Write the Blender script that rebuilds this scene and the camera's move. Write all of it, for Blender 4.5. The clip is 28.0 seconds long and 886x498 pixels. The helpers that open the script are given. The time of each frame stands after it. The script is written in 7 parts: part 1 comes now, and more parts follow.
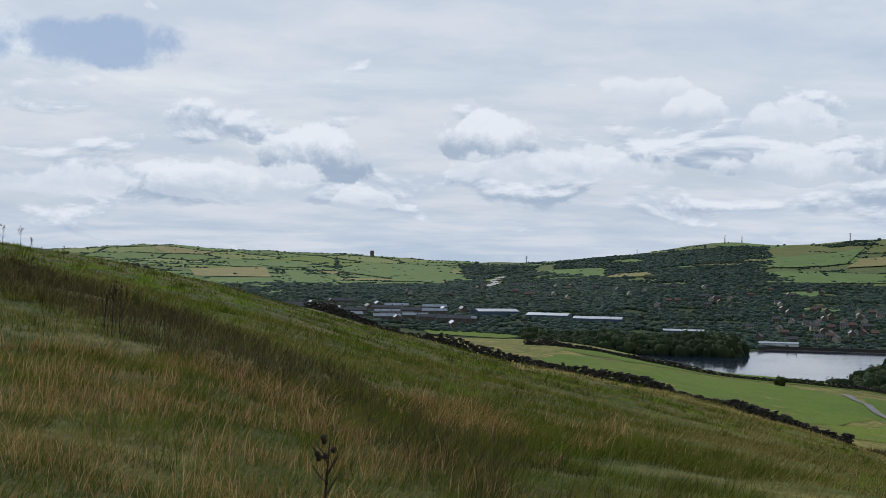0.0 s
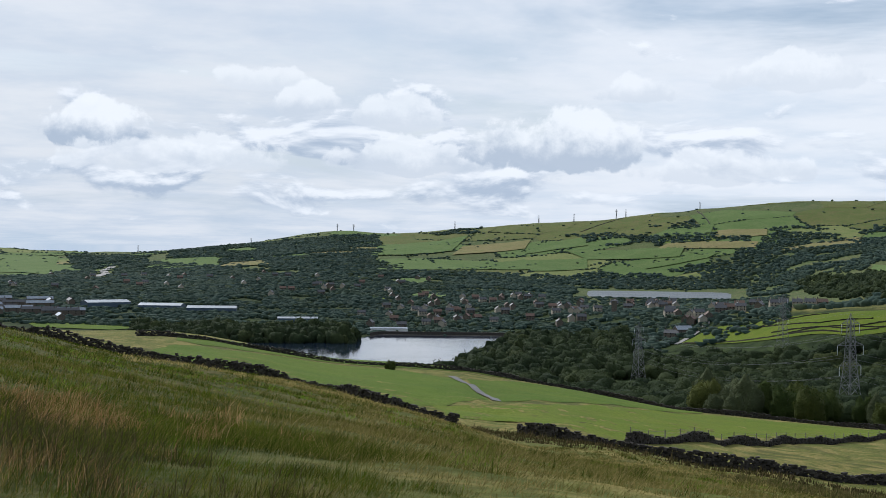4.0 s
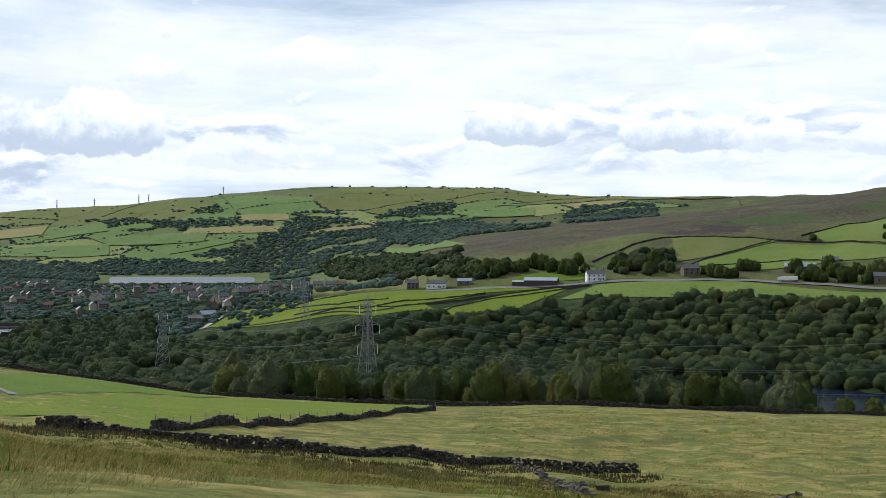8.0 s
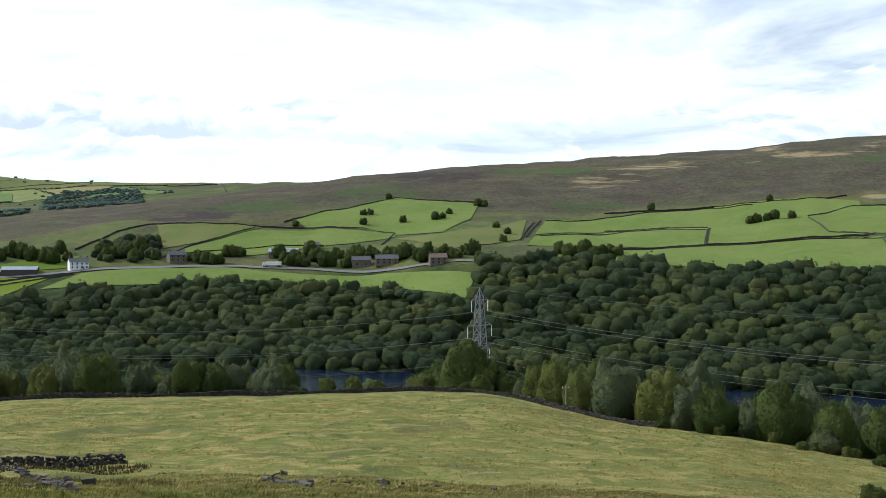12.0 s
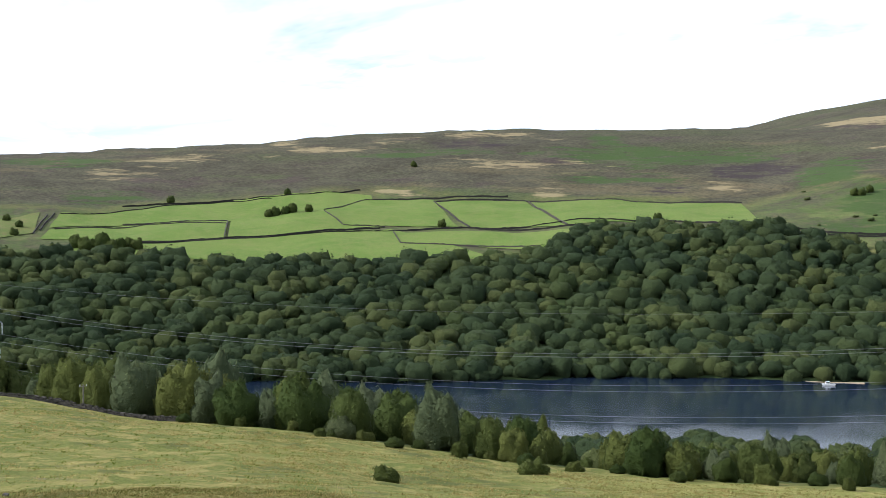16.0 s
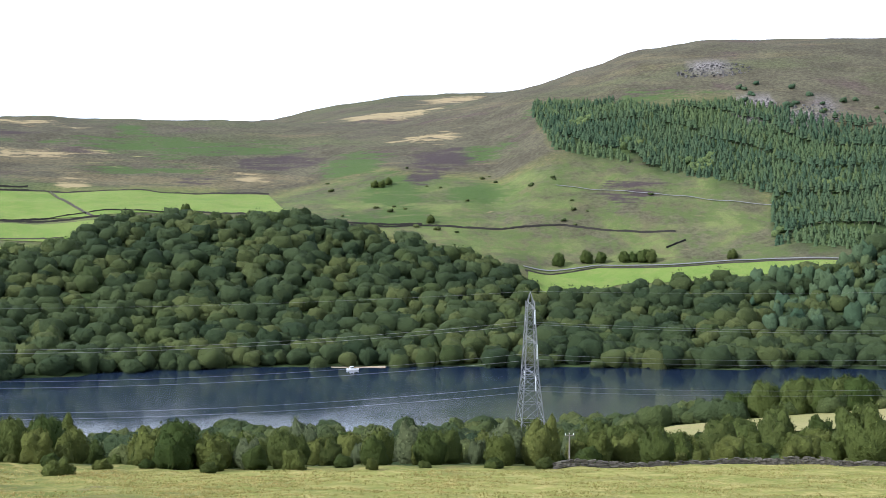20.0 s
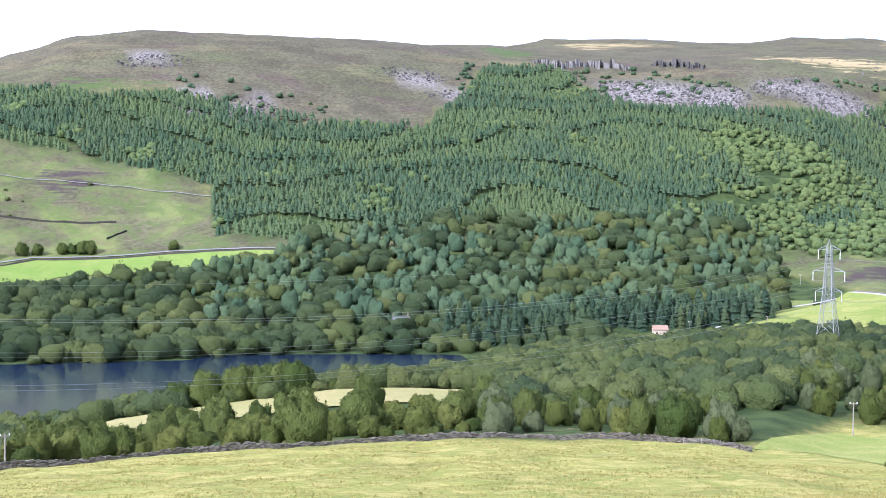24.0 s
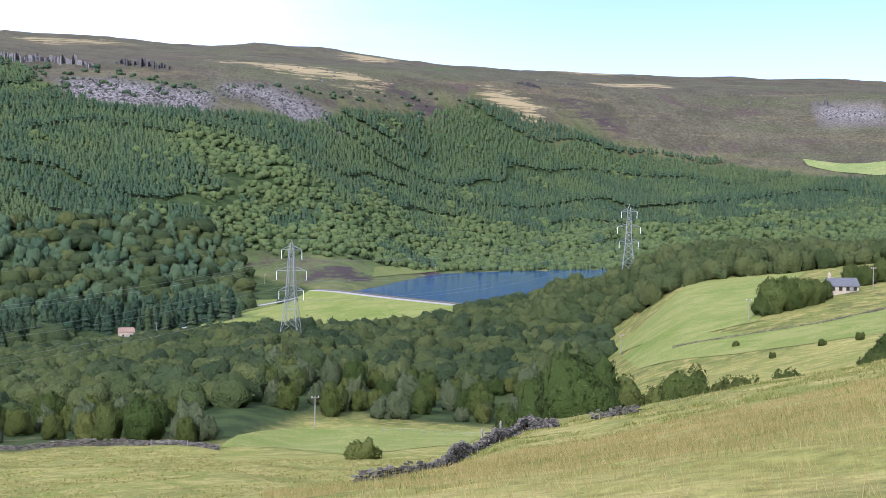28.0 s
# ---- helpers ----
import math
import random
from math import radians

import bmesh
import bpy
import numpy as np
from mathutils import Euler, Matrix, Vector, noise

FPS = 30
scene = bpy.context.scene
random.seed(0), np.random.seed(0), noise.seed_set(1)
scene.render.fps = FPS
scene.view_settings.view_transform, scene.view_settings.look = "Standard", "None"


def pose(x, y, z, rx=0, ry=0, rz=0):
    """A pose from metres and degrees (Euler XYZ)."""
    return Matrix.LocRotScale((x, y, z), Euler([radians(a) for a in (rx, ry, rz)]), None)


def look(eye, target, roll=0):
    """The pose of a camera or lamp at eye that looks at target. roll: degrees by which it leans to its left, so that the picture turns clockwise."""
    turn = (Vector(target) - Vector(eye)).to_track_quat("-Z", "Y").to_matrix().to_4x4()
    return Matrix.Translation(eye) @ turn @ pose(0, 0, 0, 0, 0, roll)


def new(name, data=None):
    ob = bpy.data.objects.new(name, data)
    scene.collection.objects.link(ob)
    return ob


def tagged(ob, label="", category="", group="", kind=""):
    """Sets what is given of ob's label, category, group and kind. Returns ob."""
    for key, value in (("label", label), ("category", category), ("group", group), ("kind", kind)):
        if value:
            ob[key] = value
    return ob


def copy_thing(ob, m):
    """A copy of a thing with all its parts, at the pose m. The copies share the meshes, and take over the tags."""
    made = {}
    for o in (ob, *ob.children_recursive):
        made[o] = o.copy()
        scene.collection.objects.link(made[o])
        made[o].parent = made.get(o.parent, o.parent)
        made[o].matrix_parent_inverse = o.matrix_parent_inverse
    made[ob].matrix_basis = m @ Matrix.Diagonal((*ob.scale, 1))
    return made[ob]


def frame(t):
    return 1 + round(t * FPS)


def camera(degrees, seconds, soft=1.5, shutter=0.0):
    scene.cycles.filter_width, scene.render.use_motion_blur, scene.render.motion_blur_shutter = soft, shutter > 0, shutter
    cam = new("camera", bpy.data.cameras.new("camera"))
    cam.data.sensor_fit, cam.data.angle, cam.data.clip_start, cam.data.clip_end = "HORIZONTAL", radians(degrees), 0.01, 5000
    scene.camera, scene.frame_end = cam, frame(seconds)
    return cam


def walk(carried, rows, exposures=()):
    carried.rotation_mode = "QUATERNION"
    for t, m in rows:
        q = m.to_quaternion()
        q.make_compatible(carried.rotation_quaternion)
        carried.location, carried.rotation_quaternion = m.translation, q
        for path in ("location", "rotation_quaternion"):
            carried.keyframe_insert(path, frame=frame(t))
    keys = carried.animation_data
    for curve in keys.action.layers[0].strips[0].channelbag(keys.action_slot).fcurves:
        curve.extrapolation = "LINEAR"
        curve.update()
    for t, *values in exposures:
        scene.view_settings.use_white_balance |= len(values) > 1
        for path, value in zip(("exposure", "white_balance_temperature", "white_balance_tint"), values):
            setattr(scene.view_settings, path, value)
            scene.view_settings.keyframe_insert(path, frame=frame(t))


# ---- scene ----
cam = camera(36.8, 28.0, soft=0.8)
EYE = 1.6
# seconds, turn to the left, tilt up, lean to the right
ROWS = [
    (0, -0.01, 0.27, -0.99),
    (0.5, -2.06, 0.26, -0.98),
    (1, -4.17, 0.23, -0.93),
    (1.5, -6.19, 0.20, -0.85),
    (2, -8.28, 0.18, -0.81),
    (2.5, -10.13, 0.18, -0.79),
    (4.5, -19.32, -0.04, -0.52),
    (5, -22.30, -0.09, -0.38),
    (5.5, -24.48, -0.18, -0.41),
    (6, -27.01, -0.21, -0.35),
    (6.5, -29.52, -0.29, -0.30),
    (7, -32.28, -0.34, -0.20),
    (7.5, -34.44, -0.41, -0.25),
    (8, -36.77, -0.48, -0.22),
    (8.5, -39.13, -0.52, -0.19),
    (9, -42.24, -0.62, -0.15),
    (9.5, -45.07, -0.72, -0.07),
    (10, -47.88, -0.75, -0.05),
    (10.5, -50.26, -0.85, -0.01),
    (11, -53.38, -0.90, -0.03),
    (11.5, -55.85, -0.96, 0.00),
    (12, -58.62, -1.02, 0.03),
    (12.5, -61.07, -1.06, 0.08),
    (14.5, -72.01, -1.23, -0.04),
    (15, -74.31, -1.25, -0.02),
    (15.5, -76.59, -1.29, 0.00),
    (16, -79.05, -1.31, -0.06),
    (16.5, -81.26, -1.33, -0.07),
    (17, -83.91, -1.37, -0.03),
    (17.5, -86.45, -1.41, -0.01),
    (18, -89.10, -1.48, -0.01),
    (18.5, -91.42, -1.53, -0.07),
    (19, -94.05, -1.58, -0.03),
    (19.5, -96.51, -1.62, -0.08),
    (20, -99.14, -1.67, -0.07),
    (20.5, -102.17, -1.69, -0.12),
    (21, -106.10, -1.70, -0.14),
    (21.5, -109.23, -1.77, -0.19),
    (22, -112.08, -1.84, -0.26),
    (22.5, -115.08, -1.85, -0.24),
    (24.5, -125.89, -1.95, -0.53),
    (25, -129.33, -1.90, -0.62),
    (25.5, -132.11, -1.86, -0.66),
    (26, -134.81, -1.82, -0.65),
    (26.5, -137.21, -1.79, -0.77),
    (27, -140.24, -1.74, -0.79),
    (27.5, -142.52, -1.72, -0.81),
    (28, -145.49, -1.67, -0.82),
]
EXPOSURES = [(0.0, -0.55, 5900, 10), (2.0, -0.48, 5900, 10), (5.0, -0.30, 5900, 10), (8.0, -0.10, 5950, 10), (11.0, 0.08, 5850, 10), (17.0, 0.62, 5780, 10), (20.0, 0.93, 5650, 12), (22.0, 1.13, 5400, 15), (24.5, 1.60, 5380, 21), (25.5, 1.50, 5380, 21), (28.0, 0.86, 5380, 21)]
walk(cam, [(t, pose(0, 0, EYE, 90 + tilt, lean, turn)) for t, turn, tilt, lean in ROWS], EXPOSURES)

# ---- sky and sun ----
SUN_AZ, SUN_EL = -14.0, 35.0


def bearing(az, r, z=0.0):
    """Place at a bearing (degrees clockwise from +y) and a distance from the viewpoint."""
    return Vector((r * math.sin(radians(az)), r * math.cos(radians(az)), z))


sun_data = bpy.data.lights.new("sun", "SUN")
sun_data.energy, sun_data.angle, sun_data.color = 3.6, radians(0.6), (1.0, 0.95, 0.86)
sun = new("sun", sun_data)
sun.matrix_world = look(bearing(SUN_AZ, math.cos(radians(SUN_EL)), math.sin(radians(SUN_EL))), (0, 0, 0))


class Nodes:
    """Short hand for building node trees."""

    def __init__(self, tree):
        self.tree = tree
        tree.nodes.clear()

    def add(self, kind, inputs=(), **props):
        n = self.tree.nodes.new(kind)
        for k, v in props.items():
            setattr(n, k, v)
        for k, v in dict(inputs).items():
            if isinstance(v, bpy.types.NodeSocket):
                self.tree.links.new(v, n.inputs[k])
            else:
                n.inputs[k].default_value = v
        return n

    def math(self, op, a, b=0.0, c=0.0, clamp=False):
        return self.add("ShaderNodeMath", {0: a, 1: b, 2: c}, operation=op, use_clamp=clamp).outputs[0]

    def noise(self, vec, scale, detail=4.0, rough=0.55, dist=0.0):
        return self.add("ShaderNodeTexNoise", {"Vector": vec, "Scale": scale, "Detail": detail, "Roughness": rough, "Distortion": dist}).outputs[0]

    def step(self, v, lo, hi):
        n = self.add("ShaderNodeMapRange", {"Value": v, "From Min": lo, "From Max": hi}, interpolation_type="SMOOTHSTEP")
        return n.outputs[0]

    def mix(self, f, a, b):
        n = self.add("ShaderNodeMix", data_type="RGBA")
        for s, v in ((n.inputs[0], f), (n.inputs[6], a), (n.inputs[7], b)):
            if isinstance(v, bpy.types.NodeSocket):
                self.tree.links.new(v, s)
            elif s.type == "RGBA":
                s.default_value = (*v[:3], 1.0)
            else:
                s.default_value = v
        return n.outputs[2]


world = bpy.data.worlds.new("world")
scene.world = world
world.use_nodes = True
w = Nodes(world.node_tree)
co = w.add("ShaderNodeTexCoord").outputs["Generated"]
sky = w.add("ShaderNodeTexSky", sky_type="NISHITA", sun_disc=False, sun_elevation=radians(SUN_EL), sun_rotation=radians(SUN_AZ), altitude=250.0, air_density=1.0, dust_density=1.5)
sep = w.add("ShaderNodeSeparateXYZ", {0: co})
up = w.math("MAXIMUM", sep.outputs[2], 0.0)
az_ = w.math("MULTIPLY", w.math("ARCTAN2", sep.outputs[0], sep.outputs[1]), 57.2958)
el_ = w.math("MULTIPLY", w.math("ARCSINE", sep.outputs[2]), 57.2958)
# high thin cloud sheet, seen in perspective
flat = w.math("ADD", up, 0.10)
px, py = w.math("DIVIDE", sep.outputs[0], flat), w.math("DIVIDE", sep.outputs[1], flat)
plane = w.add("ShaderNodeCombineXYZ", {0: px, 1: py}).outputs[0]
sheet = w.step(w.noise(plane, 0.55, 6.0, 0.6, 0.6), 0.25, 0.53)
veil = w.mix(w.step(w.noise(plane, 1.3, 5.0, 0.6), 0.35, 0.65), (0.82, 0.88, 0.95), (1.04, 1.04, 1.04))
veil = w.mix(w.step(az_, 6.0, 32.0), veil, w.mix(w.step(w.noise(plane, 1.3, 5.0, 0.6), 0.3, 0.6), (0.95, 1.01, 1.07), (1.16, 1.16, 1.16)))
# clear sky grows towards one side
east = w.math("ADD", w.math("MULTIPLY", sep.outputs[0], math.sin(radians(175))), w.math("MULTIPLY", sep.outputs[1], math.cos(radians(175))))
cover = w.math("MULTIPLY", sheet, w.step(east, 0.93, 0.60))
# a ragged gap of clear sky over the near slope
gx_, gz_ = w.math("DIVIDE", w.math("ADD", az_, 15.6), 5.6), w.math("DIVIDE", w.math("SUBTRACT", el_, 8.6), 1.15)
gap_ = w.math("ADD", w.math("ADD", w.math("MULTIPLY", gx_, gx_), w.math("MULTIPLY", gz_, gz_)), w.math("MULTIPLY", w.math("SUBTRACT", w.noise(co, 12.0, 7.0, 0.62), 0.5), 5.0))
blue = w.add("ShaderNodeMix", {0: 1.0, 6: sky.outputs[0], 7: (0.10, 0.10, 0.10, 1)}, data_type="RGBA", blend_type="MULTIPLY").outputs[2]
haze = w.mix(w.step(up, 0.16, 0.0), blue, (0.66, 0.77, 0.88))
c1 = w.mix(w.math("MULTIPLY", cover, 0.9), haze, veil)
c1 = w.mix(w.math("MULTIPLY", w.step(gap_, 1.0, 0.3), 0.8), c1, (0.50, 0.64, 0.86))
# heaped clouds low over the hills, each with a bright top and a grey base: bearing, height, half width, half height (degrees), greyness
HEAPS_WEST = [(-5.5, 4.42, 3.1, 1.96, 0.9), (2.0, 5.17, 2.7, 1.54, 0.85), (8.5, 7.25, 2.1, 0.89, 0.3), (10.5, 6.30, 1.5, 1.12, 0.5), (14.9, 5.92, 2.1, 1.26, 0.4), (15.5, 4.06, 3.6, 1.26, 0.5), (-9.3, 3.13, 4.6, 1.26, 0.45), (-14.9, 3.08, 3.1, 1.26, 0.3), (-3.5, 2.41, 1.7, 0.70, 0.4), (5.2, 4.01, 4.6, 1.26, 0.35), (20.8, 4.78, 4.1, 1.96, 0.8), (31.3, 7.63, 3.6, 1.40, 0.35), (25.1, 6.96, 2.0, 0.98, 0.4), (28.5, 3.72, 3.6, 1.26, 0.4)]
HEAPS_NORTH = [(39.5, 4.98, 2.8, 1.45, 0.75), (47.2, 4.72, 2.7, 1.54, 0.75), (50.6, 4.37, 2.0, 1.12, 0.5), (49.3, 8.20, 2.7, 1.34, 0.3), (56.2, 4.21, 4.2, 1.12, 0.5), (64.5, 4.85, 4.6, 1.26, 0.5), (79.5, 7.20, 1.5, 0.78, 0.7), (87.4, 4.9, 2.6, 1.12, 0.5), (100.3, 6.37, 2.5, 1.26, 0.45), (131.0, 8.2, 5.0, 0.9, 0.1)]
across_ = w.math("DIVIDE", az_, 5.2)
bank = lambda lift: w.noise(w.add("ShaderNodeCombineXYZ", {0: across_, 1: w.math("MULTIPLY_ADD", el_, 0.52, lift), 2: 3.7}).outputs[0], 1.0, 7.0, 0.56, 0.35)
here_, above_ = bank(0.0), bank(0.17)
thick_ = w.math("MULTIPLY", w.step(el_, 0.8, 2.4), w.step(el_, 8.4, 4.4))
bulk_ = w.math("ADD", here_, w.math("MULTIPLY_ADD", thick_, 0.14, -0.14))
lit_ = w.step(w.math("ADD", w.math("SUBTRACT", here_, above_), w.math("MULTIPLY", w.math("SUBTRACT", el_, 4.0), 0.006)), -0.085, 0.105)
shade_ = w.mix(w.step(az_, 20.0, 50.0), (0.56, 0.65, 0.77), (0.70, 0.77, 0.87))
c1 = w.mix(w.math("MULTIPLY", w.math("MULTIPLY", w.step(bulk_, 0.47, 0.56), 0.85), w.step(az_, 118.0, 96.0)), c1, w.mix(lit_, shade_, (1.22, 1.22, 1.21)))
billow = w.noise(co, 26.0, 7.0, 0.58, 0.2)
rough_ = w.math("MULTIPLY", w.math("SUBTRACT", billow, 0.5), 3.6)
fluff = w.math("MULTIPLY", w.math("SUBTRACT", w.noise(co, 60.0, 5.0, 0.6), 0.5), 1.6)
c2 = c1
for ca, ce, cw, ch, grey in HEAPS_WEST + HEAPS_NORTH:
    dx_ = w.math("DIVIDE", w.math("SUBTRACT", az_, ca), cw)
    dz_ = w.math("DIVIDE", w.math("SUBTRACT", el_, ce - 0.35 * ch), ch)
    low_ = w.math("MAXIMUM", w.math("MULTIPLY", dz_, -2.6), dz_)
    far_ = w.math("ADD", w.math("MULTIPLY", dx_, dx_), w.math("MULTIPLY", low_, low_))
    body = w.math("ADD", w.math("SUBTRACT", 1.0, far_), rough_)
    mask = w.math("MULTIPLY", w.step(body, 0.0, 0.34), w.step(far_, 2.4, 1.2))
    dim = w.math("MULTIPLY", w.step(w.math("ADD", dz_, w.math("MULTIPLY", fluff, 0.8)), 0.62, -0.15), grey)
    tone = w.mix(dim, (1.22, 1.22, 1.20), (0.46, 0.56, 0.69))
    c2 = w.mix(w.math("MULTIPLY", mask, 0.5 + 0.45 * grey), c2, tone)
w.add("ShaderNodeOutputWorld", {0: w.add("ShaderNodeBackground", {0: c2, 1: 1.0}).outputs[0]})

# ---- the lie of the land ----
# Lines along the hillsides, as (bearing, distance, height); heights are over the ground at the viewpoint.
APRON = [(-150, 10, 1), (-90, 10, 1.4), (-40, 10, 0.3), (-18, 10, -0), (0, 10, -0.4), (18, 10, -0.6), (40, 10, -0.9), (70, 10, -1.3), (100, 10, -1.5), (130, 10, -1.3), (150, 10, -0.9), (165, 10, -0.5), (180, 10, -0.1)]
BANK = [(-150, 40, 4.6), (-90, 40, 7.6), (-40, 40, 3.2), (-18, 40, 0.9), (-9, 40, -0.3), (0, 40, -1.9), (18, 40, -4.4), (40, 40, -6.3), (70, 40, -7.7), (100, 40, -8.3), (130, 40, -7.6), (150, 40, -6), (165, 40, -3.4), (180, 40, -0.4)]
BROW = [(-150, 90, 11.1), (-90, 80, 14.3), (-40, 70, 5.3), (-18, 70, 1.7), (-12.6, 75, 0.4), (-9, 80, -0.8), (-5.4, 85, -2.3), (-2, 90, -3.9), (3, 95, -6.1), (8, 100, -7.9), (12.5, 100, -9.5), (17, 100, -11.7), (20, 105, -14.1), (25, 110, -15.8), (32, 115, -18.1), (40, 115, -19.5), (55, 115, -20.5), (70, 115, -21.6), (82, 120, -24.1), (100, 120, -24.6), (127, 115, -23.3), (135, 110, -22.2), (142, 100, -19.7), (146, 110, -19.4), (149, 125, -18.9), (152, 130, -18.3), (158, 120, -14), (164, 110, -9.8), (180, 100, -1.9)]
FOOT = [(-150, 150, 17.4), (-90, 140, 23.8), (-40, 200, 8.6), (-18, 190, -3.7), (-9, 195, -6.9), (-5.4, 195, -7.8), (0, 185, -11.7), (6, 180, -14.6), (12, 165, -16.9), (17, 150, -18.4), (20, 135, -17.4), (25, 142, -19.2), (32, 150, -22.2), (40, 160, -25.5), (45, 163, -26.8), (55, 180, -28.5), (70, 190, -32.2), (82, 185, -35.7), (100, 185, -36.7), (117, 185, -35.4), (127, 185, -34.7), (135, 175, -32.7), (142, 185, -34.7), (149, 200, -35.8), (152, 200, -34.4), (158, 190, -28.2), (164, 180, -20.5), (180, 170, -7.3)]
EDGE = [(-150, 250, 23.5), (-90, 240, 35.3), (-18, 420, -17.5), (-9, 400, -19.4), (0, 400, -22.9), (5, 415, -24.5), (12.4, 410, -32.5), (16.7, 400, -33.4), (20.3, 395, -37.5), (27.6, 360, -41), (36, 340, -41.4), (42, 330, -39.8), (51, 325, -39.7), (56, 325, -39.2), (60, 320, -38.8), (66, 290, -41), (72, 265, -40.6), (77, 250, -41.4), (82, 240, -42.9), (90, 235, -44.3), (100, 235, -44.3), (117, 250, -44.5), (127, 262, -44.8), (132, 262, -44.8), (136, 245, -42.9), (140, 310, -49.2), (148, 300, -48.9), (152, 300, -45.9), (158, 330, -35.4), (164, 340, -26.4), (180, 280, -8.2)]
NEAR_SHORE = [(-150, 600, 54.1), (-90, 600, 85.9), (-18, 1000, -66.6), (0, 1000, -87.6), (12, 960, -88.6), (18, 900, -89), (24, 780, -85.9), (30, 620, -69), (40, 620, -76.7), (47, 650, -83.4), (60, 560, -83.4), (70, 530, -83.4), (80, 510, -83.4), (90, 500, -83.4), (100, 505, -83.4), (108, 530, -83.4), (116, 600, -83.4), (123, 680, -83.4), (128, 600, -69.9), (134, 530, -56), (139, 522, -51.9), (146, 580, -59.4), (152, 570, -54.3), (156, 560, -29.7), (160, 560, -22.9), (164, 560, -17), (180, 600, 1.6)]
FAR_SHORE = [(-150, 800, 71.6), (-90, 800, 114), (-18, 1700, -75.6), (-6, 1500, -82.3), (0, 1420, -86.5), (5, 1275, -88.6), (12, 1262, -88.6), (13, 1330, -88.6), (13.8, 1396, -88.6), (19, 1396, -88.6), (22, 1330, -89.3), (27, 1100, -86.9), (33, 900, -81.9), (40, 850, -84), (47, 810, -83.4), (60, 750, -83.4), (70, 700, -83.4), (76.5, 684, -83.4), (83, 702, -83.4), (90, 717, -83.4), (102, 713, -83.4), (111, 724, -83.4), (117, 746, -83.4), (123, 745, -83.4), (128, 770, -79.3), (133, 800, -76.8), (138, 770, -65.8), (141, 735, -63.4), (144, 700, -59.6), (146.5, 690, -56.3), (148, 760, -53.9), (150, 820, -53.9), (156, 830, -36.1), (163, 820, -22.7), (180, 900, 1.6)]
WOOD_TOP = [(-150, 1100, 97.8), (-90, 1100, 117.2), (-18, 2500, -63.9), (0, 2400, -61.2), (8, 2300, -62.6), (16, 2000, -75.2), (22, 1650, -73.3), (28, 1350, -59.7), (33, 1150, -44.6), (40, 1100, -35.9), (46, 1080, -32.3), (55, 1050, -33.2), (60, 1000, -26.3), (66, 1000, -26.3), (72, 980, -30.9), (80, 960, -30.2), (85, 1010, -14.3), (92, 1030, -9.2), (96, 1000, -21.1), (102, 960, -40.3), (104, 930, -56.9), (111, 930, -50.4), (116, 950, -36.6), (122, 980, -30.9), (130, 1050, -25.9), (138, 1050, -53.4), (141, 905, -55.9), (146, 1200, -55.2), (151, 1310, -55.2), (156, 1400, -47.3), (163, 1400, -27.7), (180, 1400, 26)]
MOOR_EDGE = [(-150, 1500, 106.5), (-90, 1500, 132.8), (-18, 3000, -45.5), (0, 3000, -50.8), (10, 2800, -37.5), (18, 2450, -62.6), (23, 2270, -75.4), (28.5, 2270, -75.4), (33, 1500, -56), (38, 1250, -20.2), (42, 1250, -4.9), (49, 1250, 8.1), (55, 1250, 12.5), (60, 1250, 14.7), (65.5, 1250, 10.3), (75.6, 1300, 28.8), (82, 1250, 19.1), (92, 1250, 16.9), (97, 1250, 36.5), (101, 1200, 26.7), (104, 1200, 49.8), (111, 1150, 31.7), (114, 1110, 17.1), (120, 1150, 27.7), (126, 1200, 35.1), (132, 1250, 38.7), (138, 1300, 37.9), (145, 1600, 29.5), (150, 1750, 32.1), (156, 1850, 40.4), (163, 1900, 54.7), (180, 1900, 101.2)]
RIDGE = [(-150, 2200, 155.4), (-90, 2200, 174.7), (-18, 3400, -28.1), (0, 3400, -39.9), (12, 3300, 1.6), (18, 3000, -29.8), (23, 2620, -75.4), (28.5, 2620, -75.4), (33, 2000, -54.3), (38, 1500, -3.6), (42, 1500, 10.8), (45, 1500, 20.5), (49, 1520, 34.8), (52, 1600, 49.1), (55, 1650, 62.1), (58.6, 1700, 72.9), (63.4, 1750, 84.1), (68, 1780, 94.9), (72, 1800, 103.8), (75, 1800, 111.7), (82, 1850, 124.5), (91.6, 1850, 121.9), (97, 1750, 119.4), (101, 1700, 141.4), (105.3, 1680, 175.2), (107.6, 1680, 201.3), (112, 1690, 212.1), (117, 1700, 210.3), (124, 1760, 206.8), (130, 1710, 184.3), (140, 1800, 189.2), (150, 2000, 187.1), (161, 2300, 206.9)]
BACK = [(-150, 3000, 158.8), (-90, 3000, 158.8), (-18, 3800, -21.6), (0, 3800, -31.6), (12, 3600, 20.4), (18, 3400, 19.4), (24, 3200, 18.4), (28, 3100, 23.2), (33, 3000, 27.8), (38, 2900, 32), (42, 2800, 40.7), (49, 2700, 48.7), (55, 2600, 74.2), (62, 2500, 88.9), (72, 2400, 110.6), (85, 2400, 135.8), (92, 2300, 138.2), (96, 2300, 170.5), (101, 2300, 190.7), (107, 2300, 243.3), (117, 2300, 259.6), (126, 2300, 263.7), (136, 2300, 259.6), (144, 2400, 258.1), (152, 2500, 242.3), (161, 2700, 252.1)]
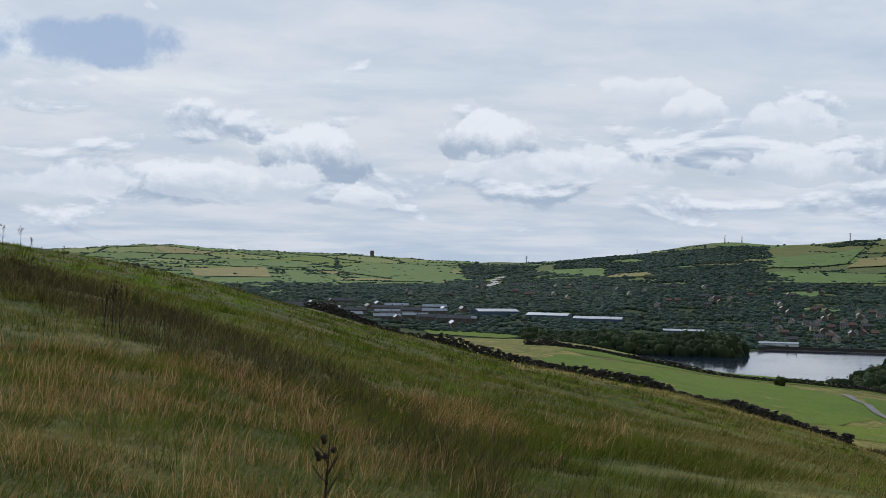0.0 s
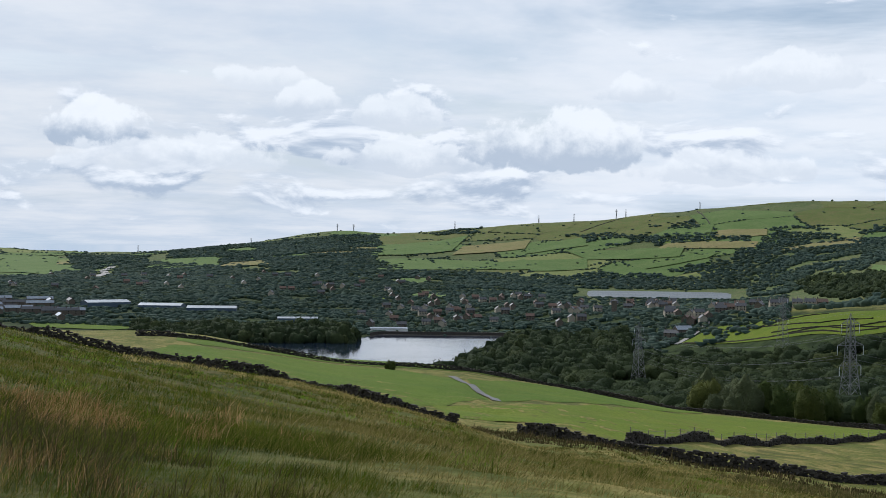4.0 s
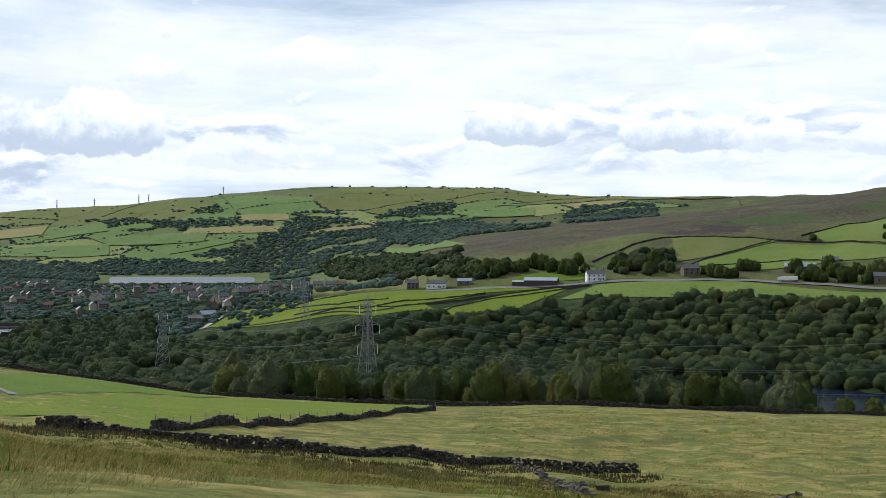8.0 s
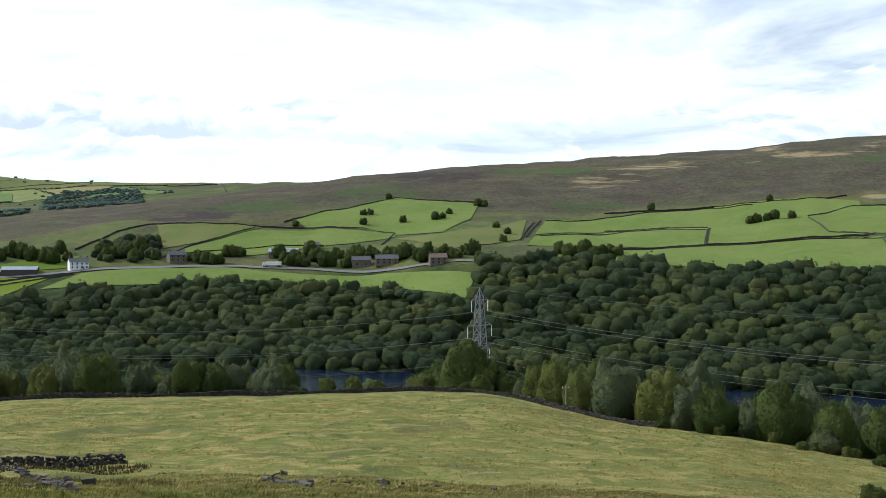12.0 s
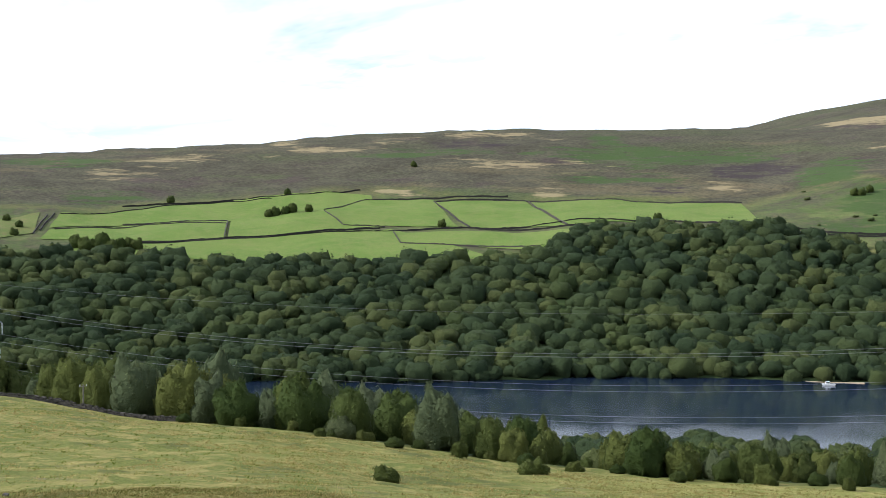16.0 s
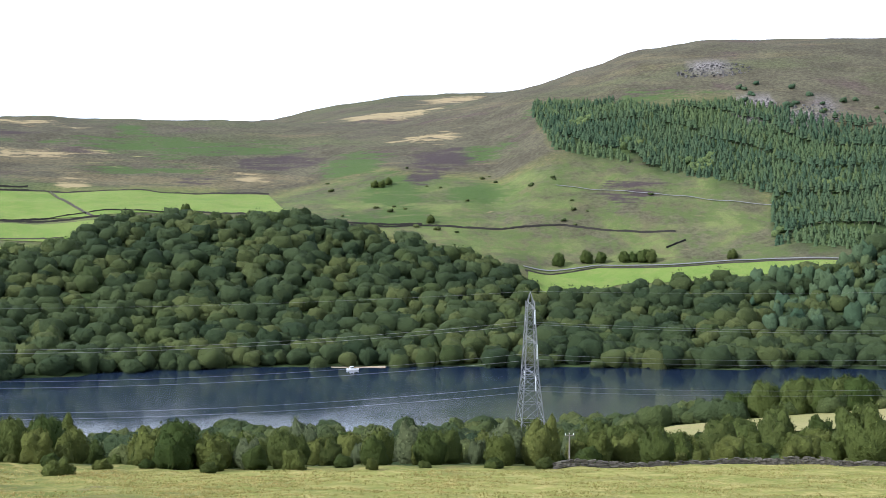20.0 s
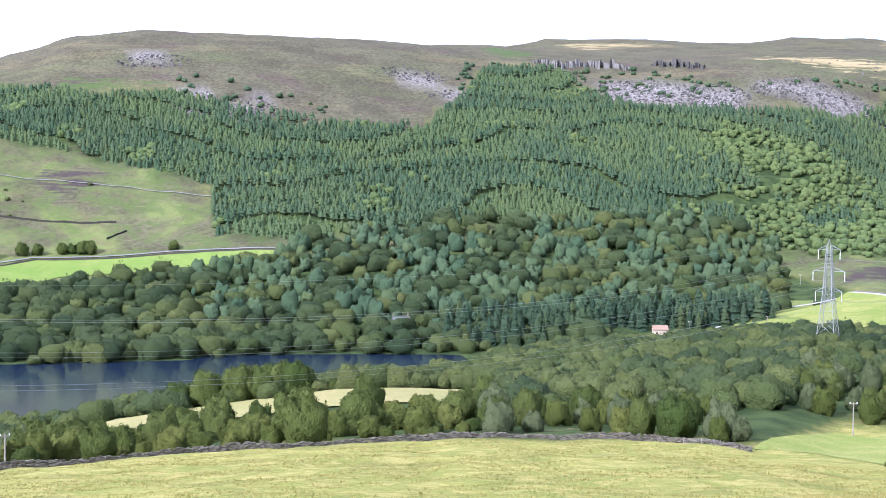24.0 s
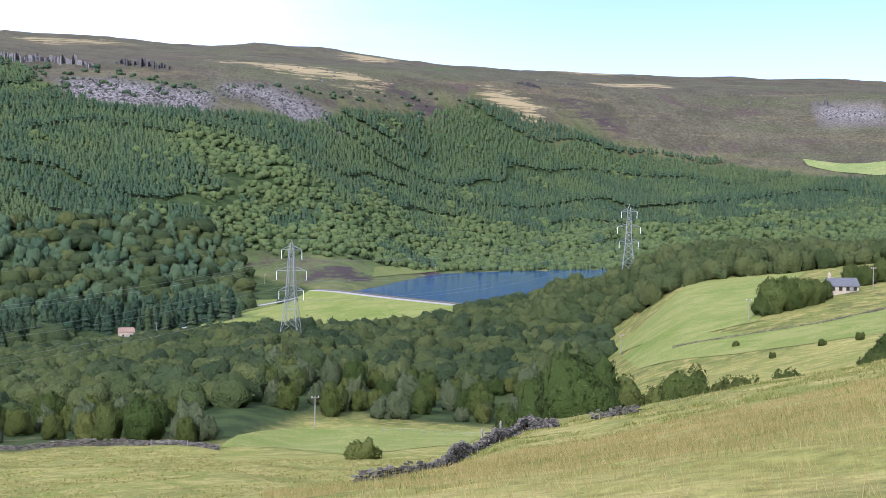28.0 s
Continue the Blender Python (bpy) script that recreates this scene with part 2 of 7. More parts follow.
SKYLINE = [(-150, 4000, 141.3), (-90, 4000, 141.3), (-17, 4300, -0.7), (-12, 4300, 21.9), (-9, 4300, 9.1), (-3, 4300, -2.2), (-0.6, 4300, -14.9), (2.8, 4300, -18.7), (6.7, 4200, -4.3), (10, 4000, 34.4), (12.1, 3900, 54.7), (14, 3900, 46.5), (18.3, 3800, 67.9), (22.7, 3700, 84.3), (27.5, 3700, 119.8), (32.3, 3700, 142.4), (39, 3700, 140.5), (40.5, 3700, 127.6), (44, 3600, 113.5), (49, 3500, 110.4), (55, 3300, 108.2), (72, 2900, 148.5), (91.5, 2900, 191.7), (94, 2900, 219.7), (98.5, 2900, 245.1), (104, 2800, 251.5), (117, 2700, 304.5), (126, 2700, 316.4), (127.3, 2700, 328.3), (131, 2700, 327.4), (135, 2700, 316.4), (138, 2700, 325), (148, 2700, 286.3)] + [(155, 2900, 292.1), (161, 3000, 295.8), (164, 3000, 285.2)]
LAND_LINES = [APRON, BANK, BROW, FOOT, EDGE, NEAR_SHORE, FAR_SHORE, WOOD_TOP, MOOR_EDGE, RIDGE, BACK, SKYLINE]
EAST_NEAR = [(140.6, 897), (140.83, 893), (143.3, 830), (146.3, 775), (150, 800), (154, 880)]
VALLEY_WATER, WEST_WATER, FAR_WATER, EAST_WATER = -83.6, -88.8, -75.6, -55.6


def pchip(xs, ys, x):
    """Monotone cubic through (xs, ys) at x."""
    xs, ys, x = np.asarray(xs, float), np.asarray(ys, float), np.asarray(x, float)
    h, d = np.diff(xs), np.diff(ys) / np.diff(xs)
    m = np.empty_like(ys)
    m[0], m[-1] = d[0], d[-1]
    w1, w2 = 2 * h[1:] + h[:-1], h[1:] + 2 * h[:-1]
    same = d[:-1] * d[1:] > 0
    safe = np.where(same, 1.0, 0.0)
    da, db = np.where(same, d[:-1], 1.0), np.where(same, d[1:], 1.0)
    m[1:-1] = safe * (w1 + w2) / (w1 / da + w2 / db)
    i = np.clip(np.searchsorted(xs, x) - 1, 0, len(xs) - 2)
    t = (x - xs[i]) / h[i]
    a, b = ys[i], ys[i + 1]
    return a * (2 * t**3 - 3 * t**2 + 1) + b * (3 * t**2 - 2 * t**3) + h[i] * (m[i] * (t**3 - 2 * t**2 + t) + m[i + 1] * (t**3 - t**2))


def line_at(line, az):
    """Distance and height of a line at bearings az, periodic."""
    a = np.array([p[0] for p in line], float)
    full = np.concatenate([a - 360, a, a + 360])
    return [pchip(full, np.tile([p[k] for p in line], 3), az) for k in (1, 2)]


def hills(seed, n=9):
    """A few crossed waves, for gentle unevenness."""
    rng = np.random.default_rng(seed)
    return [(rng.uniform(0.5, 1.6), rng.uniform(0, 6.28), rng.uniform(0, 6.28)) for _ in range(n)]


WAVES = hills(3)


def waves(x, y, length):
    """Uneven ground with bumps of about that length, in -1..1."""
    out = 0.0
    for k, a, p in WAVES:
        kk = k * 6.28 / length
        out = out + np.sin(kk * (x * np.cos(a) + y * np.sin(a)) + p + 1.3 * np.sin(kk * 0.41 * (y * np.cos(a) - x * np.sin(a)) + 2 * p))
    return out / 4.5


AZ = np.concatenate([np.arange(-24.0, 170.0, 0.35), np.arange(170.0, 336.0, 2.0)])
RING = np.concatenate([[0.0], 1.2 * 1.0325 ** np.arange(0, 260)])
RING = RING * (4800.0 / RING[-1])


def build_heights():
    rz = [line_at(l, AZ) for l in LAND_LINES]
    H = np.empty((len(AZ), len(RING)))
    for i in range(len(AZ)):
        rs = np.array([0.0] + [p[0][i] for p in rz] + [4800.0])
        last = rz[-1][1][i]
        zs = np.array([0.0] + [p[1][i] for p in rz] + [last * 0.5 - 80.0])
        H[i] = pchip(rs, zs, RING)
    A, R = np.meshgrid(np.radians(AZ), RING, indexing="ij")
    X, Y = R * np.sin(A), R * np.cos(A)
    # unevenness: tussocks near by, folds and gullies far off
    H += waves(X, Y, 3.1) * 0.05 * np.clip((R - 4) / 14, 0, 1) * np.clip((200 - R) / 100, 0, 1)
    H += waves(Y, X, 23.0) * 0.38 * np.clip((R - 70) / 60, 0, 1) * np.clip((400 - R) / 160, 0, 1)
    H += waves(X, Y, 9.0) * 0.16 * np.clip((R - 50) / 40, 0, 1) * np.clip((300 - R) / 60, 0, 1)
    H += waves(X, Y, 14.0) * 0.16 * np.clip((R - 6) / 30, 0, 1) * np.clip((500 - R) / 200, 0, 1)
    upland = np.clip((H - (-60)) / 60, 0, 1) * np.clip((R - 700) / 400, 0, 1)
    H += upland * (waves(X, Y, 160.0) * 2.2 + waves(X, Y, 47.0) * 0.9)
    # a shelf with a pale field above the water
    shelf = np.interp(AZ, [103, 109, 118, 124, 130], [0, 8.0, 9.2, 6.0, 0])[:, None]
    H += shelf * np.clip((R - 335) / 97, 0, 1) * np.clip((500 - R) / 40, 0, 1)
    # the wooded spur south of the blue reservoir
    spur = np.interp(AZ, [147.5, 149.5, 151, 154, 158, 163], [0, 3, 10, 11, 8, 0])[:, None]
    H += spur * np.clip((R - 570) / 110, 0, 1) * np.clip((900 - R) / 90, 0, 1)
    # lake beds
    az = np.degrees(A)
    near, far = line_at(NEAR_SHORE, AZ)[0][:, None], line_at(FAR_SHORE, AZ)[0][:, None]
    for lo, hi, a, b, level in ((45, 124, near, far, VALLEY_WATER), (2, 20.6, near, far, WEST_WATER)):
        inside = np.clip((R - a) / 25, 0, 1) * np.clip((b - R) / 12, 0, 1) * np.clip((az - lo) / 1.5, 0, 1) * np.clip((hi - az) / 1.5, 0, 1)
        H = np.where(inside > 0, np.minimum(H, level - 6 * inside), H)
    m1, m2 = line_at(MOOR_EDGE, AZ)[0][:, None], line_at(RIDGE, AZ)[0][:, None]
    inside = np.clip((R - m1) / 60, 0, 1) * np.clip((m2 - R) / 60, 0, 1) * np.clip((az - 22.8) / 1, 0, 1) * np.clip((28.6 - az) / 1, 0, 1)
    H = np.where(inside > 0, np.minimum(H, FAR_WATER - 8 * inside), H)
    w1 = line_at(WOOD_TOP, AZ)[0][:, None]
    dam = np.interp(AZ, [p[0] for p in EAST_NEAR], [p[1] for p in EAST_NEAR])[:, None]
    inside = np.clip((R - dam - 2) / 12, 0, 1) * np.clip((w1 - R) / 15, 0, 1) * np.clip((az - 141) / 1.5, 0, 1) * np.clip((153.5 - az) / 1, 0, 1)
    H = np.where(inside > 0, np.minimum(H, EAST_WATER - 6 * inside), H)
    return H, X, Y


HEIGHT, GX, GY = build_heights()


def land(x, y):
    """Height of the ground at x, y (arrays or numbers)."""
    az = (np.degrees(np.arctan2(x, y)) + 24.0) % 360.0 - 24.0
    r = np.hypot(x, y)
    i = np.clip(np.searchsorted(AZ, az, side="right") - 1, 0, len(AZ) - 1)
    j2 = np.clip(np.searchsorted(RING, r, side="right") - 1, 0, len(RING) - 2)
    i2 = (i + 1) % len(AZ)
    a1 = np.where(i2 == 0, 336.0, AZ[i2])
    u = np.clip((az - AZ[i]) / (a1 - AZ[i]), 0, 1)
    v = np.clip((r - RING[j2]) / (RING[j2 + 1] - RING[j2]), 0, 1)
    return (HEIGHT[i, j2] * (1 - u) + HEIGHT[i2, j2] * u) * (1 - v) + (HEIGHT[i, j2 + 1] * (1 - u) + HEIGHT[i2, j2 + 1] * u) * v


def polar(az, r):
    """x, y of bearings and distances."""
    return r * np.sin(np.radians(az)), r * np.cos(np.radians(az))

# ---- end of the lie of the land ----

# ---- materials ----


def material(name, rough=0.9, spec=0.2, metal=0.0):
    """A new material: its node helper, its shader and its object coordinates."""
    m = bpy.data.materials.new(name)
    m.use_nodes = True
    n = Nodes(m.node_tree)
    b = n.add("ShaderNodeBsdfPrincipled", {"Roughness": rough, "Metallic": metal, "Specular IOR Level": spec})
    n.add("ShaderNodeOutputMaterial", {0: b.outputs[0]})
    return m, n, b, n.add("ShaderNodeTexCoord").outputs["Object"]


def paint(n, b, colour, height=None, strength=0.5, distance=0.1):
    n.tree.links.new(colour, b.inputs["Base Color"])
    if height is not None:
        bump = n.add("ShaderNodeBump", {"Height": height, "Strength": strength, "Distance": distance})
        n.tree.links.new(bump.outputs[0], b.inputs["Normal"])


def grass_colours(n, co, greens, straw, big=0.03):
    """Grass with patches: two greens and dry straw, at several sizes."""
    a = n.step(n.noise(co, big, 4.0, 0.6, 0.8), 0.38, 0.62)
    s = n.step(n.noise(co, big * 4.5, 5.0, 0.65, 1.0), 0.44, 0.64)
    f = n.noise(co, 2.2, 5.0, 0.7)
    base = n.mix(a, greens[0], greens[1])
    c = n.mix(n.math("MULTIPLY", s, straw[3]), base, straw[:3])
    return n.mix(n.step(f, 0.25, 0.75), n.mix(0.45, c, (0.02, 0.03, 0.008)), n.mix(0.12, c, (0.5, 0.5, 0.2)))


def make_ground():
    m, n, b, co = material("open_ground", 0.95, 0.05)
    attr = lambda name: n.add("ShaderNodeAttribute", attribute_name=name).outputs["Fac"]
    pasture = grass_colours(n, co, ((0.098, 0.116, 0.022), (0.146, 0.150, 0.036)), (0.32, 0.25, 0.088, 0.85), 0.04)
    sedge = lambda base, colour, share: n.mix(n.math("MULTIPLY", n.step(n.noise(co, 0.075, 5.0, 0.62, 0.7), 0.53, 0.64), share), base, colour)
    pasture = sedge(pasture, (0.070, 0.078, 0.026), 0.7)
    rank = grass_colours(n, co, ((0.022, 0.038, 0.004), (0.046, 0.060, 0.008)), (0.115, 0.086, 0.026, 0.75), 0.06)
    straw = grass_colours(n, co, ((0.165, 0.176, 0.038), (0.225, 0.215, 0.054)), (0.38, 0.305, 0.115, 0.7), 0.05)
    straw = sedge(straw, (0.135, 0.135, 0.042), 0.6)
    hill = grass_colours(n, co, ((0.062, 0.098, 0.038), (0.090, 0.122, 0.046)), (0.14, 0.135, 0.07, 0.6), 0.006)
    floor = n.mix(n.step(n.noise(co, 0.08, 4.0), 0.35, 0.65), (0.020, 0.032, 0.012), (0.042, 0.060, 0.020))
    # moor: heather, bleached grass in streaks, bracken
    streak = n.add("ShaderNodeMapping", {"Vector": co, "Rotation": (0, 0, 0), "Scale": (0.22, 0.22, 2.6)}).outputs[0]
    fine = n.noise(co, 0.09, 6.0, 0.7)
    heather = n.mix(n.step(n.noise(co, 0.02, 7.0, 0.7), 0.36, 0.66), (0.055, 0.049, 0.035), (0.092, 0.085, 0.056))
    heather = n.mix(n.math("MULTIPLY", n.step(n.noise(co, 0.011, 5.0, 0.65, 0.5), 0.55, 0.66), 0.7), heather, (0.070, 0.046, 0.050))
    bleach = n.math("ADD", n.noise(streak, 0.016, 8.0, 0.68, 0.9), n.math("MULTIPLY", n.math("SUBTRACT", fine, 0.5), 0.16))
    high = n.step(n.add("ShaderNodeSeparateXYZ", {0: co}).outputs[2], 20.0, 95.0)
    m1 = n.mix(n.math("MULTIPLY", n.step(bleach, 0.55, 0.66), n.math("MULTIPLY_ADD", high, -0.10, 0.30)), heather, (0.25, 0.195, 0.095))
    fern = n.math("ADD", n.noise(streak, 0.009, 7.0, 0.66, 0.6), n.math("MULTIPLY", n.math("SUBTRACT", fine, 0.5), 0.2))
    m2 = n.mix(n.math("MULTIPLY", n.step(fern, 0.49, 0.62), n.math("MULTIPLY_ADD", high, -0.5, 0.85)), m1, (0.075, 0.100, 0.034))
    moor = n.mix(n.step(n.noise(co, 0.25, 6.0, 0.75), 0.3, 0.7), n.mix(0.6, m2, (0.02, 0.018, 0.012)), n.mix(0.1, m2, (0.25, 0.22, 0.12)))
    # patches of one plant: bracken, dark heather, bleached bent grass
    torn = n.math("MULTIPLY", n.math("SUBTRACT", n.noise(streak, 0.09, 7.0, 0.74, 0.4), 0.5), 3.0)
    grown = lambda name, colour, share, base: n.mix(n.math("MULTIPLY", n.step(n.math("ADD", n.math("MULTIPLY", attr(name), 0.80), torn), 0.42, 0.80), share), base, colour)
    cover = n.noise(co, 0.3, 6.0, 0.75)
    plants = lambda base: grown("bent", n.mix(cover, (0.20, 0.155, 0.08), (0.36, 0.285, 0.16)), 0.8, grown("heath", n.mix(cover, (0.026, 0.020, 0.021), (0.062, 0.047, 0.048)), 0.95, grown("bracken", n.mix(cover, (0.028, 0.056, 0.014), (0.066, 0.098, 0.030)), 0.85, base)))
    rough = grass_colours(n, co, ((0.068, 0.098, 0.030), (0.108, 0.128, 0.044)), (0.085, 0.065, 0.045, 0.7), 0.012)
    rough = n.mix(n.math("MULTIPLY", n.step(n.noise(co, 0.014, 5.0, 0.65, 0.6), 0.40, 0.58), 0.85), rough, moor)
    rough = n.mix(n.math("MULTIPLY", n.step(n.noise(co, 0.045, 6.0, 0.72, 0.3), 0.46, 0.60), 0.65), rough, n.mix(n.noise(co, 0.3, 5.0, 0.75), (0.040, 0.062, 0.018), (0.085, 0.115, 0.034)))
    stone = n.mix(n.step(n.noise(co, 0.35, 6.0, 0.75), 0.40, 0.60), (0.070, 0.062, 0.060), (0.21, 0.19, 0.185))
    c = n.mix(attr("rank_grass"), pasture, rank)
    c = n.mix(attr("bleached_grass"), c, straw)
    c = n.mix(attr("hillside"), c, hill)
    c = n.mix(attr("rough_grass"), c, rough)
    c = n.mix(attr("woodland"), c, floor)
    c = n.mix(attr("moorland"), c, moor)
    c = plants(c)
    c = n.mix(attr("scree"), c, stone)
    h = n.math("ADD", n.noise(co, 1.1, 6.0, 0.7), n.math("MULTIPLY", n.noise(co, 0.18, 3.0), 2.0))
    paint(n, b, c, h, 0.7, 0.5)
    return m


def make_pasture(name, greens, straw):
    m, n, b, co = material(name, 0.95, 0.05)
    c = grass_colours(n, co, greens, straw, 0.02)
    paint(n, b, c, n.noise(co, 0.9, 5.0, 0.7), 0.4, 0.25)
    return m


def make_leaf(name, dark, light, fine=1.1, sheen=0.06, big=0.01, cut=1.5, thin=0.08, relief=0.62, hollow=0.62):
    """Foliage: light and dark sprays, each plant its own shade, with shadow between leaf clumps painted in. Gives a
    solid and a ragged-edged material.
    """
    made = []
    for ragged in (False, True):
        m, n, b, co = material(name + ("_sprays" if ragged else ""), 0.85, sheen)
        isl = n.add("ShaderNodeNewGeometry").outputs["Random Per Island"]
        obj = n.add("ShaderNodeObjectInfo").outputs["Random"]
        own = n.add("ShaderNodeAttribute", attribute_name="tone").outputs["Fac"]
        tone = n.math("FRACT", n.math("ADD", own, obj))
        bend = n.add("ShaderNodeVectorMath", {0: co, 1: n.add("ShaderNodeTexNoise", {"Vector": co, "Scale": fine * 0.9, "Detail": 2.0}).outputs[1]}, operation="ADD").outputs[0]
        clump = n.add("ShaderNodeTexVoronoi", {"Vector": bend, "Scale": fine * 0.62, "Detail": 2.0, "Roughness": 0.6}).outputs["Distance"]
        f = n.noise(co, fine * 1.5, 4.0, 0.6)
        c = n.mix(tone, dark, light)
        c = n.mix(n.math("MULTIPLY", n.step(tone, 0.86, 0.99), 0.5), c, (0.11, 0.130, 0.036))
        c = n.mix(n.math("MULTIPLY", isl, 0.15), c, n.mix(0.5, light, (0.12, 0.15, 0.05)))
        # shadow in the creases between clumps, darkened into the colour; hollow sets its strength
        clump_shadow = n.math("MULTIPLY", n.step(n.math("MULTIPLY_ADD", f, 0.6, clump), 0.66, 1.02), hollow)
        c = n.mix(clump_shadow, c, n.mix(0.85, c, (0.006, 0.010, 0.005)))
        c = n.mix(n.math("MULTIPLY", n.step(n.noise(co, big, 3.0), 0.45, 0.65), 0.2), c, (0.085, 0.105, 0.034))
        paint(n, b, c, n.math("MULTIPLY_ADD", clump, -1.0, n.math("MULTIPLY", f, 0.5)), 1.0, relief / fine)
        glow = n.add("ShaderNodeBsdfTranslucent", {"Color": c}).outputs[0]
        both = n.add("ShaderNodeMixShader", {0: thin if ragged else 0.6 * thin, 1: b.outputs[0], 2: glow}).outputs[0]
        if ragged:
            clear = n.add("ShaderNodeBsdfTransparent").outputs[0]
            both = n.add("ShaderNodeMixShader", {0: n.math("GREATER_THAN", n.noise(co, cut, 3.0, 0.7), 0.47), 1: clear, 2: both}).outputs[0]
        n.tree.links.new(both, [k for k in n.tree.nodes if k.type == "OUTPUT_MATERIAL"][0].inputs["Surface"])
        made.append(m)
    return tuple(made)


def plain(name, a, c, scale=3.0, rough=0.85, metal=0.0, spec=0.3, bump=0.3):
    """A weathered plain surface between two tones."""
    m, n, b, co = material(name, rough, spec, metal)
    f = n.noise(co, scale, 6.0, 0.7)
    g = n.noise(co, scale * 0.13, 3.0)
    tone = n.mix(n.step(f, 0.3, 0.7), a, c)
    paint(n, b, n.mix(n.math("MULTIPLY", n.step(g, 0.4, 0.7), 0.35), tone, a), f, bump, 0.05)
    return m


def varied(name, a, c, scale=4.0, rough=0.9):
    """Like plain, with a shade of its own for each piece."""
    m, n, b, co = material(name, rough, 0.2)
    r = n.math("FRACT", n.math("ADD", n.add("ShaderNodeNewGeometry").outputs["Random Per Island"], n.add("ShaderNodeObjectInfo").outputs["Random"]))
    f = n.noise(co, scale, 5.0, 0.7)
    tone = n.mix(r, a, c)
    paint(n, b, n.mix(n.step(f, 0.3, 0.7), n.mix(0.5, tone, a), tone), f, 0.5, 0.05)
    return m


def make_water(name, tint, chop, still=0.05):
    m, n, b, co = material(name, 0.06, 0.5)
    wide = n.add("ShaderNodeMapping", {"Vector": co, "Scale": (1.0, 1.0, 1.0)}).outputs[0]
    ripple = n.math("ADD", n.noise(wide, 0.9, 4.0, 0.6), n.math("MULTIPLY", n.noise(wide, 0.05, 3.0, 0.5, 0.6), 1.2))
    c = n.mix(n.noise(co, 0.01, 3.0), tint, tuple(v * 1.5 for v in tint))
    calm = n.step(n.noise(co, 0.012, 4.0, 0.6, 1.0), 0.35, 0.7)
    n.tree.links.new(n.math("MULTIPLY_ADD", calm, 0.07, still), b.inputs["Roughness"])
    paint(n, b, c, ripple, chop, 0.35)
    return m


GROUND = make_ground()
PASTURE = {
    "green": make_pasture("grazed_pasture", ((0.060, 0.124, 0.004), (0.086, 0.146, 0.006)), (0.13, 0.145, 0.025, 0.3)),
    "lime": make_pasture("mown_pasture", ((0.088, 0.146, 0.004), (0.116, 0.166, 0.006)), (0.165, 0.165, 0.03, 0.3)),
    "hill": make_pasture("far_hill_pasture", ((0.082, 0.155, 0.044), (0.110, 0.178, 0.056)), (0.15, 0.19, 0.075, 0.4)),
    "hay": make_pasture("hay_meadow", ((0.120, 0.160, 0.028), (0.158, 0.182, 0.044)), (0.27, 0.25, 0.09, 0.5)),
    "meadow": make_pasture("upland_meadow", ((0.094, 0.160, 0.026), (0.128, 0.184, 0.038)), (0.17, 0.185, 0.06, 0.5)),
    "olive": make_pasture("poor_pasture", ((0.085, 0.125, 0.030), (0.120, 0.140, 0.042)), (0.16, 0.12, 0.06, 0.6)),
    "tan": make_pasture("cut_hay_field", ((0.20, 0.19, 0.075), (0.25, 0.21, 0.095)), (0.28, 0.22, 0.12, 0.5)),
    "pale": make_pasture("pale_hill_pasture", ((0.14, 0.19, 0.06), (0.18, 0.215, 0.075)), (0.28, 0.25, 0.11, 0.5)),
}
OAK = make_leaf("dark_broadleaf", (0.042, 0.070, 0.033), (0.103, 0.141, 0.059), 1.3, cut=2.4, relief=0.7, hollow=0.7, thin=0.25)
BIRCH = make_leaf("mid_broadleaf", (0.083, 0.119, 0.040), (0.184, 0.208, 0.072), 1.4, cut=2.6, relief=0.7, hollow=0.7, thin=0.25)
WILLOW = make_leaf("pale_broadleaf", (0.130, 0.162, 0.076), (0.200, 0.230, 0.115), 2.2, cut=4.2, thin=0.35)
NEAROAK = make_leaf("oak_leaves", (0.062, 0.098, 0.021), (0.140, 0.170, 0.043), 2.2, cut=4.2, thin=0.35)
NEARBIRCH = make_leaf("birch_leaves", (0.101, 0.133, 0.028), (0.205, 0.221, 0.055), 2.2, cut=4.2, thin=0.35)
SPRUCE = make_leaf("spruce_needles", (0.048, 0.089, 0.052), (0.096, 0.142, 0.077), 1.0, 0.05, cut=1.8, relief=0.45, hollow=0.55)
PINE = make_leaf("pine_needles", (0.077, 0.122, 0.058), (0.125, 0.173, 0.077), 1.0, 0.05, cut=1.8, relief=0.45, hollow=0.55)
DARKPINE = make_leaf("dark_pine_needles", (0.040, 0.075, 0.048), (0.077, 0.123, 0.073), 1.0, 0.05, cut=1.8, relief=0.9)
# far woods: the bluish haze of the air is put into this leaf colour
HAZED = make_leaf("distant_broadleaf", (0.066, 0.108, 0.092), (0.098, 0.142, 0.114), 0.25, cut=0.5, thin=0.6, relief=0.1, hollow=0.1)
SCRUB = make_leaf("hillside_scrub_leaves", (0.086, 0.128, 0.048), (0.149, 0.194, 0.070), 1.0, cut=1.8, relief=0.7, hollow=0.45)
BARK = plain("bark", (0.05, 0.04, 0.03), (0.13, 0.11, 0.085), 6.0)
DRYSTONE = varied("gritstone", (0.020, 0.018, 0.016), (0.085, 0.075, 0.062), 5.0)
PALESTONE = varied("weathered_gritstone", (0.042, 0.037, 0.031), (0.160, 0.145, 0.120), 5.0)
STEEL = plain("galvanised_steel", (0.15, 0.155, 0.16), (0.27, 0.275, 0.28), 2.0, 0.6, 0.4)
CABLE = plain("aluminium_cable", (0.20, 0.20, 0.21), (0.30, 0.30, 0.31), 1.0, 0.5, 0.5)
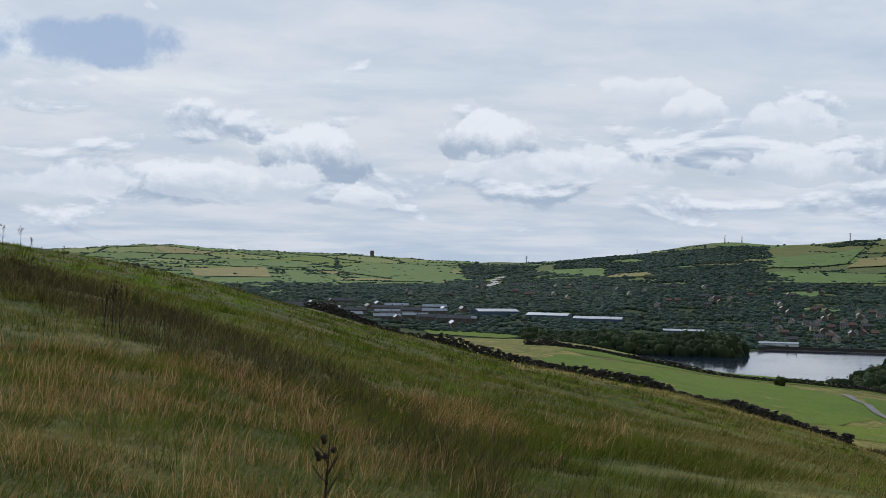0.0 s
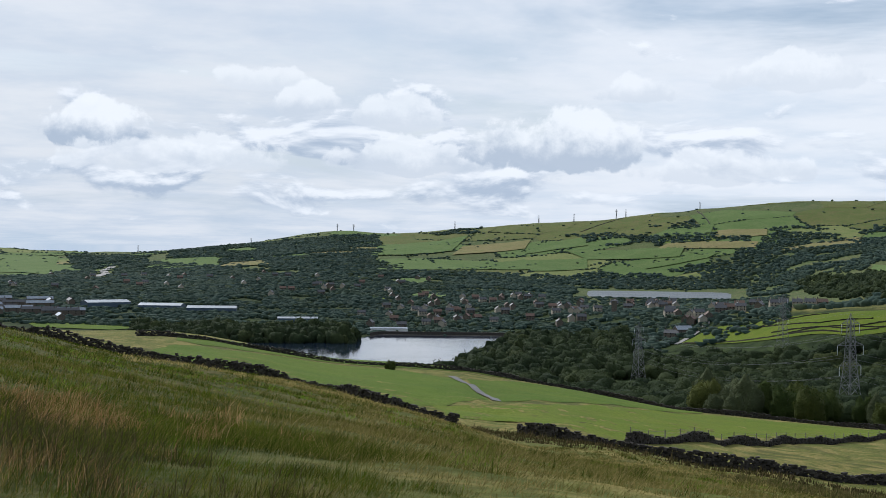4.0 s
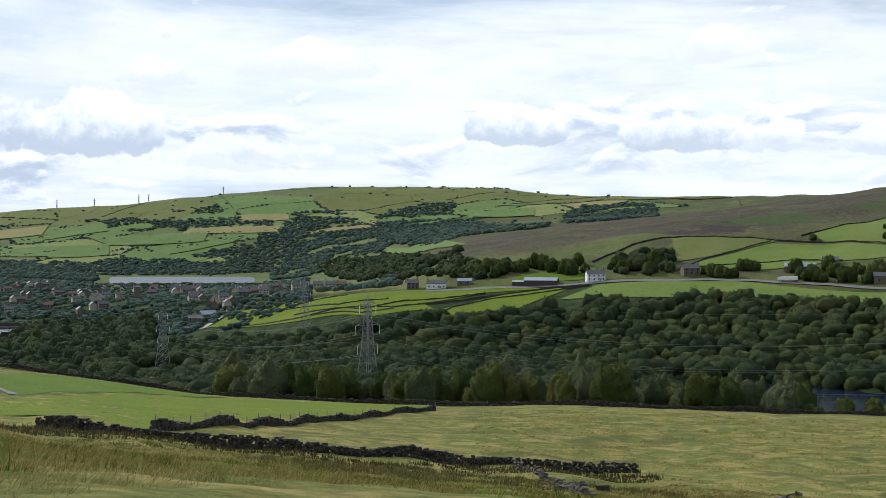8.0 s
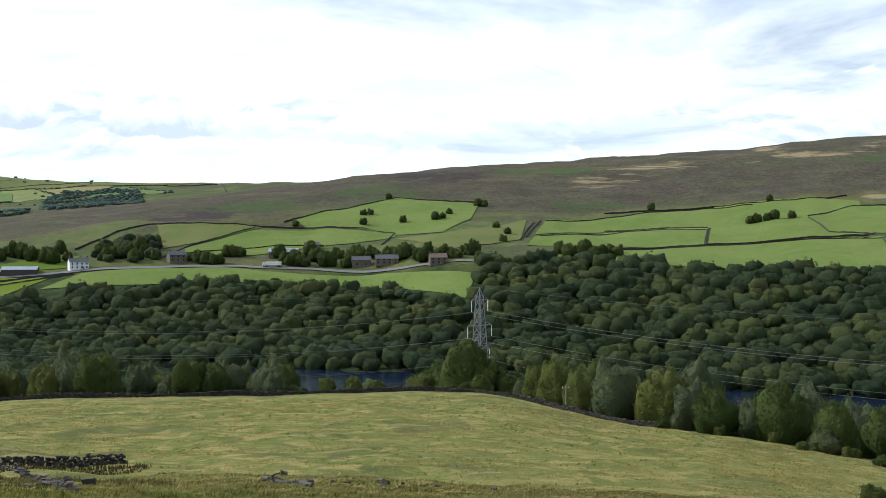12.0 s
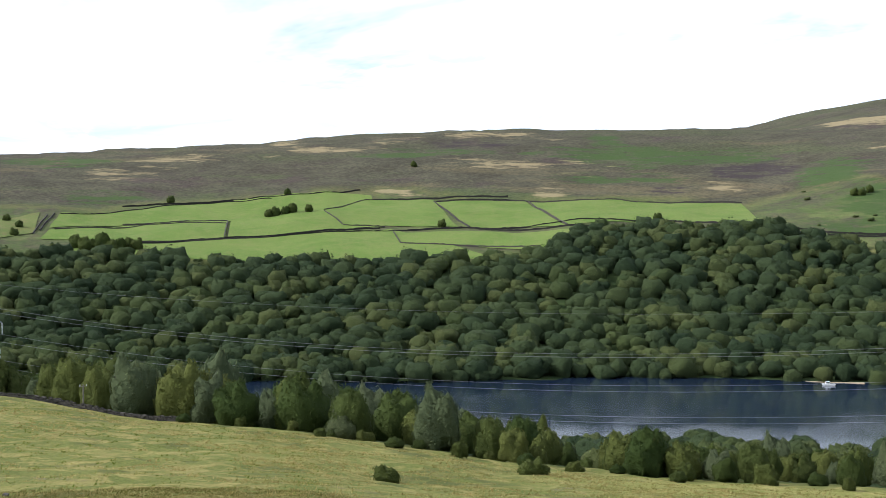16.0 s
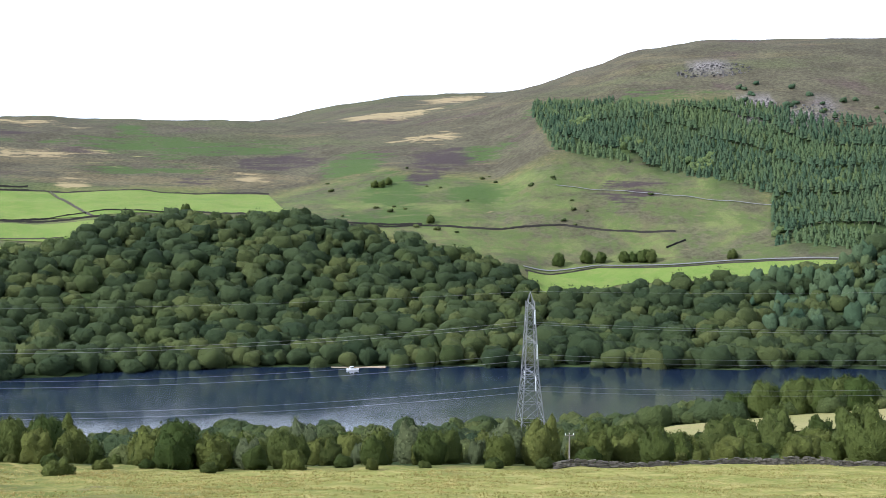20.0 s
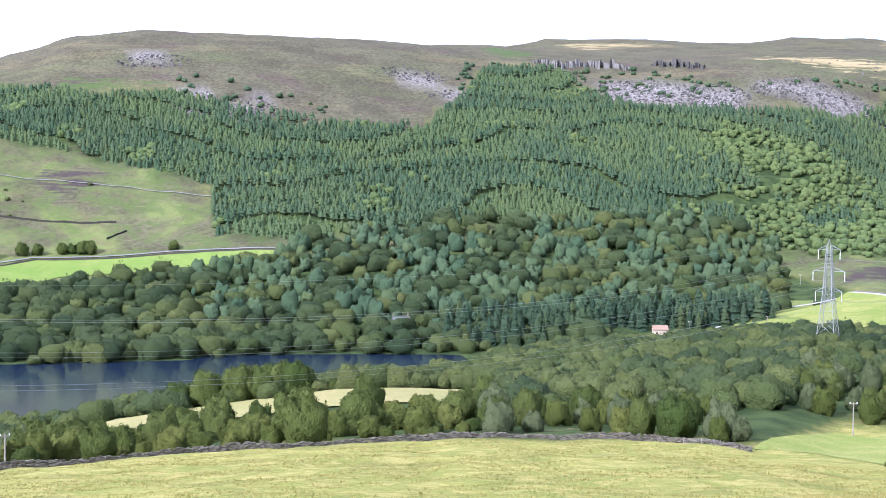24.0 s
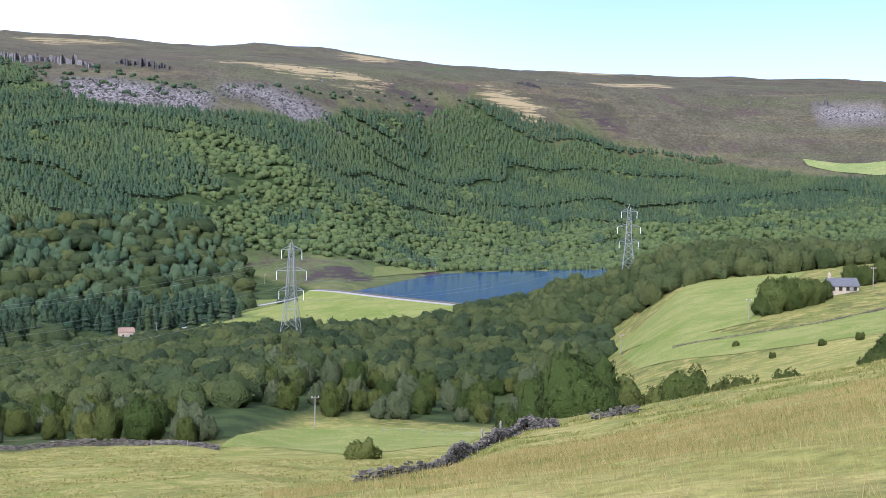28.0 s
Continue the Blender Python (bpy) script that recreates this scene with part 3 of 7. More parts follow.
PORCELAIN = plain("glass_insulator", (0.55, 0.58, 0.58), (0.72, 0.75, 0.75), 3.0, 0.25)
HOUSESTONE = plain("house_gritstone", (0.09, 0.075, 0.058), (0.17, 0.145, 0.115), 1.5)
WHITEWASH = plain("whitewash", (0.62, 0.62, 0.60), (0.80, 0.80, 0.78), 1.0)
SANDSTONE = plain("sandstone", (0.26, 0.21, 0.15), (0.42, 0.36, 0.27), 1.2)
BROWNTILE = plain("brown_tile", (0.15, 0.095, 0.07), (0.24, 0.16, 0.12), 2.0)
SLATE = plain("slate", (0.055, 0.058, 0.064), (0.12, 0.12, 0.125), 2.0, 0.6)
REDTILE = plain("clay_tile", (0.11, 0.075, 0.06), (0.20, 0.13, 0.10), 2.0, 0.8)
TIN = plain("sheet_metal", (0.22, 0.25, 0.29), (0.34, 0.38, 0.42), 0.4, 0.45, 0.3)
BLUETIN = plain("blue_sheet_metal", (0.06, 0.09, 0.13), (0.10, 0.14, 0.19), 0.4, 0.5, 0.2)
GLASS = plain("window_glass", (0.012, 0.015, 0.018), (0.03, 0.035, 0.04), 1.0, 0.08, 0.0, 0.8, 0.0)
TIMBER = plain("weathered_timber", (0.13, 0.115, 0.095), (0.26, 0.235, 0.20), 3.0)
TARMAC = plain("tarmac", (0.10, 0.10, 0.10), (0.17, 0.168, 0.165), 0.6)
TRACK = plain("stony_track", (0.20, 0.19, 0.18), (0.34, 0.325, 0.31), 0.8)
SAND = plain("sandy_shore", (0.28, 0.21, 0.13), (0.42, 0.33, 0.22), 0.6)
WATER = make_water("dark_water", (0.008, 0.014, 0.030), 0.03)
BRIGHTWATER = make_water("rippled_water", (0.05, 0.065, 0.075), 1.0, 0.4)
# the strong blue is sky reflection put into the base colour
SKYTINTWATER = make_water("blue_water", (0.010, 0.052, 0.19), 0.10)

# ---- mesh helpers ----


def mesh_object(name, verts, faces, mat, parent=None, smooth=True, slots=None):
    """One mesh object from arrays; every face has the same number of corners."""
    v, f = np.asarray(verts, np.float32), np.asarray(faces, np.int32)
    me = bpy.data.meshes.new(name)
    me.vertices.add(len(v))
    me.vertices.foreach_set("co", v.ravel())
    k = f.shape[1]
    me.loops.add(f.size)
    me.polygons.add(len(f))
    me.loops.foreach_set("vertex_index", f.ravel())
    me.polygons.foreach_set("loop_start", np.arange(len(f), dtype=np.int32) * k)
    me.polygons.foreach_set("use_smooth", np.full(len(f), smooth) if slots is None else np.asarray(slots) == 0)
    me.update(calc_edges=True)
    for one in mat if isinstance(mat, tuple) else (mat,):
        me.materials.append(one)
    if slots is not None:
        me.polygons.foreach_set("material_index", np.asarray(slots, np.int32))
    ob = new(name, me)
    ob.parent = parent
    return ob


def part(name, bm, mat, parent=None, label="", smooth=False):
    """A bmesh as one mesh object under its thing."""
    me = bpy.data.meshes.new(name)
    for f in bm.faces:
        f.smooth = smooth
    bm.to_mesh(me)
    bm.free()
    me.materials.append(mat)
    ob = new(name, me)
    ob.parent = parent
    return tagged(ob, label)


def grid_faces(n, m, wrap=False):
    """Quads of an n by m grid of points, row after row."""
    i, j = np.meshgrid(np.arange(n if wrap else n - 1), np.arange(m - 1), indexing="ij")
    a, b = i * m + j, ((i + 1) % n) * m + j
    return np.stack([a, a + 1, b + 1, b], -1).reshape(-1, 4)


def box(bm, size, m=Matrix(), taper=1.0):
    """Adds a box standing on its base, with a chamfer-free taper to the top."""
    x, y, z = size[0] / 2, size[1] / 2, size[2]
    vs = [bm.verts.new(m @ Vector((sx * x * k, sy * y * k, h))) for h, k in ((0, 1.0), (z, taper)) for sx, sy in ((-1, -1), (1, -1), (1, 1), (-1, 1))]
    for q in ((3, 2, 1, 0), (4, 5, 6, 7), (0, 1, 5, 4), (1, 2, 6, 5), (2, 3, 7, 6), (3, 0, 4, 7)):
        bm.faces.new([vs[k] for k in q])
    return vs


def beam(bm, a, b, w):
    """Adds a square bar from a to b."""
    a, b = Vector(a), Vector(b)
    d = b - a
    q = d.to_track_quat("Z", "Y").to_matrix().to_4x4()
    box(bm, (w, w, d.length), Matrix.Translation(a) @ q)


# ---- ground ----


def make_land():
    n, m = HEIGHT.shape
    verts = np.stack([GX, GY, HEIGHT], -1).reshape(-1, 3)
    ob = mesh_object("ground", verts, grid_faces(n, m, True)[:, ::-1], GROUND)
    az, R = np.repeat(AZ, m), np.tile(RING, n)
    at = lambda line: np.repeat(line_at(line, AZ)[0], m)
    ease = lambda v, lo, hi: np.clip((v - lo) / (hi - lo), 0, 1)
    edge, moor_edge, wood_top, near, far = at(EDGE), at(MOOR_EDGE), at(WOOD_TOP), at(NEAR_SHORE), at(FAR_SHORE)
    wob = waves(GX, GY, 120.0).ravel() * 14
    north = ease(az, 33, 37) * ease(az, 190, 175)
    moor = north * ease(R + wob * 1.5, moor_edge - 5, moor_edge + 12)
    moor *= ease(R, 2350, 2250) + ease(az, 50, 58) > 0.5
    hillside = ease(R, 1500, 1700) * (1 - moor)
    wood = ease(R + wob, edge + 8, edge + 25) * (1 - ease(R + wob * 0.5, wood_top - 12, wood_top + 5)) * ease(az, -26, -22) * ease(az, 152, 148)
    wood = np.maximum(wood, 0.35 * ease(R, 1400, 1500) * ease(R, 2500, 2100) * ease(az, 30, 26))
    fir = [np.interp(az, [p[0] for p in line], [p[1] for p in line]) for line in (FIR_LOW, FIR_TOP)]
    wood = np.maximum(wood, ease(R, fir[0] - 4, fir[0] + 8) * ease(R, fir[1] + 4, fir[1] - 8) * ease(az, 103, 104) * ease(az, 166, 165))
    moor *= 1 - ease(R, fir[0] - 4, fir[0] + 8) * ease(R, fir[1] + 4, fir[1] - 8) * ease(az, 103, 104) * ease(az, 166, 165)
    rough = ease(R + wob, wood_top - 8, wood_top + 8) * (1 - moor) * north
    rank = ease(az + wob * 0.2, 22, 6) * ease(az, -60, -40) * ease(R, 140, 90)
    rank = rank * ease(R, 1, 9) + 0.6 * (1 - ease(R, 1, 9))
    straw = ease(az + wob * 0.6, 72, 100) * ease(R, edge + 10, edge) * ease(az, 185, 175)
    scree = np.zeros(len(R))

    def cover(zones):
        v = np.zeros(len(R))
        for a, da, r, dr in zones:
            near = np.abs(az - a) < da * 1.7
            v[near] = np.maximum(v[near], 1 - ease(np.hypot((az[near] - a) / da, (R[near] - r) / dr), 0.55, 1.4))
        return v

    for a, da, r, dr in SCREES:
        d = np.hypot((az - a + wob * 0.02) / da, (R - r + wob) / dr)
        scree = np.maximum(scree, 1 - ease(d, 0.8, 1.15))
    for name, v in (("rank_grass", rank), ("bleached_grass", straw), ("moorland", moor), ("hillside", hillside), ("woodland", wood), ("rough_grass", rough), ("scree", scree), ("bent", cover(BENT)), ("bracken", cover(BRACKEN)), ("heath", cover(HEATH))):
        ob.data.attributes.new(name, "FLOAT", "POINT").data.foreach_set("value", v.astype(np.float32))
    return tagged(ob, "grassy hillside falling to a wooded valley below heather moor", "ground", kind="structure")


# lower and upper edge of the plantation
FIR_LOW = [(103, 1400), (103.9, 1217), (106.8, 1190), (109.1, 1155), (111.5, 1125), (113, 1106), (113.1, 1005), (116.4, 985), (120, 1012), (127, 1075), (134.6, 1135), (138, 1120), (141, 1060), (146, 1230), (151.5, 1325), (156, 1420), (166, 1420)]
FIR_TOP = [(103, 1480), (105.8, 1389), (108, 1342), (111.5, 1345), (114.2, 1300), (117.5, 1285), (122, 1290), (123.9, 1446), (124.6, 1560), (127.7, 1590), (129, 1480), (131, 1440), (135.5, 1450), (139.3, 1500), (141.4, 1640), (145.7, 1800), (147, 1860), (150.7, 1900), (157, 1960), (160.8, 1900), (166, 1860)]
# bearing, half width, distance, half depth: bleached grass, bracken and dark heather on the moor
BENT = [(68.0, 2.9, 1546, 30), (65.7, 2.1, 1450, 28), (70.3, 1.3, 1591, 27), (59.8, 1.0, 1313, 16), (73.8, 2.8, 1583, 30), (90.8, 1.1, 1353, 31), (96.9, 2.9, 1913, 170), (99.5, 1.4, 2470, 150), (98.3, 1.5, 1475, 21), (99.3, 1.2, 1410, 16), (77.0, 1.9, 1605, 17), (80.8, 3.0, 1677, 27), (82.5, 4.7, 1451, 27), (83.6, 0.7, 1642, 27), (77.0, 0.9, 1298, 27), (83.6, 0.9, 1298, 40), (139.4, 3.9, 1778, 63), (129.6, 2.2, 2436, 72), (153.5, 2.0, 2318, 150), (148.3, 1.6, 1899, 10), (151.3, 1.8, 2693, 39), (153.3, 2.0, 1974, 12), (142.3, 1.4, 2495, 89), (72.3, 0.9, 1690, 35)]
BRACKEN = [(55.7, 2.2, 1380, 69), (65.0, 1.8, 1311, 30), (62.9, 2.8, 1556, 65), (49.9, 2.9, 1306, 56), (88.4, 6.3, 1524, 65), (86.7, 4.8, 1397, 27), (78.3, 3.2, 1527, 41), (95.2, 1.7, 1336, 97), (97.1, 1.5, 1161, 90), (100.5, 1.7, 1154, 40), (96.9, 2.7, 1078, 23), (100.7, 1.7, 1323, 48), (103.8, 1.6, 1433, 42), (107.5, 3.4, 1389, 21), (86.0, 1.0, 1647, 50), (125.6, 1.4, 1733, 74), (145.9, 2.1, 2198, 150)]
HEATH = [(48.0, 2.4, 1279, 67), (58.6, 2.2, 1519, 66), (99.0, 1.5, 1313, 77), (98.3, 1.0, 1205, 28), (107.1, 2.2, 1121, 24), (92.0, 2.2, 1436, 56), (80.2, 3.7, 1592, 32), (88.6, 1.2, 1320, 29), (144.0, 2.1, 1781, 27), (151.8, 2.5, 1972, 18), (141.0, 1.7, 1006, 40), (144.7, 1.7, 1175, 26), (34, 5, 960, 40)]
# bearing, half width, distance, half depth of the scree fans
SCREES = [(112.3, 1.0, 1320, 30), (114.7, 1.4, 1310, 22), (110.6, 1.5, 1450, 22), (121.6, 1.3, 1490, 30), (122.8, .9, 1420, 14), (131.6, 2.3, 1500, 50), (134.4, 1.3, 1500, 60), (138.4, 2.6, 1560, 55), (162.5, 1.6, 2150, 22)]
make_land()


def water_sheet(name, az, near, far, level, mat, label):
    a = np.linspace(az[0], az[1], 60)
    rn = np.interp(a, [p[0] for p in near], [p[1] for p in near]) if len(near[0]) == 2 else line_at(near, a)[0] - 15
    rf = line_at(far, a)[0] + 15
    t = np.linspace(0, 1, 8)[None]
    r = rn[:, None] * (1 - t) + rf[:, None] * t
    x, y = polar(a[:, None], r)
    ob = mesh_object(name, np.stack([x, y, np.full_like(x, level)], -1).reshape(-1, 3), grid_faces(60, 8)[:, ::-1], mat)
    return tagged(ob, label, "reservoir", kind="structure")


water_sheet("water_valley", (44.5, 124.5), NEAR_SHORE, FAR_SHORE, VALLEY_WATER, WATER, "dark still reservoir water below the woods")
water_sheet("water_west", (1.5, 20.4), NEAR_SHORE, FAR_SHORE, WEST_WATER, WATER, "pale shining reservoir water behind a dam")
water_sheet("water_far", (22.6, 28.8), MOOR_EDGE, RIDGE, FAR_WATER, BRIGHTWATER, "far reservoir water shining white")
water_sheet("water_east", (140.6, 153.8), EAST_NEAR, WOOD_TOP, EAST_WATER, SKYTINTWATER, "reservoir water behind a grassed dam, the blue of reflected sky put into its colour")

FIELD_WORDS = {"green": "grazed bright green pasture between stone walls", "lime": "mown yellow-green pasture between stone walls", "olive": "poor olive-green pasture below the moor", "hill": "grazed green pasture on the far hills", "hay": "yellow-green hay meadow below the wood", "meadow": "dull green upland meadow between stone walls", "tan": "cut hay field, tan and dry", "pale": "pale hill pasture below the moor"}


def resample(pts, n):
    """n points evenly along a line of (bearing, distance), as x, y."""
    x, y = polar(np.array([p[0] for p in pts]), np.array([p[1] for p in pts]))
    s = np.concatenate([[0], np.cumsum(np.hypot(np.diff(x), np.diff(y)))])
    t = np.linspace(0, s[-1], n)
    return np.interp(t, s, x), np.interp(t, s, y)


FIELD_RINGS = []


def field(kind, lower, upper, lift=0.25):
    """A field draped over the ground between a lower and an upper edge."""
    if lower[0][1] > 2000:
        FIELD_RINGS.append(list(lower) + list(upper)[::-1])
        lift = 0.42
    n, m = 40, 26
    x0, y0 = resample(lower, n)
    x1, y1 = resample(upper, n)
    t = np.linspace(0, 1, m)[None]
    x, y = x0[:, None] * (1 - t) + x1[:, None] * t, y0[:, None] * (1 - t) + y1[:, None] * t
    r = np.hypot(x, y)
    ob = mesh_object("field", np.stack([x, y, land(x, y) + lift * np.clip(np.minimum(r / 500, (r / 500) ** 2), 0.15, 6)], -1).reshape(-1, 3), grid_faces(n, m)[:, ::-1], PASTURE[kind])
    return tagged(ob, FIELD_WORDS[kind], "field", kind="structure")


field("green", [(5.25, 300), (10.7, 340), (16.9, 345), (19.8, 385)], [(5.25, 360), (10.7, 405), (16.4, 395), (19.1, 400)])
field("green", [(3.9, 230), (8.4, 195), (13.8, 175), (16.4, 205), (18.6, 238)], [(5.25, 285), (10.7, 325), (15, 325), (17.2, 300)])
field("green", [(18.85, 239), (23.2, 277), (27.6, 345)], [(17.6, 305), (20, 365), (23.5, 378), (27.6, 360)])
field("lime", [(16.9, 176), (20.3, 175), (24, 161), (29.5, 226), (36.5, 330)], [(16, 204), (20.3, 231), (23.5, 268), (27.6, 335), (36.5, 341)])
field("green", [(-.5, 1474), (2.6, 1440), (4.9, 1507)], [(-.9, 1553), (2.1, 1574), (5, 1571)])
field("hay", [(136.1, 254), (138.73, 256), (141.64, 236), (146.76, 277)], [(136.81, 274), (139.21, 305), (142.11, 309), (147.73, 305)])
field("hay", [(152.03, 517), (155.6, 408), (158.85, 417)], [(154.63, 517), (156.03, 585), (160.86, 564)])
field("hay", [(153.96, 383), (157.96, 357), (163.99, 336)], [(153.24, 459), (158.63, 392), (163.97, 396)])
field("lime", [(26.7, 1214), (30.87, 1086), (33.77, 1029), (36.45, 1032)], [(28, 1247), (30.39, 1177), (32.8, 1122), (34.5, 1110)])
field("lime", [(36.33, 1009), (39.12, 1008), (41.06, 1047), (42.26, 1071)], [(36.45, 1031), (37.66, 1046), (39.6, 1067), (41.66, 1075)])
field("lime", [(34.74, 1045), (38.63, 1074), (41.05, 1078)], [(34.5, 1110), (36.93, 1096), (38.87, 1098)])
field("meadow", [(41.77, 1040), (47.95, 1031), (52.8, 1022), (56.2, 984), (59.59, 916)], [(43.42, 1074), (46.03, 1078), (48.92, 1073), (56.2, 1023), (60.07, 965)])
field("green", [(39.81, 1112), (41.54, 1101), (42.83, 1098)], [(39.92, 1124), (41.54, 1138), (43.42, 1133)])
field("meadow", [(46.99, 1110), (50.37, 1108), (53.77, 1129), (56.57, 1149)], [(47.23, 1127), (50.61, 1195), (53.77, 1186), (56.56, 1165)])
field("meadow", [(52.68, 1198), (55.23, 1180), (58.62, 1123), (59.82, 1201)], [(52.31, 1224), (54.5, 1280), (56.56, 1348), (60.18, 1308)])
field("olive", [(46.75, 1137), (48.92, 1163), (50.86, 1202)], [(46.51, 1224), (48.92, 1210), (50.37, 1206)])
field("olive", [(58.62, 1054), (60.54, 1067), (61.97, 1098)], [(56.57, 1141), (58.62, 1114), (62.21, 1193)])
field("meadow", [(62.57, 1118), (65.73, 1164), (69.83, 1152)], [(63.04, 1199), (67.57, 1253), (71.78, 1261)])
field("meadow", [(62.21, 1073), (66.2, 1065), (69.73, 1071)], [(62.57, 1111), (65.73, 1159), (69.83, 1146)])
field("meadow", [(62.69, 998), (66.2, 1023), (71.79, 995)], [(62.45, 1023), (66.43, 1047), (71.79, 1066)])
field("meadow", [(69.88, 1078), (72.31, 1087), (75.13, 1102), (76.56, 1114)], [(70.12, 1270), (72.32, 1281), (74.19, 1291), (75.97, 1270)])
field("meadow", [(74.66, 1121), (76.56, 1119), (79.69, 1098)], [(74.07, 1178), (75.61, 1249), (78.61, 1246)])
field("meadow", [(80.3, 1094), (82.36, 1098), (84.3, 1073)], [(78.73, 1232), (80.42, 1238), (82.6, 1250)])
field("meadow", [(84.42, 1072), (88.18, 1108), (92.74, 1064)], [(82.72, 1247), (87.21, 1246), (91.66, 1240)])
field("meadow", [(65.51, 1008), (72.3, 980), (77.04, 972), (81.39, 971)], [(66.17, 1049), (69.77, 1067), (73.01, 1083), (76.8, 1106)])
field("meadow", [(77.28, 1035), (80.42, 1018), (83.33, 984)], [(77.04, 1084), (80.42, 1078), (85.27, 1052)])
field("meadow", [(65.51, 1059), (67.5, 1071), (69.77, 1074)], [(65.52, 1159), (67.73, 1154), (69.88, 1155)])
field("meadow", [(102.81, 926), (104.39, 924), (106.79, 949), (111.27, 946), (114.93, 946)], [(102.81, 969), (105.83, 984), (111.5, 976), (116.27, 964)])
field("pale", [(160.77, 1956), (163.85, 1896)], [(160.54, 1982), (163.83, 1965)])
def patchwork(seed=7, size=185.0):
    """Small hedged fields over the far green hills, shared out between jittered middles; gives the lines of their hedges."""
    rng = np.random.default_rng(seed)
    gx, gy = np.meshgrid(np.arange(-1500, 3300, size), np.arange(1500, 4500, size * 0.9))
    mx, my = (g.ravel() + rng.uniform(-0.34, 0.34, g.size) * size for g in (gx, gy))
    az, r = np.degrees(np.arctan2(mx, my)), np.hypot(mx, my)
    sky = np.interp(az, [p[0] for p in SKYLINE], [p[1] for p in SKYLINE])
    keep = (az > -16) & (az < 46) & (r < sky + 60)
    first = np.interp(az, [-16, -0.5, 0.5, 4.5, 5, 12, 12.6, 20, 28, 29, 41, 46], [2200, 2200, 2450, 2500, 2750, 2750, 2640, 2780, 2760, 3020, 3020, 3060])
    wooded = np.interp(az, [-16, -1, 1, 4.5, 5.5, 11.5, 13, 28, 30, 46], [0.08, 0.12, 0.45, 0.5, 0.82, 0.8, 0.12, 0.12, 0.05, 0.05])
    is_field = keep & (r > first) & (rng.uniform(0, 1, len(mx)) > wooded)
    hedges = []
    for i in np.where(is_field)[0]:
        ring = [Vector((mx[i] + dx * 400, my[i] + dy * 400)) for dx, dy in ((-1, -1), (1, -1), (1, 1), (-1, 1))]
        for j in np.where(np.hypot(mx - mx[i], my - my[i]) < 3 * size)[0]:
            if j == i:
                continue
            n = Vector((mx[j] - mx[i], my[j] - my[i]))
            c = (n.dot(Vector((mx[i] + mx[j], my[i] + my[j])))) / 2
            out = []
            for p, q in zip(ring, ring[1:] + ring[:1]):
                a, b = n.dot(p) - c, n.dot(q) - c
                if a <= 0:
                    out.append(p)
                if (a <= 0) != (b <= 0):
                    out.append(p.lerp(q, a / (a - b)))
            ring = out
        edge = [p.lerp(q, k / 6) for p, q in zip(ring, ring[1:] + ring[:1]) for k in range(6)]
        rim = np.array([p[:] for p in edge])
        mid = rim.mean(axis=0)
        t = np.linspace(0.02, 0.985, 6)
        x, y = (mid[k] + t[None] * (rim[:, k][:, None] - mid[k]) for k in (0, 1))
        high = r[i] > sky[i] - 420 and az[i] > 12
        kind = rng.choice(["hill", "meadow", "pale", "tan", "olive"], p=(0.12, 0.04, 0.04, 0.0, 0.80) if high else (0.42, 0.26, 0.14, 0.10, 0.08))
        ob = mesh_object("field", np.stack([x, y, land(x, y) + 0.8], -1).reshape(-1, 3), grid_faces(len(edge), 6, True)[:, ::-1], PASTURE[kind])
        tagged(ob, FIELD_WORDS[kind], "field", kind="structure")
        hedges += [] if high and rng.uniform() < 0.92 else [(p, q) for p, q in zip(ring, ring[1:] + ring[:1]) if (p - q).length > 12]
    return hedges


FAR_HEDGES = patchwork()
field("tan", [(-10.52, 2863), (-7.32, 2873)], [(-10.76, 3183), (-7.57, 3384)])
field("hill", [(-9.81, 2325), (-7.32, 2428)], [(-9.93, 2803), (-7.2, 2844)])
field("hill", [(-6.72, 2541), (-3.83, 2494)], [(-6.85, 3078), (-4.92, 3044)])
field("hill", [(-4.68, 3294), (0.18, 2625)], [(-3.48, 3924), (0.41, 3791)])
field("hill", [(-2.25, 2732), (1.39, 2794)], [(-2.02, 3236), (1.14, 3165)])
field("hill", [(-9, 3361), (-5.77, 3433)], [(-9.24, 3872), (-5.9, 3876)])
field("hill", [(3.69, 2784), (6.94, 2921)], [(4.29, 3144), (6.94, 3161)])
field("tan", [(6.82, 2834), (9.09, 2857)], [(7.42, 2970), (8.96, 2987)])
field("hill", [(-3.21, 2179), (-0.42, 2199)], [(-2.98, 2312), (-0.55, 2390)])
field("hill", [(-7.55, 2165), (-5.39, 2248)], [(-7.31, 2330), (-5.63, 2393)])
field("hill", [(4.35, 2990), (7.14, 3027)], [(4.57, 3251), (6.8, 3204)])
field("hill", [(13.29, 3044), (16.87, 3240)], [(13.76, 3376), (17.59, 3542)])
field("tan", [(16.88, 3161), (20.02, 3229)], [(17.36, 3324), (20.26, 3376)])
field("hill", [(20.02, 3154), (22.69, 3200)], [(20.5, 3294), (22.45, 3328)])
field("hill", [(13.53, 2693), (20.27, 2924)], [(14.24, 2882), (20.02, 3068)])
field("hill", [(20.27, 2898), (22.7, 2934)], [(20.02, 3051), (22.69, 3047)])
field("hill", [(22.69, 3030), (26.57, 2987)], [(21.72, 3154), (26.81, 3081)])
field("tan", [(25.6, 3085), (29.7, 3004)], [(26.09, 3147), (29.82, 3068)])
field("hill", [(25.13, 2902), (27.78, 2957)], [(25.37, 2944), (28.26, 3000)])
field("tan", [(28.02, 3147), (30.17, 3137)], [(28.14, 3243), (30.17, 3204)])
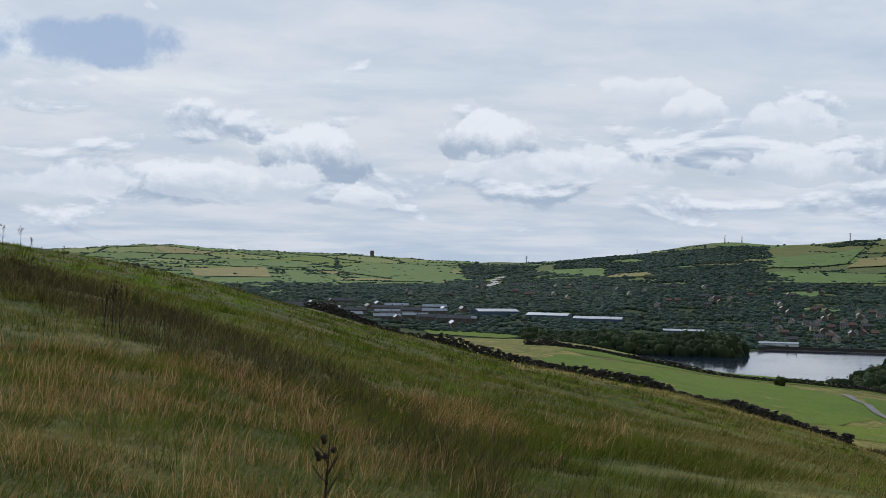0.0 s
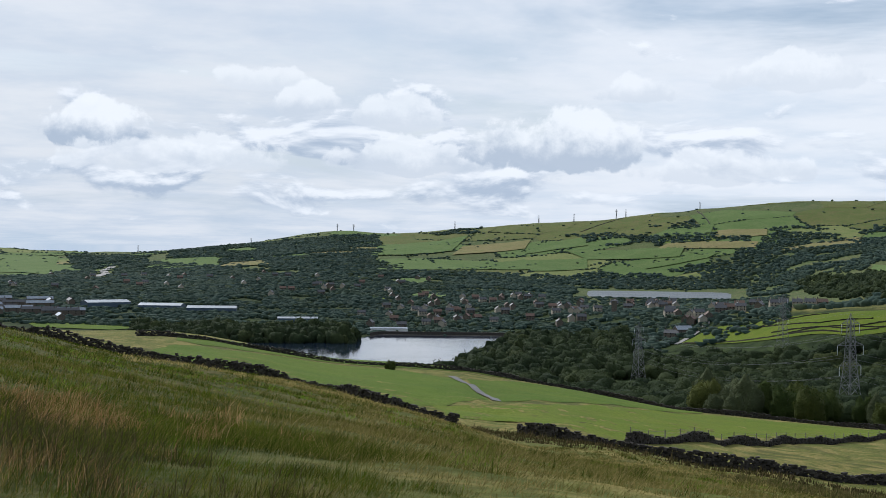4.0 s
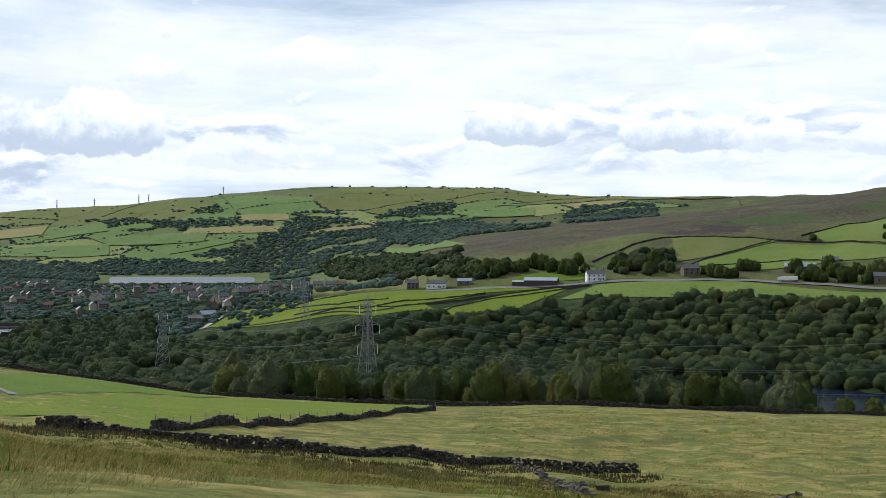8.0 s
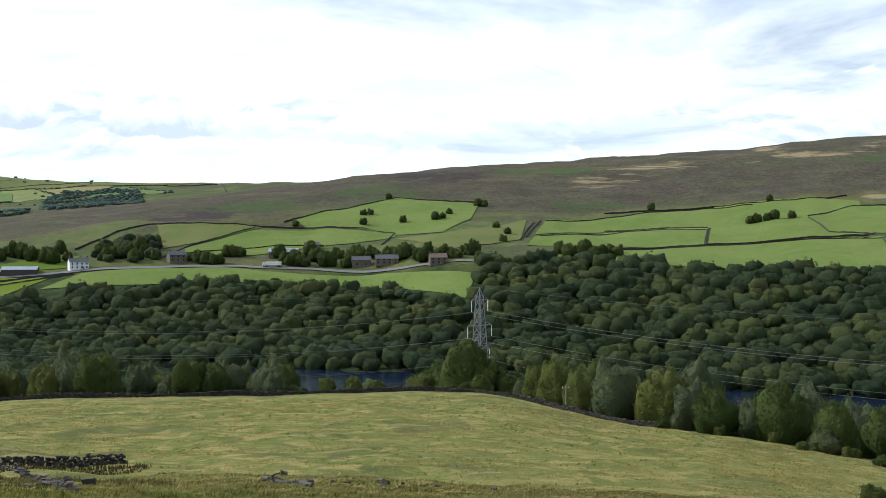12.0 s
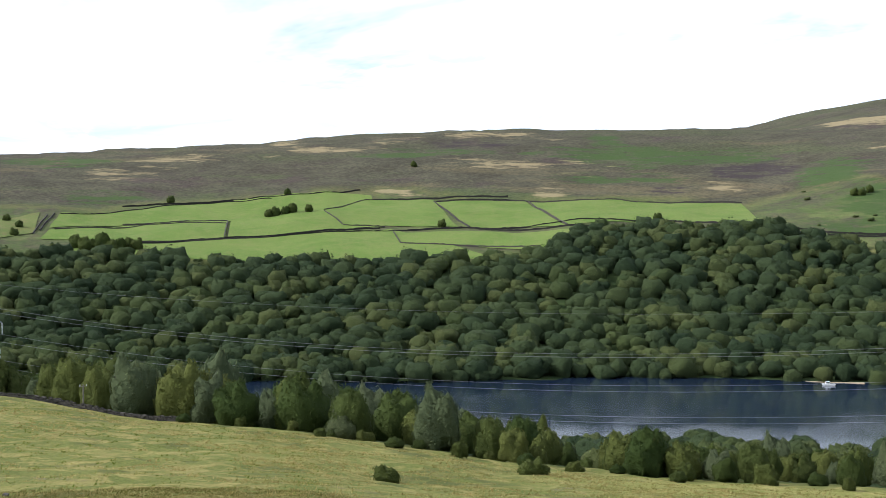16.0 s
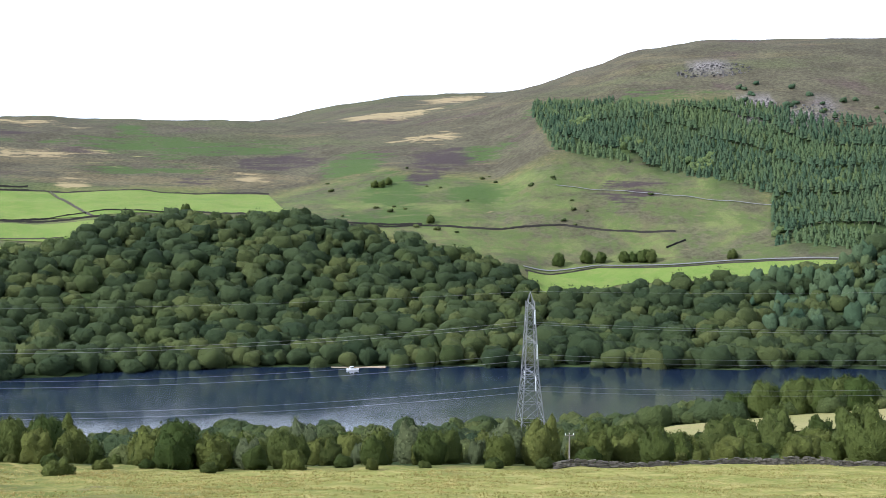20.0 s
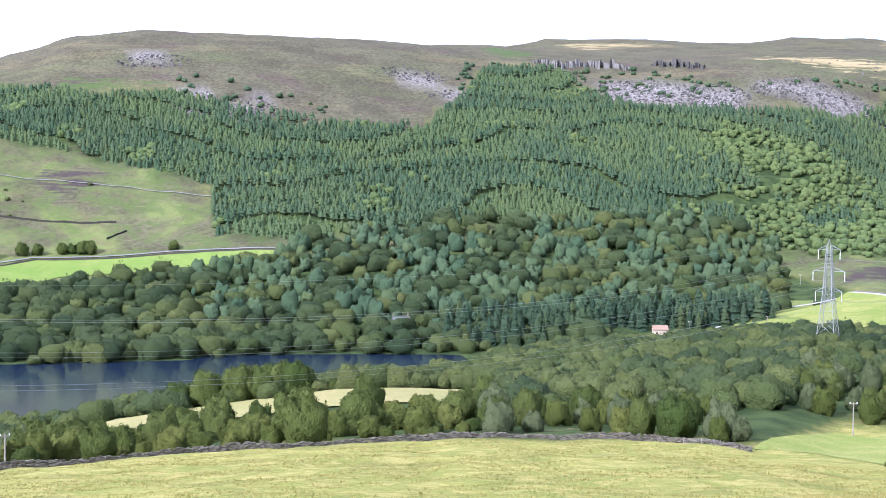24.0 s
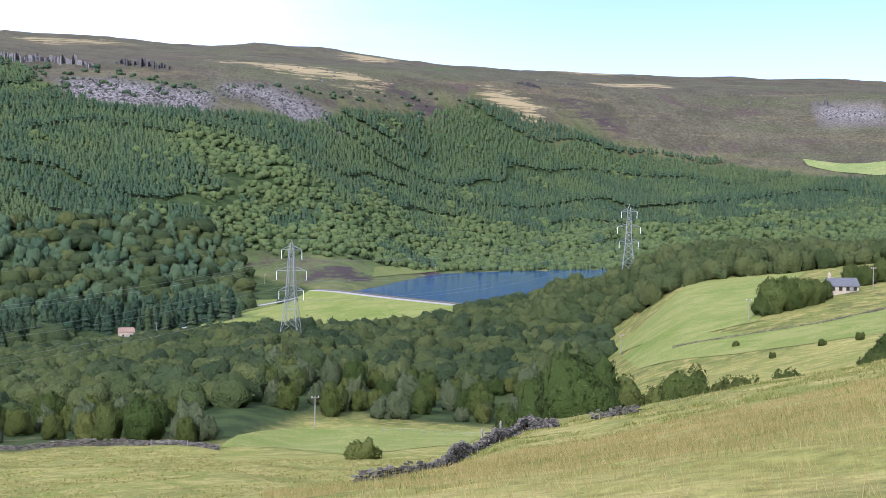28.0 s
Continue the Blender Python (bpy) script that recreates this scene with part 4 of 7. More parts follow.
field("hill", [(25.36, 3265), (27.78, 3172)], [(26.32, 3328), (28.01, 3324)])
field("hill", [(14.25, 2359), (15.44, 2369)], [(14.72, 2499), (16.16, 2558)])
field("hill", [(15.21, 2034), (16.65, 2052)], [(15.21, 2138), (16.64, 2182)])
field("green", [(13.18, 1967), (14.01, 2009)], [(13.25, 2080), (14.01, 2112)])
field("hill", [(34.31, 2271), (37.86, 1438)], [(34.42, 2372), (36.72, 1892)])
field("tan", [(30.65, 2918), (33.95, 2908)], [(31.13, 2947), (33.95, 3061)])
field("hill", [(37.85, 3037), (40.7, 3010)], [(37.85, 3154), (40.69, 3151)])
field("olive", [(132.2, 847), (135.23, 852), (138.39, 810)], [(132.55, 892), (135.22, 926), (138.43, 919)])
field("olive", [(142.49, 1030), (143.92, 1120), (145.84, 1240)], [(142.6, 1090), (143.92, 1182), (145.84, 1281)])

# ---- woods ----


def ico(subdiv):
    bm = bmesh.new()
    bmesh.ops.create_icosphere(bm, subdivisions=subdiv, radius=1.0)
    v = np.array([x.co[:] for x in bm.verts])
    f = np.array([[x.index for x in p.verts] for p in bm.faces])
    bm.free()
    return v, f


def sprays(rng, at, out, size, jitter):
    """Small three-cornered leaf sprays at points, facing roughly outwards."""
    n = len(at)
    nrm = out + rng.normal(size=(n, 3)) * jitter
    nrm /= np.linalg.norm(nrm, axis=1)[:, None]
    t = np.cross(nrm, rng.normal(size=(n, 3)))
    t /= np.linalg.norm(t, axis=1)[:, None]
    b = np.cross(nrm, t)
    k = size * rng.uniform(0.6, 1.35, (n, 1))
    v = np.stack([at + t * k, at - 0.6 * t * k + b * k * 0.8, at - 0.5 * t * k - b * k * 0.85], 1).reshape(-1, 3)
    return v, np.arange(3 * n).reshape(-1, 3)


def dome(sides, rings):
    """Directions over a dome that reaches a little below its rim, in staggered rings, and the faces between them."""
    v = [(0.0, 0.0, 1.0)]
    for q in range(rings):
        up = 1 - 1.42 * ((q + 0.9) / (rings - 0.1)) ** 1.25
        a = 6.2832 * (np.arange(sides) + 0.5 * q) / sides
        side = math.sqrt(max(1 - up * up, 0.0))
        v += [(side * math.cos(t), side * math.sin(t), up) for t in a]
    f = [(0, 1 + i, 1 + (i + 1) % sides) for i in range(sides)]
    for q in range(rings - 1):
        k, m, o = 1 + q * sides, 1 + (q + 1) * sides, q % 2
        for i in range(sides):
            j = (i + 1) % sides
            f += [(k + i, m + i, k + j), (k + j, m + i, m + j)]
    return np.array(v), np.array(f)


def leafy(seed, n, size, flat=0.95, knots=14, jitter=0.3, sides=12, rings=6, rough=0.05):
    """A broad crown one unit in radius, resting on z = 0: heaped billows of foliage, with n leaf sprays standing off them."""
    rng = np.random.default_rng(seed)
    k = np.arange(knots)
    up = 0.86 - 1.12 * (k + 0.5) / knots + rng.uniform(-0.12, 0.12, knots)
    turn = k * 2.4 + rng.uniform(-0.5, 0.5, knots)
    side = np.sqrt(np.clip(1 - up ** 2, 0, 1))
    mid = np.stack([side * np.cos(turn), side * np.sin(turn), up], -1) * rng.uniform(0.46, 0.74, (knots, 1))
    girth = rng.uniform(0.24, 0.44, knots) * (14 / knots) ** 0.35
    cv, cf = dome(sides, rings)
    along = cv @ mid.T
    gap = girth ** 2 - (np.sum(mid ** 2, axis=1) - along ** 2)
    reach = np.max(np.where(gap > 0, along + np.sqrt(np.maximum(gap, 0)), 0.5), axis=1)
    cv = cv * (reach * rng.uniform(1 - rough, 1 + rough, len(cv)))[:, None]
    own = rng.choice(knots, n, p=girth ** 2 / np.sum(girth ** 2))
    d = rng.normal(size=(n, 3)) + 1.2 * mid[own] + (0, 0, 0.3)
    d /= np.linalg.norm(d, axis=1)[:, None]
    at = mid[own] + d * (girth[own] * rng.uniform(0.95, 1.22, n))[:, None]
    v, f = sprays(rng, at, d, size, jitter)
    v, f = np.concatenate([cv, v]) * (1, 1, flat), np.concatenate([cf, f + len(cv)])
    low = 0.45 * flat
    v[:, 2] = np.maximum(v[:, 2] + low, 0.0)
    return v * (1, 1, 1.6 / (flat + low)), f, len(cf)


def fir(seed, tiers=3, sides=5, n=0, size=0.3, bulge=0.75, base=0.1):
    """A conifer, one unit in radius and three high: uneven tiers of drooping branches, narrowing to a tip."""
    rng = np.random.default_rng(seed)
    V, F = [], []
    for t in range(tiers):
        lo, hi = base + (2.95 - base) * t / tiers, base + (2.95 - base) * min((t + 1.55) / tiers, 1.0)
        r = (1 - t / tiers) ** bulge * rng.uniform(0.78, 1.12, sides)
        r2 = 0.30 * (1 - (t + 1) / tiers) ** bulge * rng.uniform(0.8, 1.2, sides)
        a = 6.2832 * (np.arange(sides) + rng.uniform(-0.25, 0.25, sides) + 0.5 * t) / sides
        k = len(V)
        V += [(r[i] * math.cos(a[i]), r[i] * math.sin(a[i]), lo + rng.uniform(-0.10, 0.12)) for i in range(sides)]
        if t < tiers - 1:
            V += [(r2[i] * math.cos(a[i] + 0.3), r2[i] * math.sin(a[i] + 0.3), hi) for i in range(sides)]
            for i in range(sides):
                j = (i + 1) % sides
                F += [(k + i, k + j, k + sides + i), (k + j, k + sides + j, k + sides + i)]
        else:
            V.append((rng.uniform(-0.05, 0.05), rng.uniform(-0.05, 0.05), 3.0))
            F += [(k + i, k + (i + 1) % sides, k + sides) for i in range(sides)]
    V, F = np.array(V), np.array(F)
    if n:
        h = rng.uniform(0.0, 1.0, n) ** 1.2
        a = rng.uniform(0, 6.283, n)
        r = (1 - h) ** bulge * rng.uniform(0.7, 1.1, n)
        at = np.stack([r * np.cos(a), r * np.sin(a), base + (2.8 - base) * h], -1)
        v, f = sprays(rng, at, np.stack([np.cos(a), np.sin(a), np.full(n, 0.6)], -1), size, 0.35)
        return np.concatenate([V, v]), np.concatenate([F, f + len(V)]), len(F)
    return V, F, len(F)


LUMPS = [leafy(s, 60, 0.09, 0.85, 14 + s % 6, 0.5, 12, 5, 0.07) for s in range(10)]
FARLUMPS = [leafy(s + 10, 80, 0.095, 0.80, 12 + s % 6, 0.6, 10, 4, 0.08) for s in range(14)]
PINELUMPS = [leafy(s + 60, 12, 0.13, 1.4, 15, 0.5, 9, 6, 0.13) for s in range(8)]
SMALL = [leafy(s + 20, 6, 0.22, 0.85, 8, 0.4, 8, 4, 0.1) for s in range(8)]
SCRUBS = [leafy(s + 80, 0, 0.2, 0.85, 8, 0.4, 7, 3, 0.12) for s in range(10)]
TINY = [leafy(s + 30, 0, 0.4, 0.85, 6, 0.4, 5, 2, 0.14) for s in range(10)]
FIRS = [fir(s, 3, 4, bulge=0.6) for s in range(10)]
EDGEFIRS = [fir(s + 40, bulge=0.6, base=1.1) for s in range(6)]
TALLFIRS = [fir(s + 20, 6, 7, 20, 0.3, 0.65, 0.3) for s in range(6)]


def plant(name, x, y, wide, high, shapes, mat, label, unit=1.6, seed=1):
    """Many plants in one mesh: wide is each one's radius, high its height."""
    rng = np.random.default_rng(seed)
    n = len(x)
    z = land(x, y) - 0.12 * high
    kind, turn = rng.integers(0, len(shapes), n), rng.uniform(0, 6.283, n)
    tone = rng.uniform(0, 1, n)
    V, F, T, S, k = [], [], [], [], 0
    for s, (v, f, solid) in enumerate(shapes):
        i = np.where(kind == s)[0]
        if len(i) == 0:
            continue
        c, t = np.cos(turn[i])[:, None], np.sin(turn[i])[:, None]
        px = x[i][:, None] + wide[i][:, None] * (v[:, 0] * c - v[:, 1] * t)
        py = y[i][:, None] + wide[i][:, None] * (v[:, 0] * t + v[:, 1] * c)
        pz = z[i][:, None] + high[i][:, None] * v[:, 2] / unit
        V.append(np.stack([px, py, pz], -1).reshape(-1, 3))
        F.append((f[None] + (k + np.arange(len(i)) * len(v))[:, None, None]).reshape(-1, 3))
        S.append(np.tile((np.arange(len(f)) >= solid).astype(np.int32), len(i)))
        T.append(np.repeat(tone[i], len(v)))
        k += len(i) * len(v)
    ob = mesh_object(name, np.concatenate(V), np.concatenate(F), mat, smooth=False, slots=np.concatenate(S))
    ob.data.attributes.new("tone", "FLOAT", "POINT").data.foreach_set("value", np.concatenate(T).astype(np.float32))
    return tagged(ob, label, "wood", kind="stuff")


def scatter(az0, az1, r0, r1, gap, seed, keep=None):
    """Jittered points between two bearings and two distance lines (lists of (bearing, distance))."""
    rng = np.random.default_rng(seed)
    top = max(p[1] for p in r1) + 10
    a = np.radians(np.linspace(az0, az1, 60))
    xs, ys = np.outer(np.sin(a), (0.2, 1)) * top, np.outer(np.cos(a), (0.2, 1)) * top
    gx, gy = np.meshgrid(np.arange(xs.min() - gap, xs.max() + gap, gap), np.arange(ys.min() - gap, ys.max() + gap, gap))
    x, y = (g.ravel() + rng.uniform(-0.5, 0.5, g.size) * gap for g in (gx, gy))
    az, r = np.degrees(np.arctan2(x, y)), np.hypot(x, y)
    lo = np.interp(az, [p[0] for p in r0], [p[1] for p in r0])
    hi = np.interp(az, [p[0] for p in r1], [p[1] for p in r1])
    ok = (az > az0) & (az < az1) & (r > lo) & (r < hi)
    if keep is not None:
        ok &= keep(az, r, x, y)
    return x[ok], y[ok]


def wood(name, pts, wide, high, shapes, mat, label, unit=1.6, seed=1, least=0.6, most=1.36):
    rng = np.random.default_rng(seed + 99)
    x, y = pts
    s = rng.uniform(least, most, len(x))
    return plant(name, x, y, wide * s * rng.uniform(0.9, 1.1, len(x)), high * s * rng.uniform(0.85, 1.12, len(x)), shapes, mat, label, unit, seed)


def line_pts(line, off=0, az0=-40, az1=185):
    a = np.arange(az0, az1, 1.0)
    return list(zip(a, line_at(line, a)[0] + off))


WOOD_LIMIT = [(24, 900), (33, 1000), (42, 1010), (48, 1020), (53, 1012), (56.5, 972), (59.5, 905), (60.5, 995), (66, 995), (72, 970), (77, 962), (81, 962), (83, 980), (85, 1040), (92, 1050), (96, 1015), (101, 965), (102.8, 922), (104.4, 910), (107, 935), (115, 940), (117, 985), (120, 1015), (127, 1078), (134.6, 1140), (137, 1130), (141, 1010)]
patch = lambda x, y, size, cut: waves(x, y, size) > cut
clear_dam = lambda az, r: ~((az > 137.2) & (az < 147.5) & (r > 690))
north = scatter(27, 141, line_pts(FAR_SHORE, 5), WOOD_LIMIT, 10.4, 5, lambda az, r, x, y: clear_dam(az, r) & ~((az > 130) & (az < 137.2) & (r > 740) & (r < 860)))
pick = waves(north[0], north[1], 90.0) + np.random.default_rng(8).uniform(-0.5, 0.5, len(north[0]))
north_az, north_r = np.degrees(np.arctan2(*north)), np.hypot(*north)
pines = (north_az > 112) & (north_r > np.interp(north_az, [112, 124, 141], [830, 810, 860])) & (waves(north[0], north[1], 75.0) + np.random.default_rng(18).uniform(-0.4, 0.4, len(north_az)) > -0.05)
wood("valley_pines", (north[0][pines], north[1][pines]), 5.0, 12.5, PINELUMPS, SPRUCE, "blue-green pines among the oaks", seed=21)
pick, north = pick[~pines], (north[0][~pines], north[1][~pines])
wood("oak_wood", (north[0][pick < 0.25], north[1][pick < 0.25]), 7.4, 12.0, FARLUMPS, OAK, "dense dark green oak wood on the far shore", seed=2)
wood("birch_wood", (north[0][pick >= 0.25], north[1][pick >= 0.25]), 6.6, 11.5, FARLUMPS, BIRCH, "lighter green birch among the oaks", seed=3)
# planted in strips along the slope, with rides between them
strip = lambda x, y: (np.hypot(x, y) - np.interp(np.degrees(np.arctan2(x, y)), [p[0] for p in FIR_LOW], [p[1] for p in FIR_LOW])) / 92.0 + 0.5 + waves(x, y, 420.0) * 0.9 + waves(y, x, 130.0) * 0.12
across = lambda x, y: strip(x, y) - np.round(strip(x, y))
firs = scatter(103, 166, FIR_LOW, FIR_TOP, 4.8, 6, lambda az, r, x, y: np.abs(across(x, y)) < 0.462 + 0.03 * waves(y, x, 90.0))
row, fir_az, fir_r = np.round(strip(*firs)), np.degrees(np.arctan2(*firs)), np.hypot(*firs)
rise = fir_r - np.interp(fir_az, [p[0] for p in FIR_LOW], [p[1] for p in FIR_LOW])
pick = np.choose((row % 3).astype(int), (0.5, -0.1, 0.25)) + 0.35 * waves(firs[0], firs[1], 150.0) + np.random.default_rng(9).uniform(-0.2, 0.2, len(firs[0]))
# broadleaved scrub takes the lower slope above the blue water, and comes up between the strips
mixed = np.clip((fir_az - 131) / 6, 0, 1) * np.clip((330 - rise) / 110, 0, 1) + 0.55 * waves(firs[0], firs[1], 110.0) + 0.25 * np.random.default_rng(19).uniform(-1, 1, len(row))
scrub = (mixed > 0.55) & (np.random.default_rng(29).uniform(0, 1, len(row)) < 0.5)
rim = (across(*firs) < -0.355) & ~scrub & (mixed < 0.6)
inner = ~scrub & ~rim & (mixed < 0.75)
take = lambda m: (firs[0][m], firs[1][m])
wood("spruce_plantation", take(inner & (pick < 0.2)), 2.6, 7.8, FIRS, SPRUCE, "dense blue-green spruce plantation below the crag", 3.0, seed=4, least=0.8, most=1.2)
wood("larch_plantation", take(inner & (pick >= 0.2)), 2.6, 7.6, FIRS, PINE, "paler green larch plantation among the spruce", 3.0, seed=5, least=0.8, most=1.2)
wood("ride_edge_pines", take(rim), 2.8, 11.0, EDGEFIRS, SPRUCE, "bare-stemmed pines along the plantation rides", 3.0, seed=24, least=0.9, most=1.1)
wood("hillside_birch", take(scrub), 4.2, 6.6, SCRUBS, SCRUB, "low birch scrub among the conifers", seed=6)


def stems(name, pts, high, thick, mat, label):
    """Bare three-sided stems, many in one mesh."""
    x, y = pts
    z = land(x, y)
    a = np.arange(3) * 2.0944
    V = np.stack([np.stack([x[:, None] + thick * k * np.cos(a), y[:, None] + thick * k * np.sin(a), (z + h)[:, None] + 0 * a], -1) for h, k in ((-0.5, 1.0), (high, 0.6))], 1).reshape(-1, 3)
    F = (np.array([(0, 1, 4), (0, 4, 3), (1, 2, 5), (1, 5, 4), (2, 0, 3), (2, 3, 5)])[None] + (np.arange(len(x)) * 6)[:, None, None]).reshape(-1, 3)
    return tagged(mesh_object(name, V, F, mat, smooth=False), label, "wood", kind="stuff")


stems("ride_edge_stems", take(rim), 5.5, 0.22, BARK, "bare grey-brown stems of the pines along the rides")
west = scatter(3.4, 12.8, [(3.4, 1300), (5, 1277), (12.8, 1266)], [(3.4, 1400), (6, 1420), (12, 1420), (12.8, 1340)], 8.0, 7)
wood("lakeside_wood", west, 6.2, 15.0, FARLUMPS, OAK, "dark wood at the edge of the pale reservoir", seed=7)
mid = scatter(16, 50, [(16, 880), (18, 800), (24, 600), (30, 470), (50, 470)], [(16, 930), (18, 930), (20, 960), (24, 1050), (28, 1100), (33, 960), (47, 800), (50, 640)], 10.4, 8, lambda az, r, x, y: ~((az > 23.5) & (az < 27) & (r > 840) & (r < 930)))
point = scatter(16.3, 24.5, [(16.3, 1000), (17.2, 940), (24.5, 930)], [(16.3, 1010), (17.3, 1060), (18.2, 1160), (18.7, 1270), (19.4, 1350), (24.5, 1350)], 10.0, 19)
wood("point_wood", point, 6.6, 14.5, FARLUMPS, OAK, "dark wood running out along the reservoir shore", seed=22)
wood("valley_wood", mid, 6.6, 11.5, FARLUMPS, OAK, "dark mixed wood on the valley floor", seed=8)
ROAD_LINE = [(1.9, 2560), (2.3, 2700), (2.2, 2860), (2.6, 3060)]
off_road = lambda az, r: (r < 2500) | (r > 3100) | (np.abs(az - np.interp(r, [p[1] for p in ROAD_LINE], [p[0] for p in ROAD_LINE])) > 0.4)
town = scatter(-10, 31, [(-10, 1560), (0, 1520), (6, 1460), (14, 1370), (22, 1350), (26, 1180), (31, 1150)], [(-10, 2600), (10, 2600), (20, 2250), (31, 2240)], 9.0, 9, lambda az, r, x, y: off_road(az, r) & patch(x, y, 120.0, -0.42) & ~((az > 22) & (az < 29.2) & (r > 1750)))
wood("valley_trees", town, 5.2, 5.4, TINY, HAZED, "dark trees round the houses of the valley floor", seed=9)

# copses and hedgerows of the far green hills, each by its corners (bearing, distance)
COPSES, SPINNEYS, HEDGES = [], [], []


def inside(pts, x, y):
    """Which points lie inside a ring of (bearing, distance) corners."""
    cx, cy = polar(np.array([p[0] for p in pts]), np.array([p[1] for p in pts]))
    odd = np.zeros(len(x), bool)
    for i in range(len(pts)):
        x0, y0, x1, y1 = cx[i - 1], cy[i - 1], cx[i], cy[i]
        hit = (y0 > y) != (y1 > y)
        odd ^= hit & (x < (x1 - x0) * (y - y0) / (y1 - y0 if y1 != y0 else 1e-9) + x0)
    return odd


def fill(rings, gap, seed):
    xs, ys = [], []
    for k, pts in enumerate(rings):
        az, r = [p[0] for p in pts], [p[1] for p in pts]
        x, y = scatter(min(az), max(az), [(min(az), min(r)), (max(az), min(r))], [(min(az), max(r)), (max(az), max(r))], gap, seed + k)
        wob = waves(y, x, 60.0) * 14 + waves(x, y, 260.0) * (60 if gap > 12 else 8)
        ok = inside(pts, x + wob, y + wob) & (waves(x, y, 170.0) > -0.42)
        az, r = np.degrees(np.arctan2(x, y)), np.hypot(x, y)
        ok &= ~((az > 22.2) & (az < 29.4) & (r < 2665)) & off_road(az, r)
        xs.append(x[ok])
        ys.append(y[ok])
    return np.concatenate(xs), np.concatenate(ys)


copse = lambda *pts: COPSES.append(pts)
spinney = lambda *pts: SPINNEYS.append(pts)
hedge = lambda *pts: HEDGES.append(pts)
copse((16.65, 2596), (17.92, 2570), (20.75, 2866), (23.14, 2902), (25.06, 2847), (27.48, 2915), (29.52, 2960), (29.53, 2669), (24.10, 2720), (20.75, 2461), (16.76, 2301))
copse((8.45, 3534), (10.85, 3695), (13.70, 3761), (13.95, 3243), (13.48, 2921), (14.90, 2866), (14.20, 2663), (9.43, 2681), (8.46, 2964))
copse((21.69, 3406), (23.37, 3372), (25.06, 3280), (29.52, 3176), (29.52, 3071), (25.54, 3169), (23.13, 3179), (22.41, 3287))
copse((24.33, 3410), (26.02, 3388), (27.23, 3388), (27.36, 3276), (25.06, 3309))
copse((15.60, 3766), (16.75, 3757), (18.15, 3699), (18.10, 3574), (16.29, 3622))
copse((29.91, 3197), (31.12, 3247), (33.06, 3179), (33.18, 3075), (30.64, 3004), (29.91, 3034))
copse((33.79, 3147), (35.71, 3276), (37.39, 3298), (37.15, 3161), (34.75, 3099))
copse((29.52, 2960), (31.13, 2947), (33.79, 3030), (36.20, 3058), (38.34, 3020), (41.40, 1803), (40.24, 1702), (36.68, 1807), (34.76, 2455), (34.04, 2356), (31.86, 2544), (31.38, 2474), (29.53, 2693))
copse((41.87, 2974), (42.79, 3172), (45.74, 3183), (45.97, 2850), (44.17, 1801), (41.87, 1801))
copse((0.93, 4039), (4.09, 3422), (3.85, 2911), (1.67, 2599), (-0.26, 2179), (-1.23, 2420), (-0.27, 2553), (0.94, 2970))
copse((-6.93, 2253), (-3.15, 2496), (-0.27, 2524), (2.15, 2960), (3.60, 3236), (8.46, 2735), (8.48, 1967), (2.17, 1917), (-3.14, 2054))
spinney((31.38, 2510), (32.35, 2480), (34.76, 2138), (36.21, 1517), (37.40, 1394), (37.45, 1281), (37.88, 1218), (42.57, 1170), (42.57, 1140), (39.54, 1131), (37.17, 1151), (35.73, 1278), (32.35, 1974))
spinney((43.83, 1160), (45.30, 1184), (46.09, 1172), (45.98, 1105), (45.09, 1096), (43.49, 1114))
spinney((46.16, 1168), (46.69, 1169), (46.70, 1083), (45.99, 1083))
hedge((17.10, 3265), (18.15, 3324), (18.97, 3456))
hedge((18.97, 3147), (20.27, 3229), (21.22, 3380))
hedge((19.68, 3113), (21.46, 3147), (22.65, 3183))
hedge((13.34, 3095), (15.15, 3123), (16.53, 3225))
hedge((15.61, 3391), (16.99, 3380), (17.92, 3503))
hedge((17.92, 2860), (20.04, 2987), (20.98, 3007))
hedge((15.38, 2732), (16.99, 2723), (18.16, 2866))
hedge((22.66, 2970), (24.10, 2974), (25.06, 2915))
hedge((25.06, 2964), (26.51, 2977), (29.52, 3017))
hedge((26.03, 3106), (27.24, 3044), (27.97, 3041))
hedge((29.52, 3044), (31.85, 2928), (33.79, 3030), (35.72, 3068))
hedge((35.72, 2172), (37.16, 1801), (39.77, 1801))
hedge((34.75, 3081), (37.63, 3169), (39.53, 3130))
hedge((19.79, 3654), (20.74, 3610))
hedge((-9.74, 4035), (-6.73, 4112), (-3.41, 4186), (-1.01, 4062), (2.14, 3950), (4.57, 3630), (6.99, 3534), (8.44, 3977))
hedge((-9.74, 4140), (-6.26, 4181), (-3.18, 4309))
hedge((-7.77, 3570), (-6.83, 3113), (-6.47, 2675))
hedge((-6.01, 3395), (-5.06, 2921), (-4.11, 2539))
hedge((-4.35, 3058), (-3.64, 3376))
hedge((-2.44, 2974), (-1.60, 3054))
hedge((-9.49, 2604), (-8.34, 2433), (-6.70, 2396))
hedge((-4.60, 4089), (-4.11, 2885))
hedge((4.09, 3147), (5.54, 3302), (7.00, 3041))
hedge((4.58, 2838), (6.28, 2879), (8.46, 2964))
hedge((0.68, 3995), (1.18, 3276), (1.91, 2964))
hedge((13.01, 2947), (15.37, 3014), (17.22, 3140))
hedge((11.34, 3225), (13.71, 3518))
hedge((14.20, 2663), (16.54, 2772), (18.83, 2964))
hedge((6.99, 3736), (9.41, 3894), (11.32, 3799))
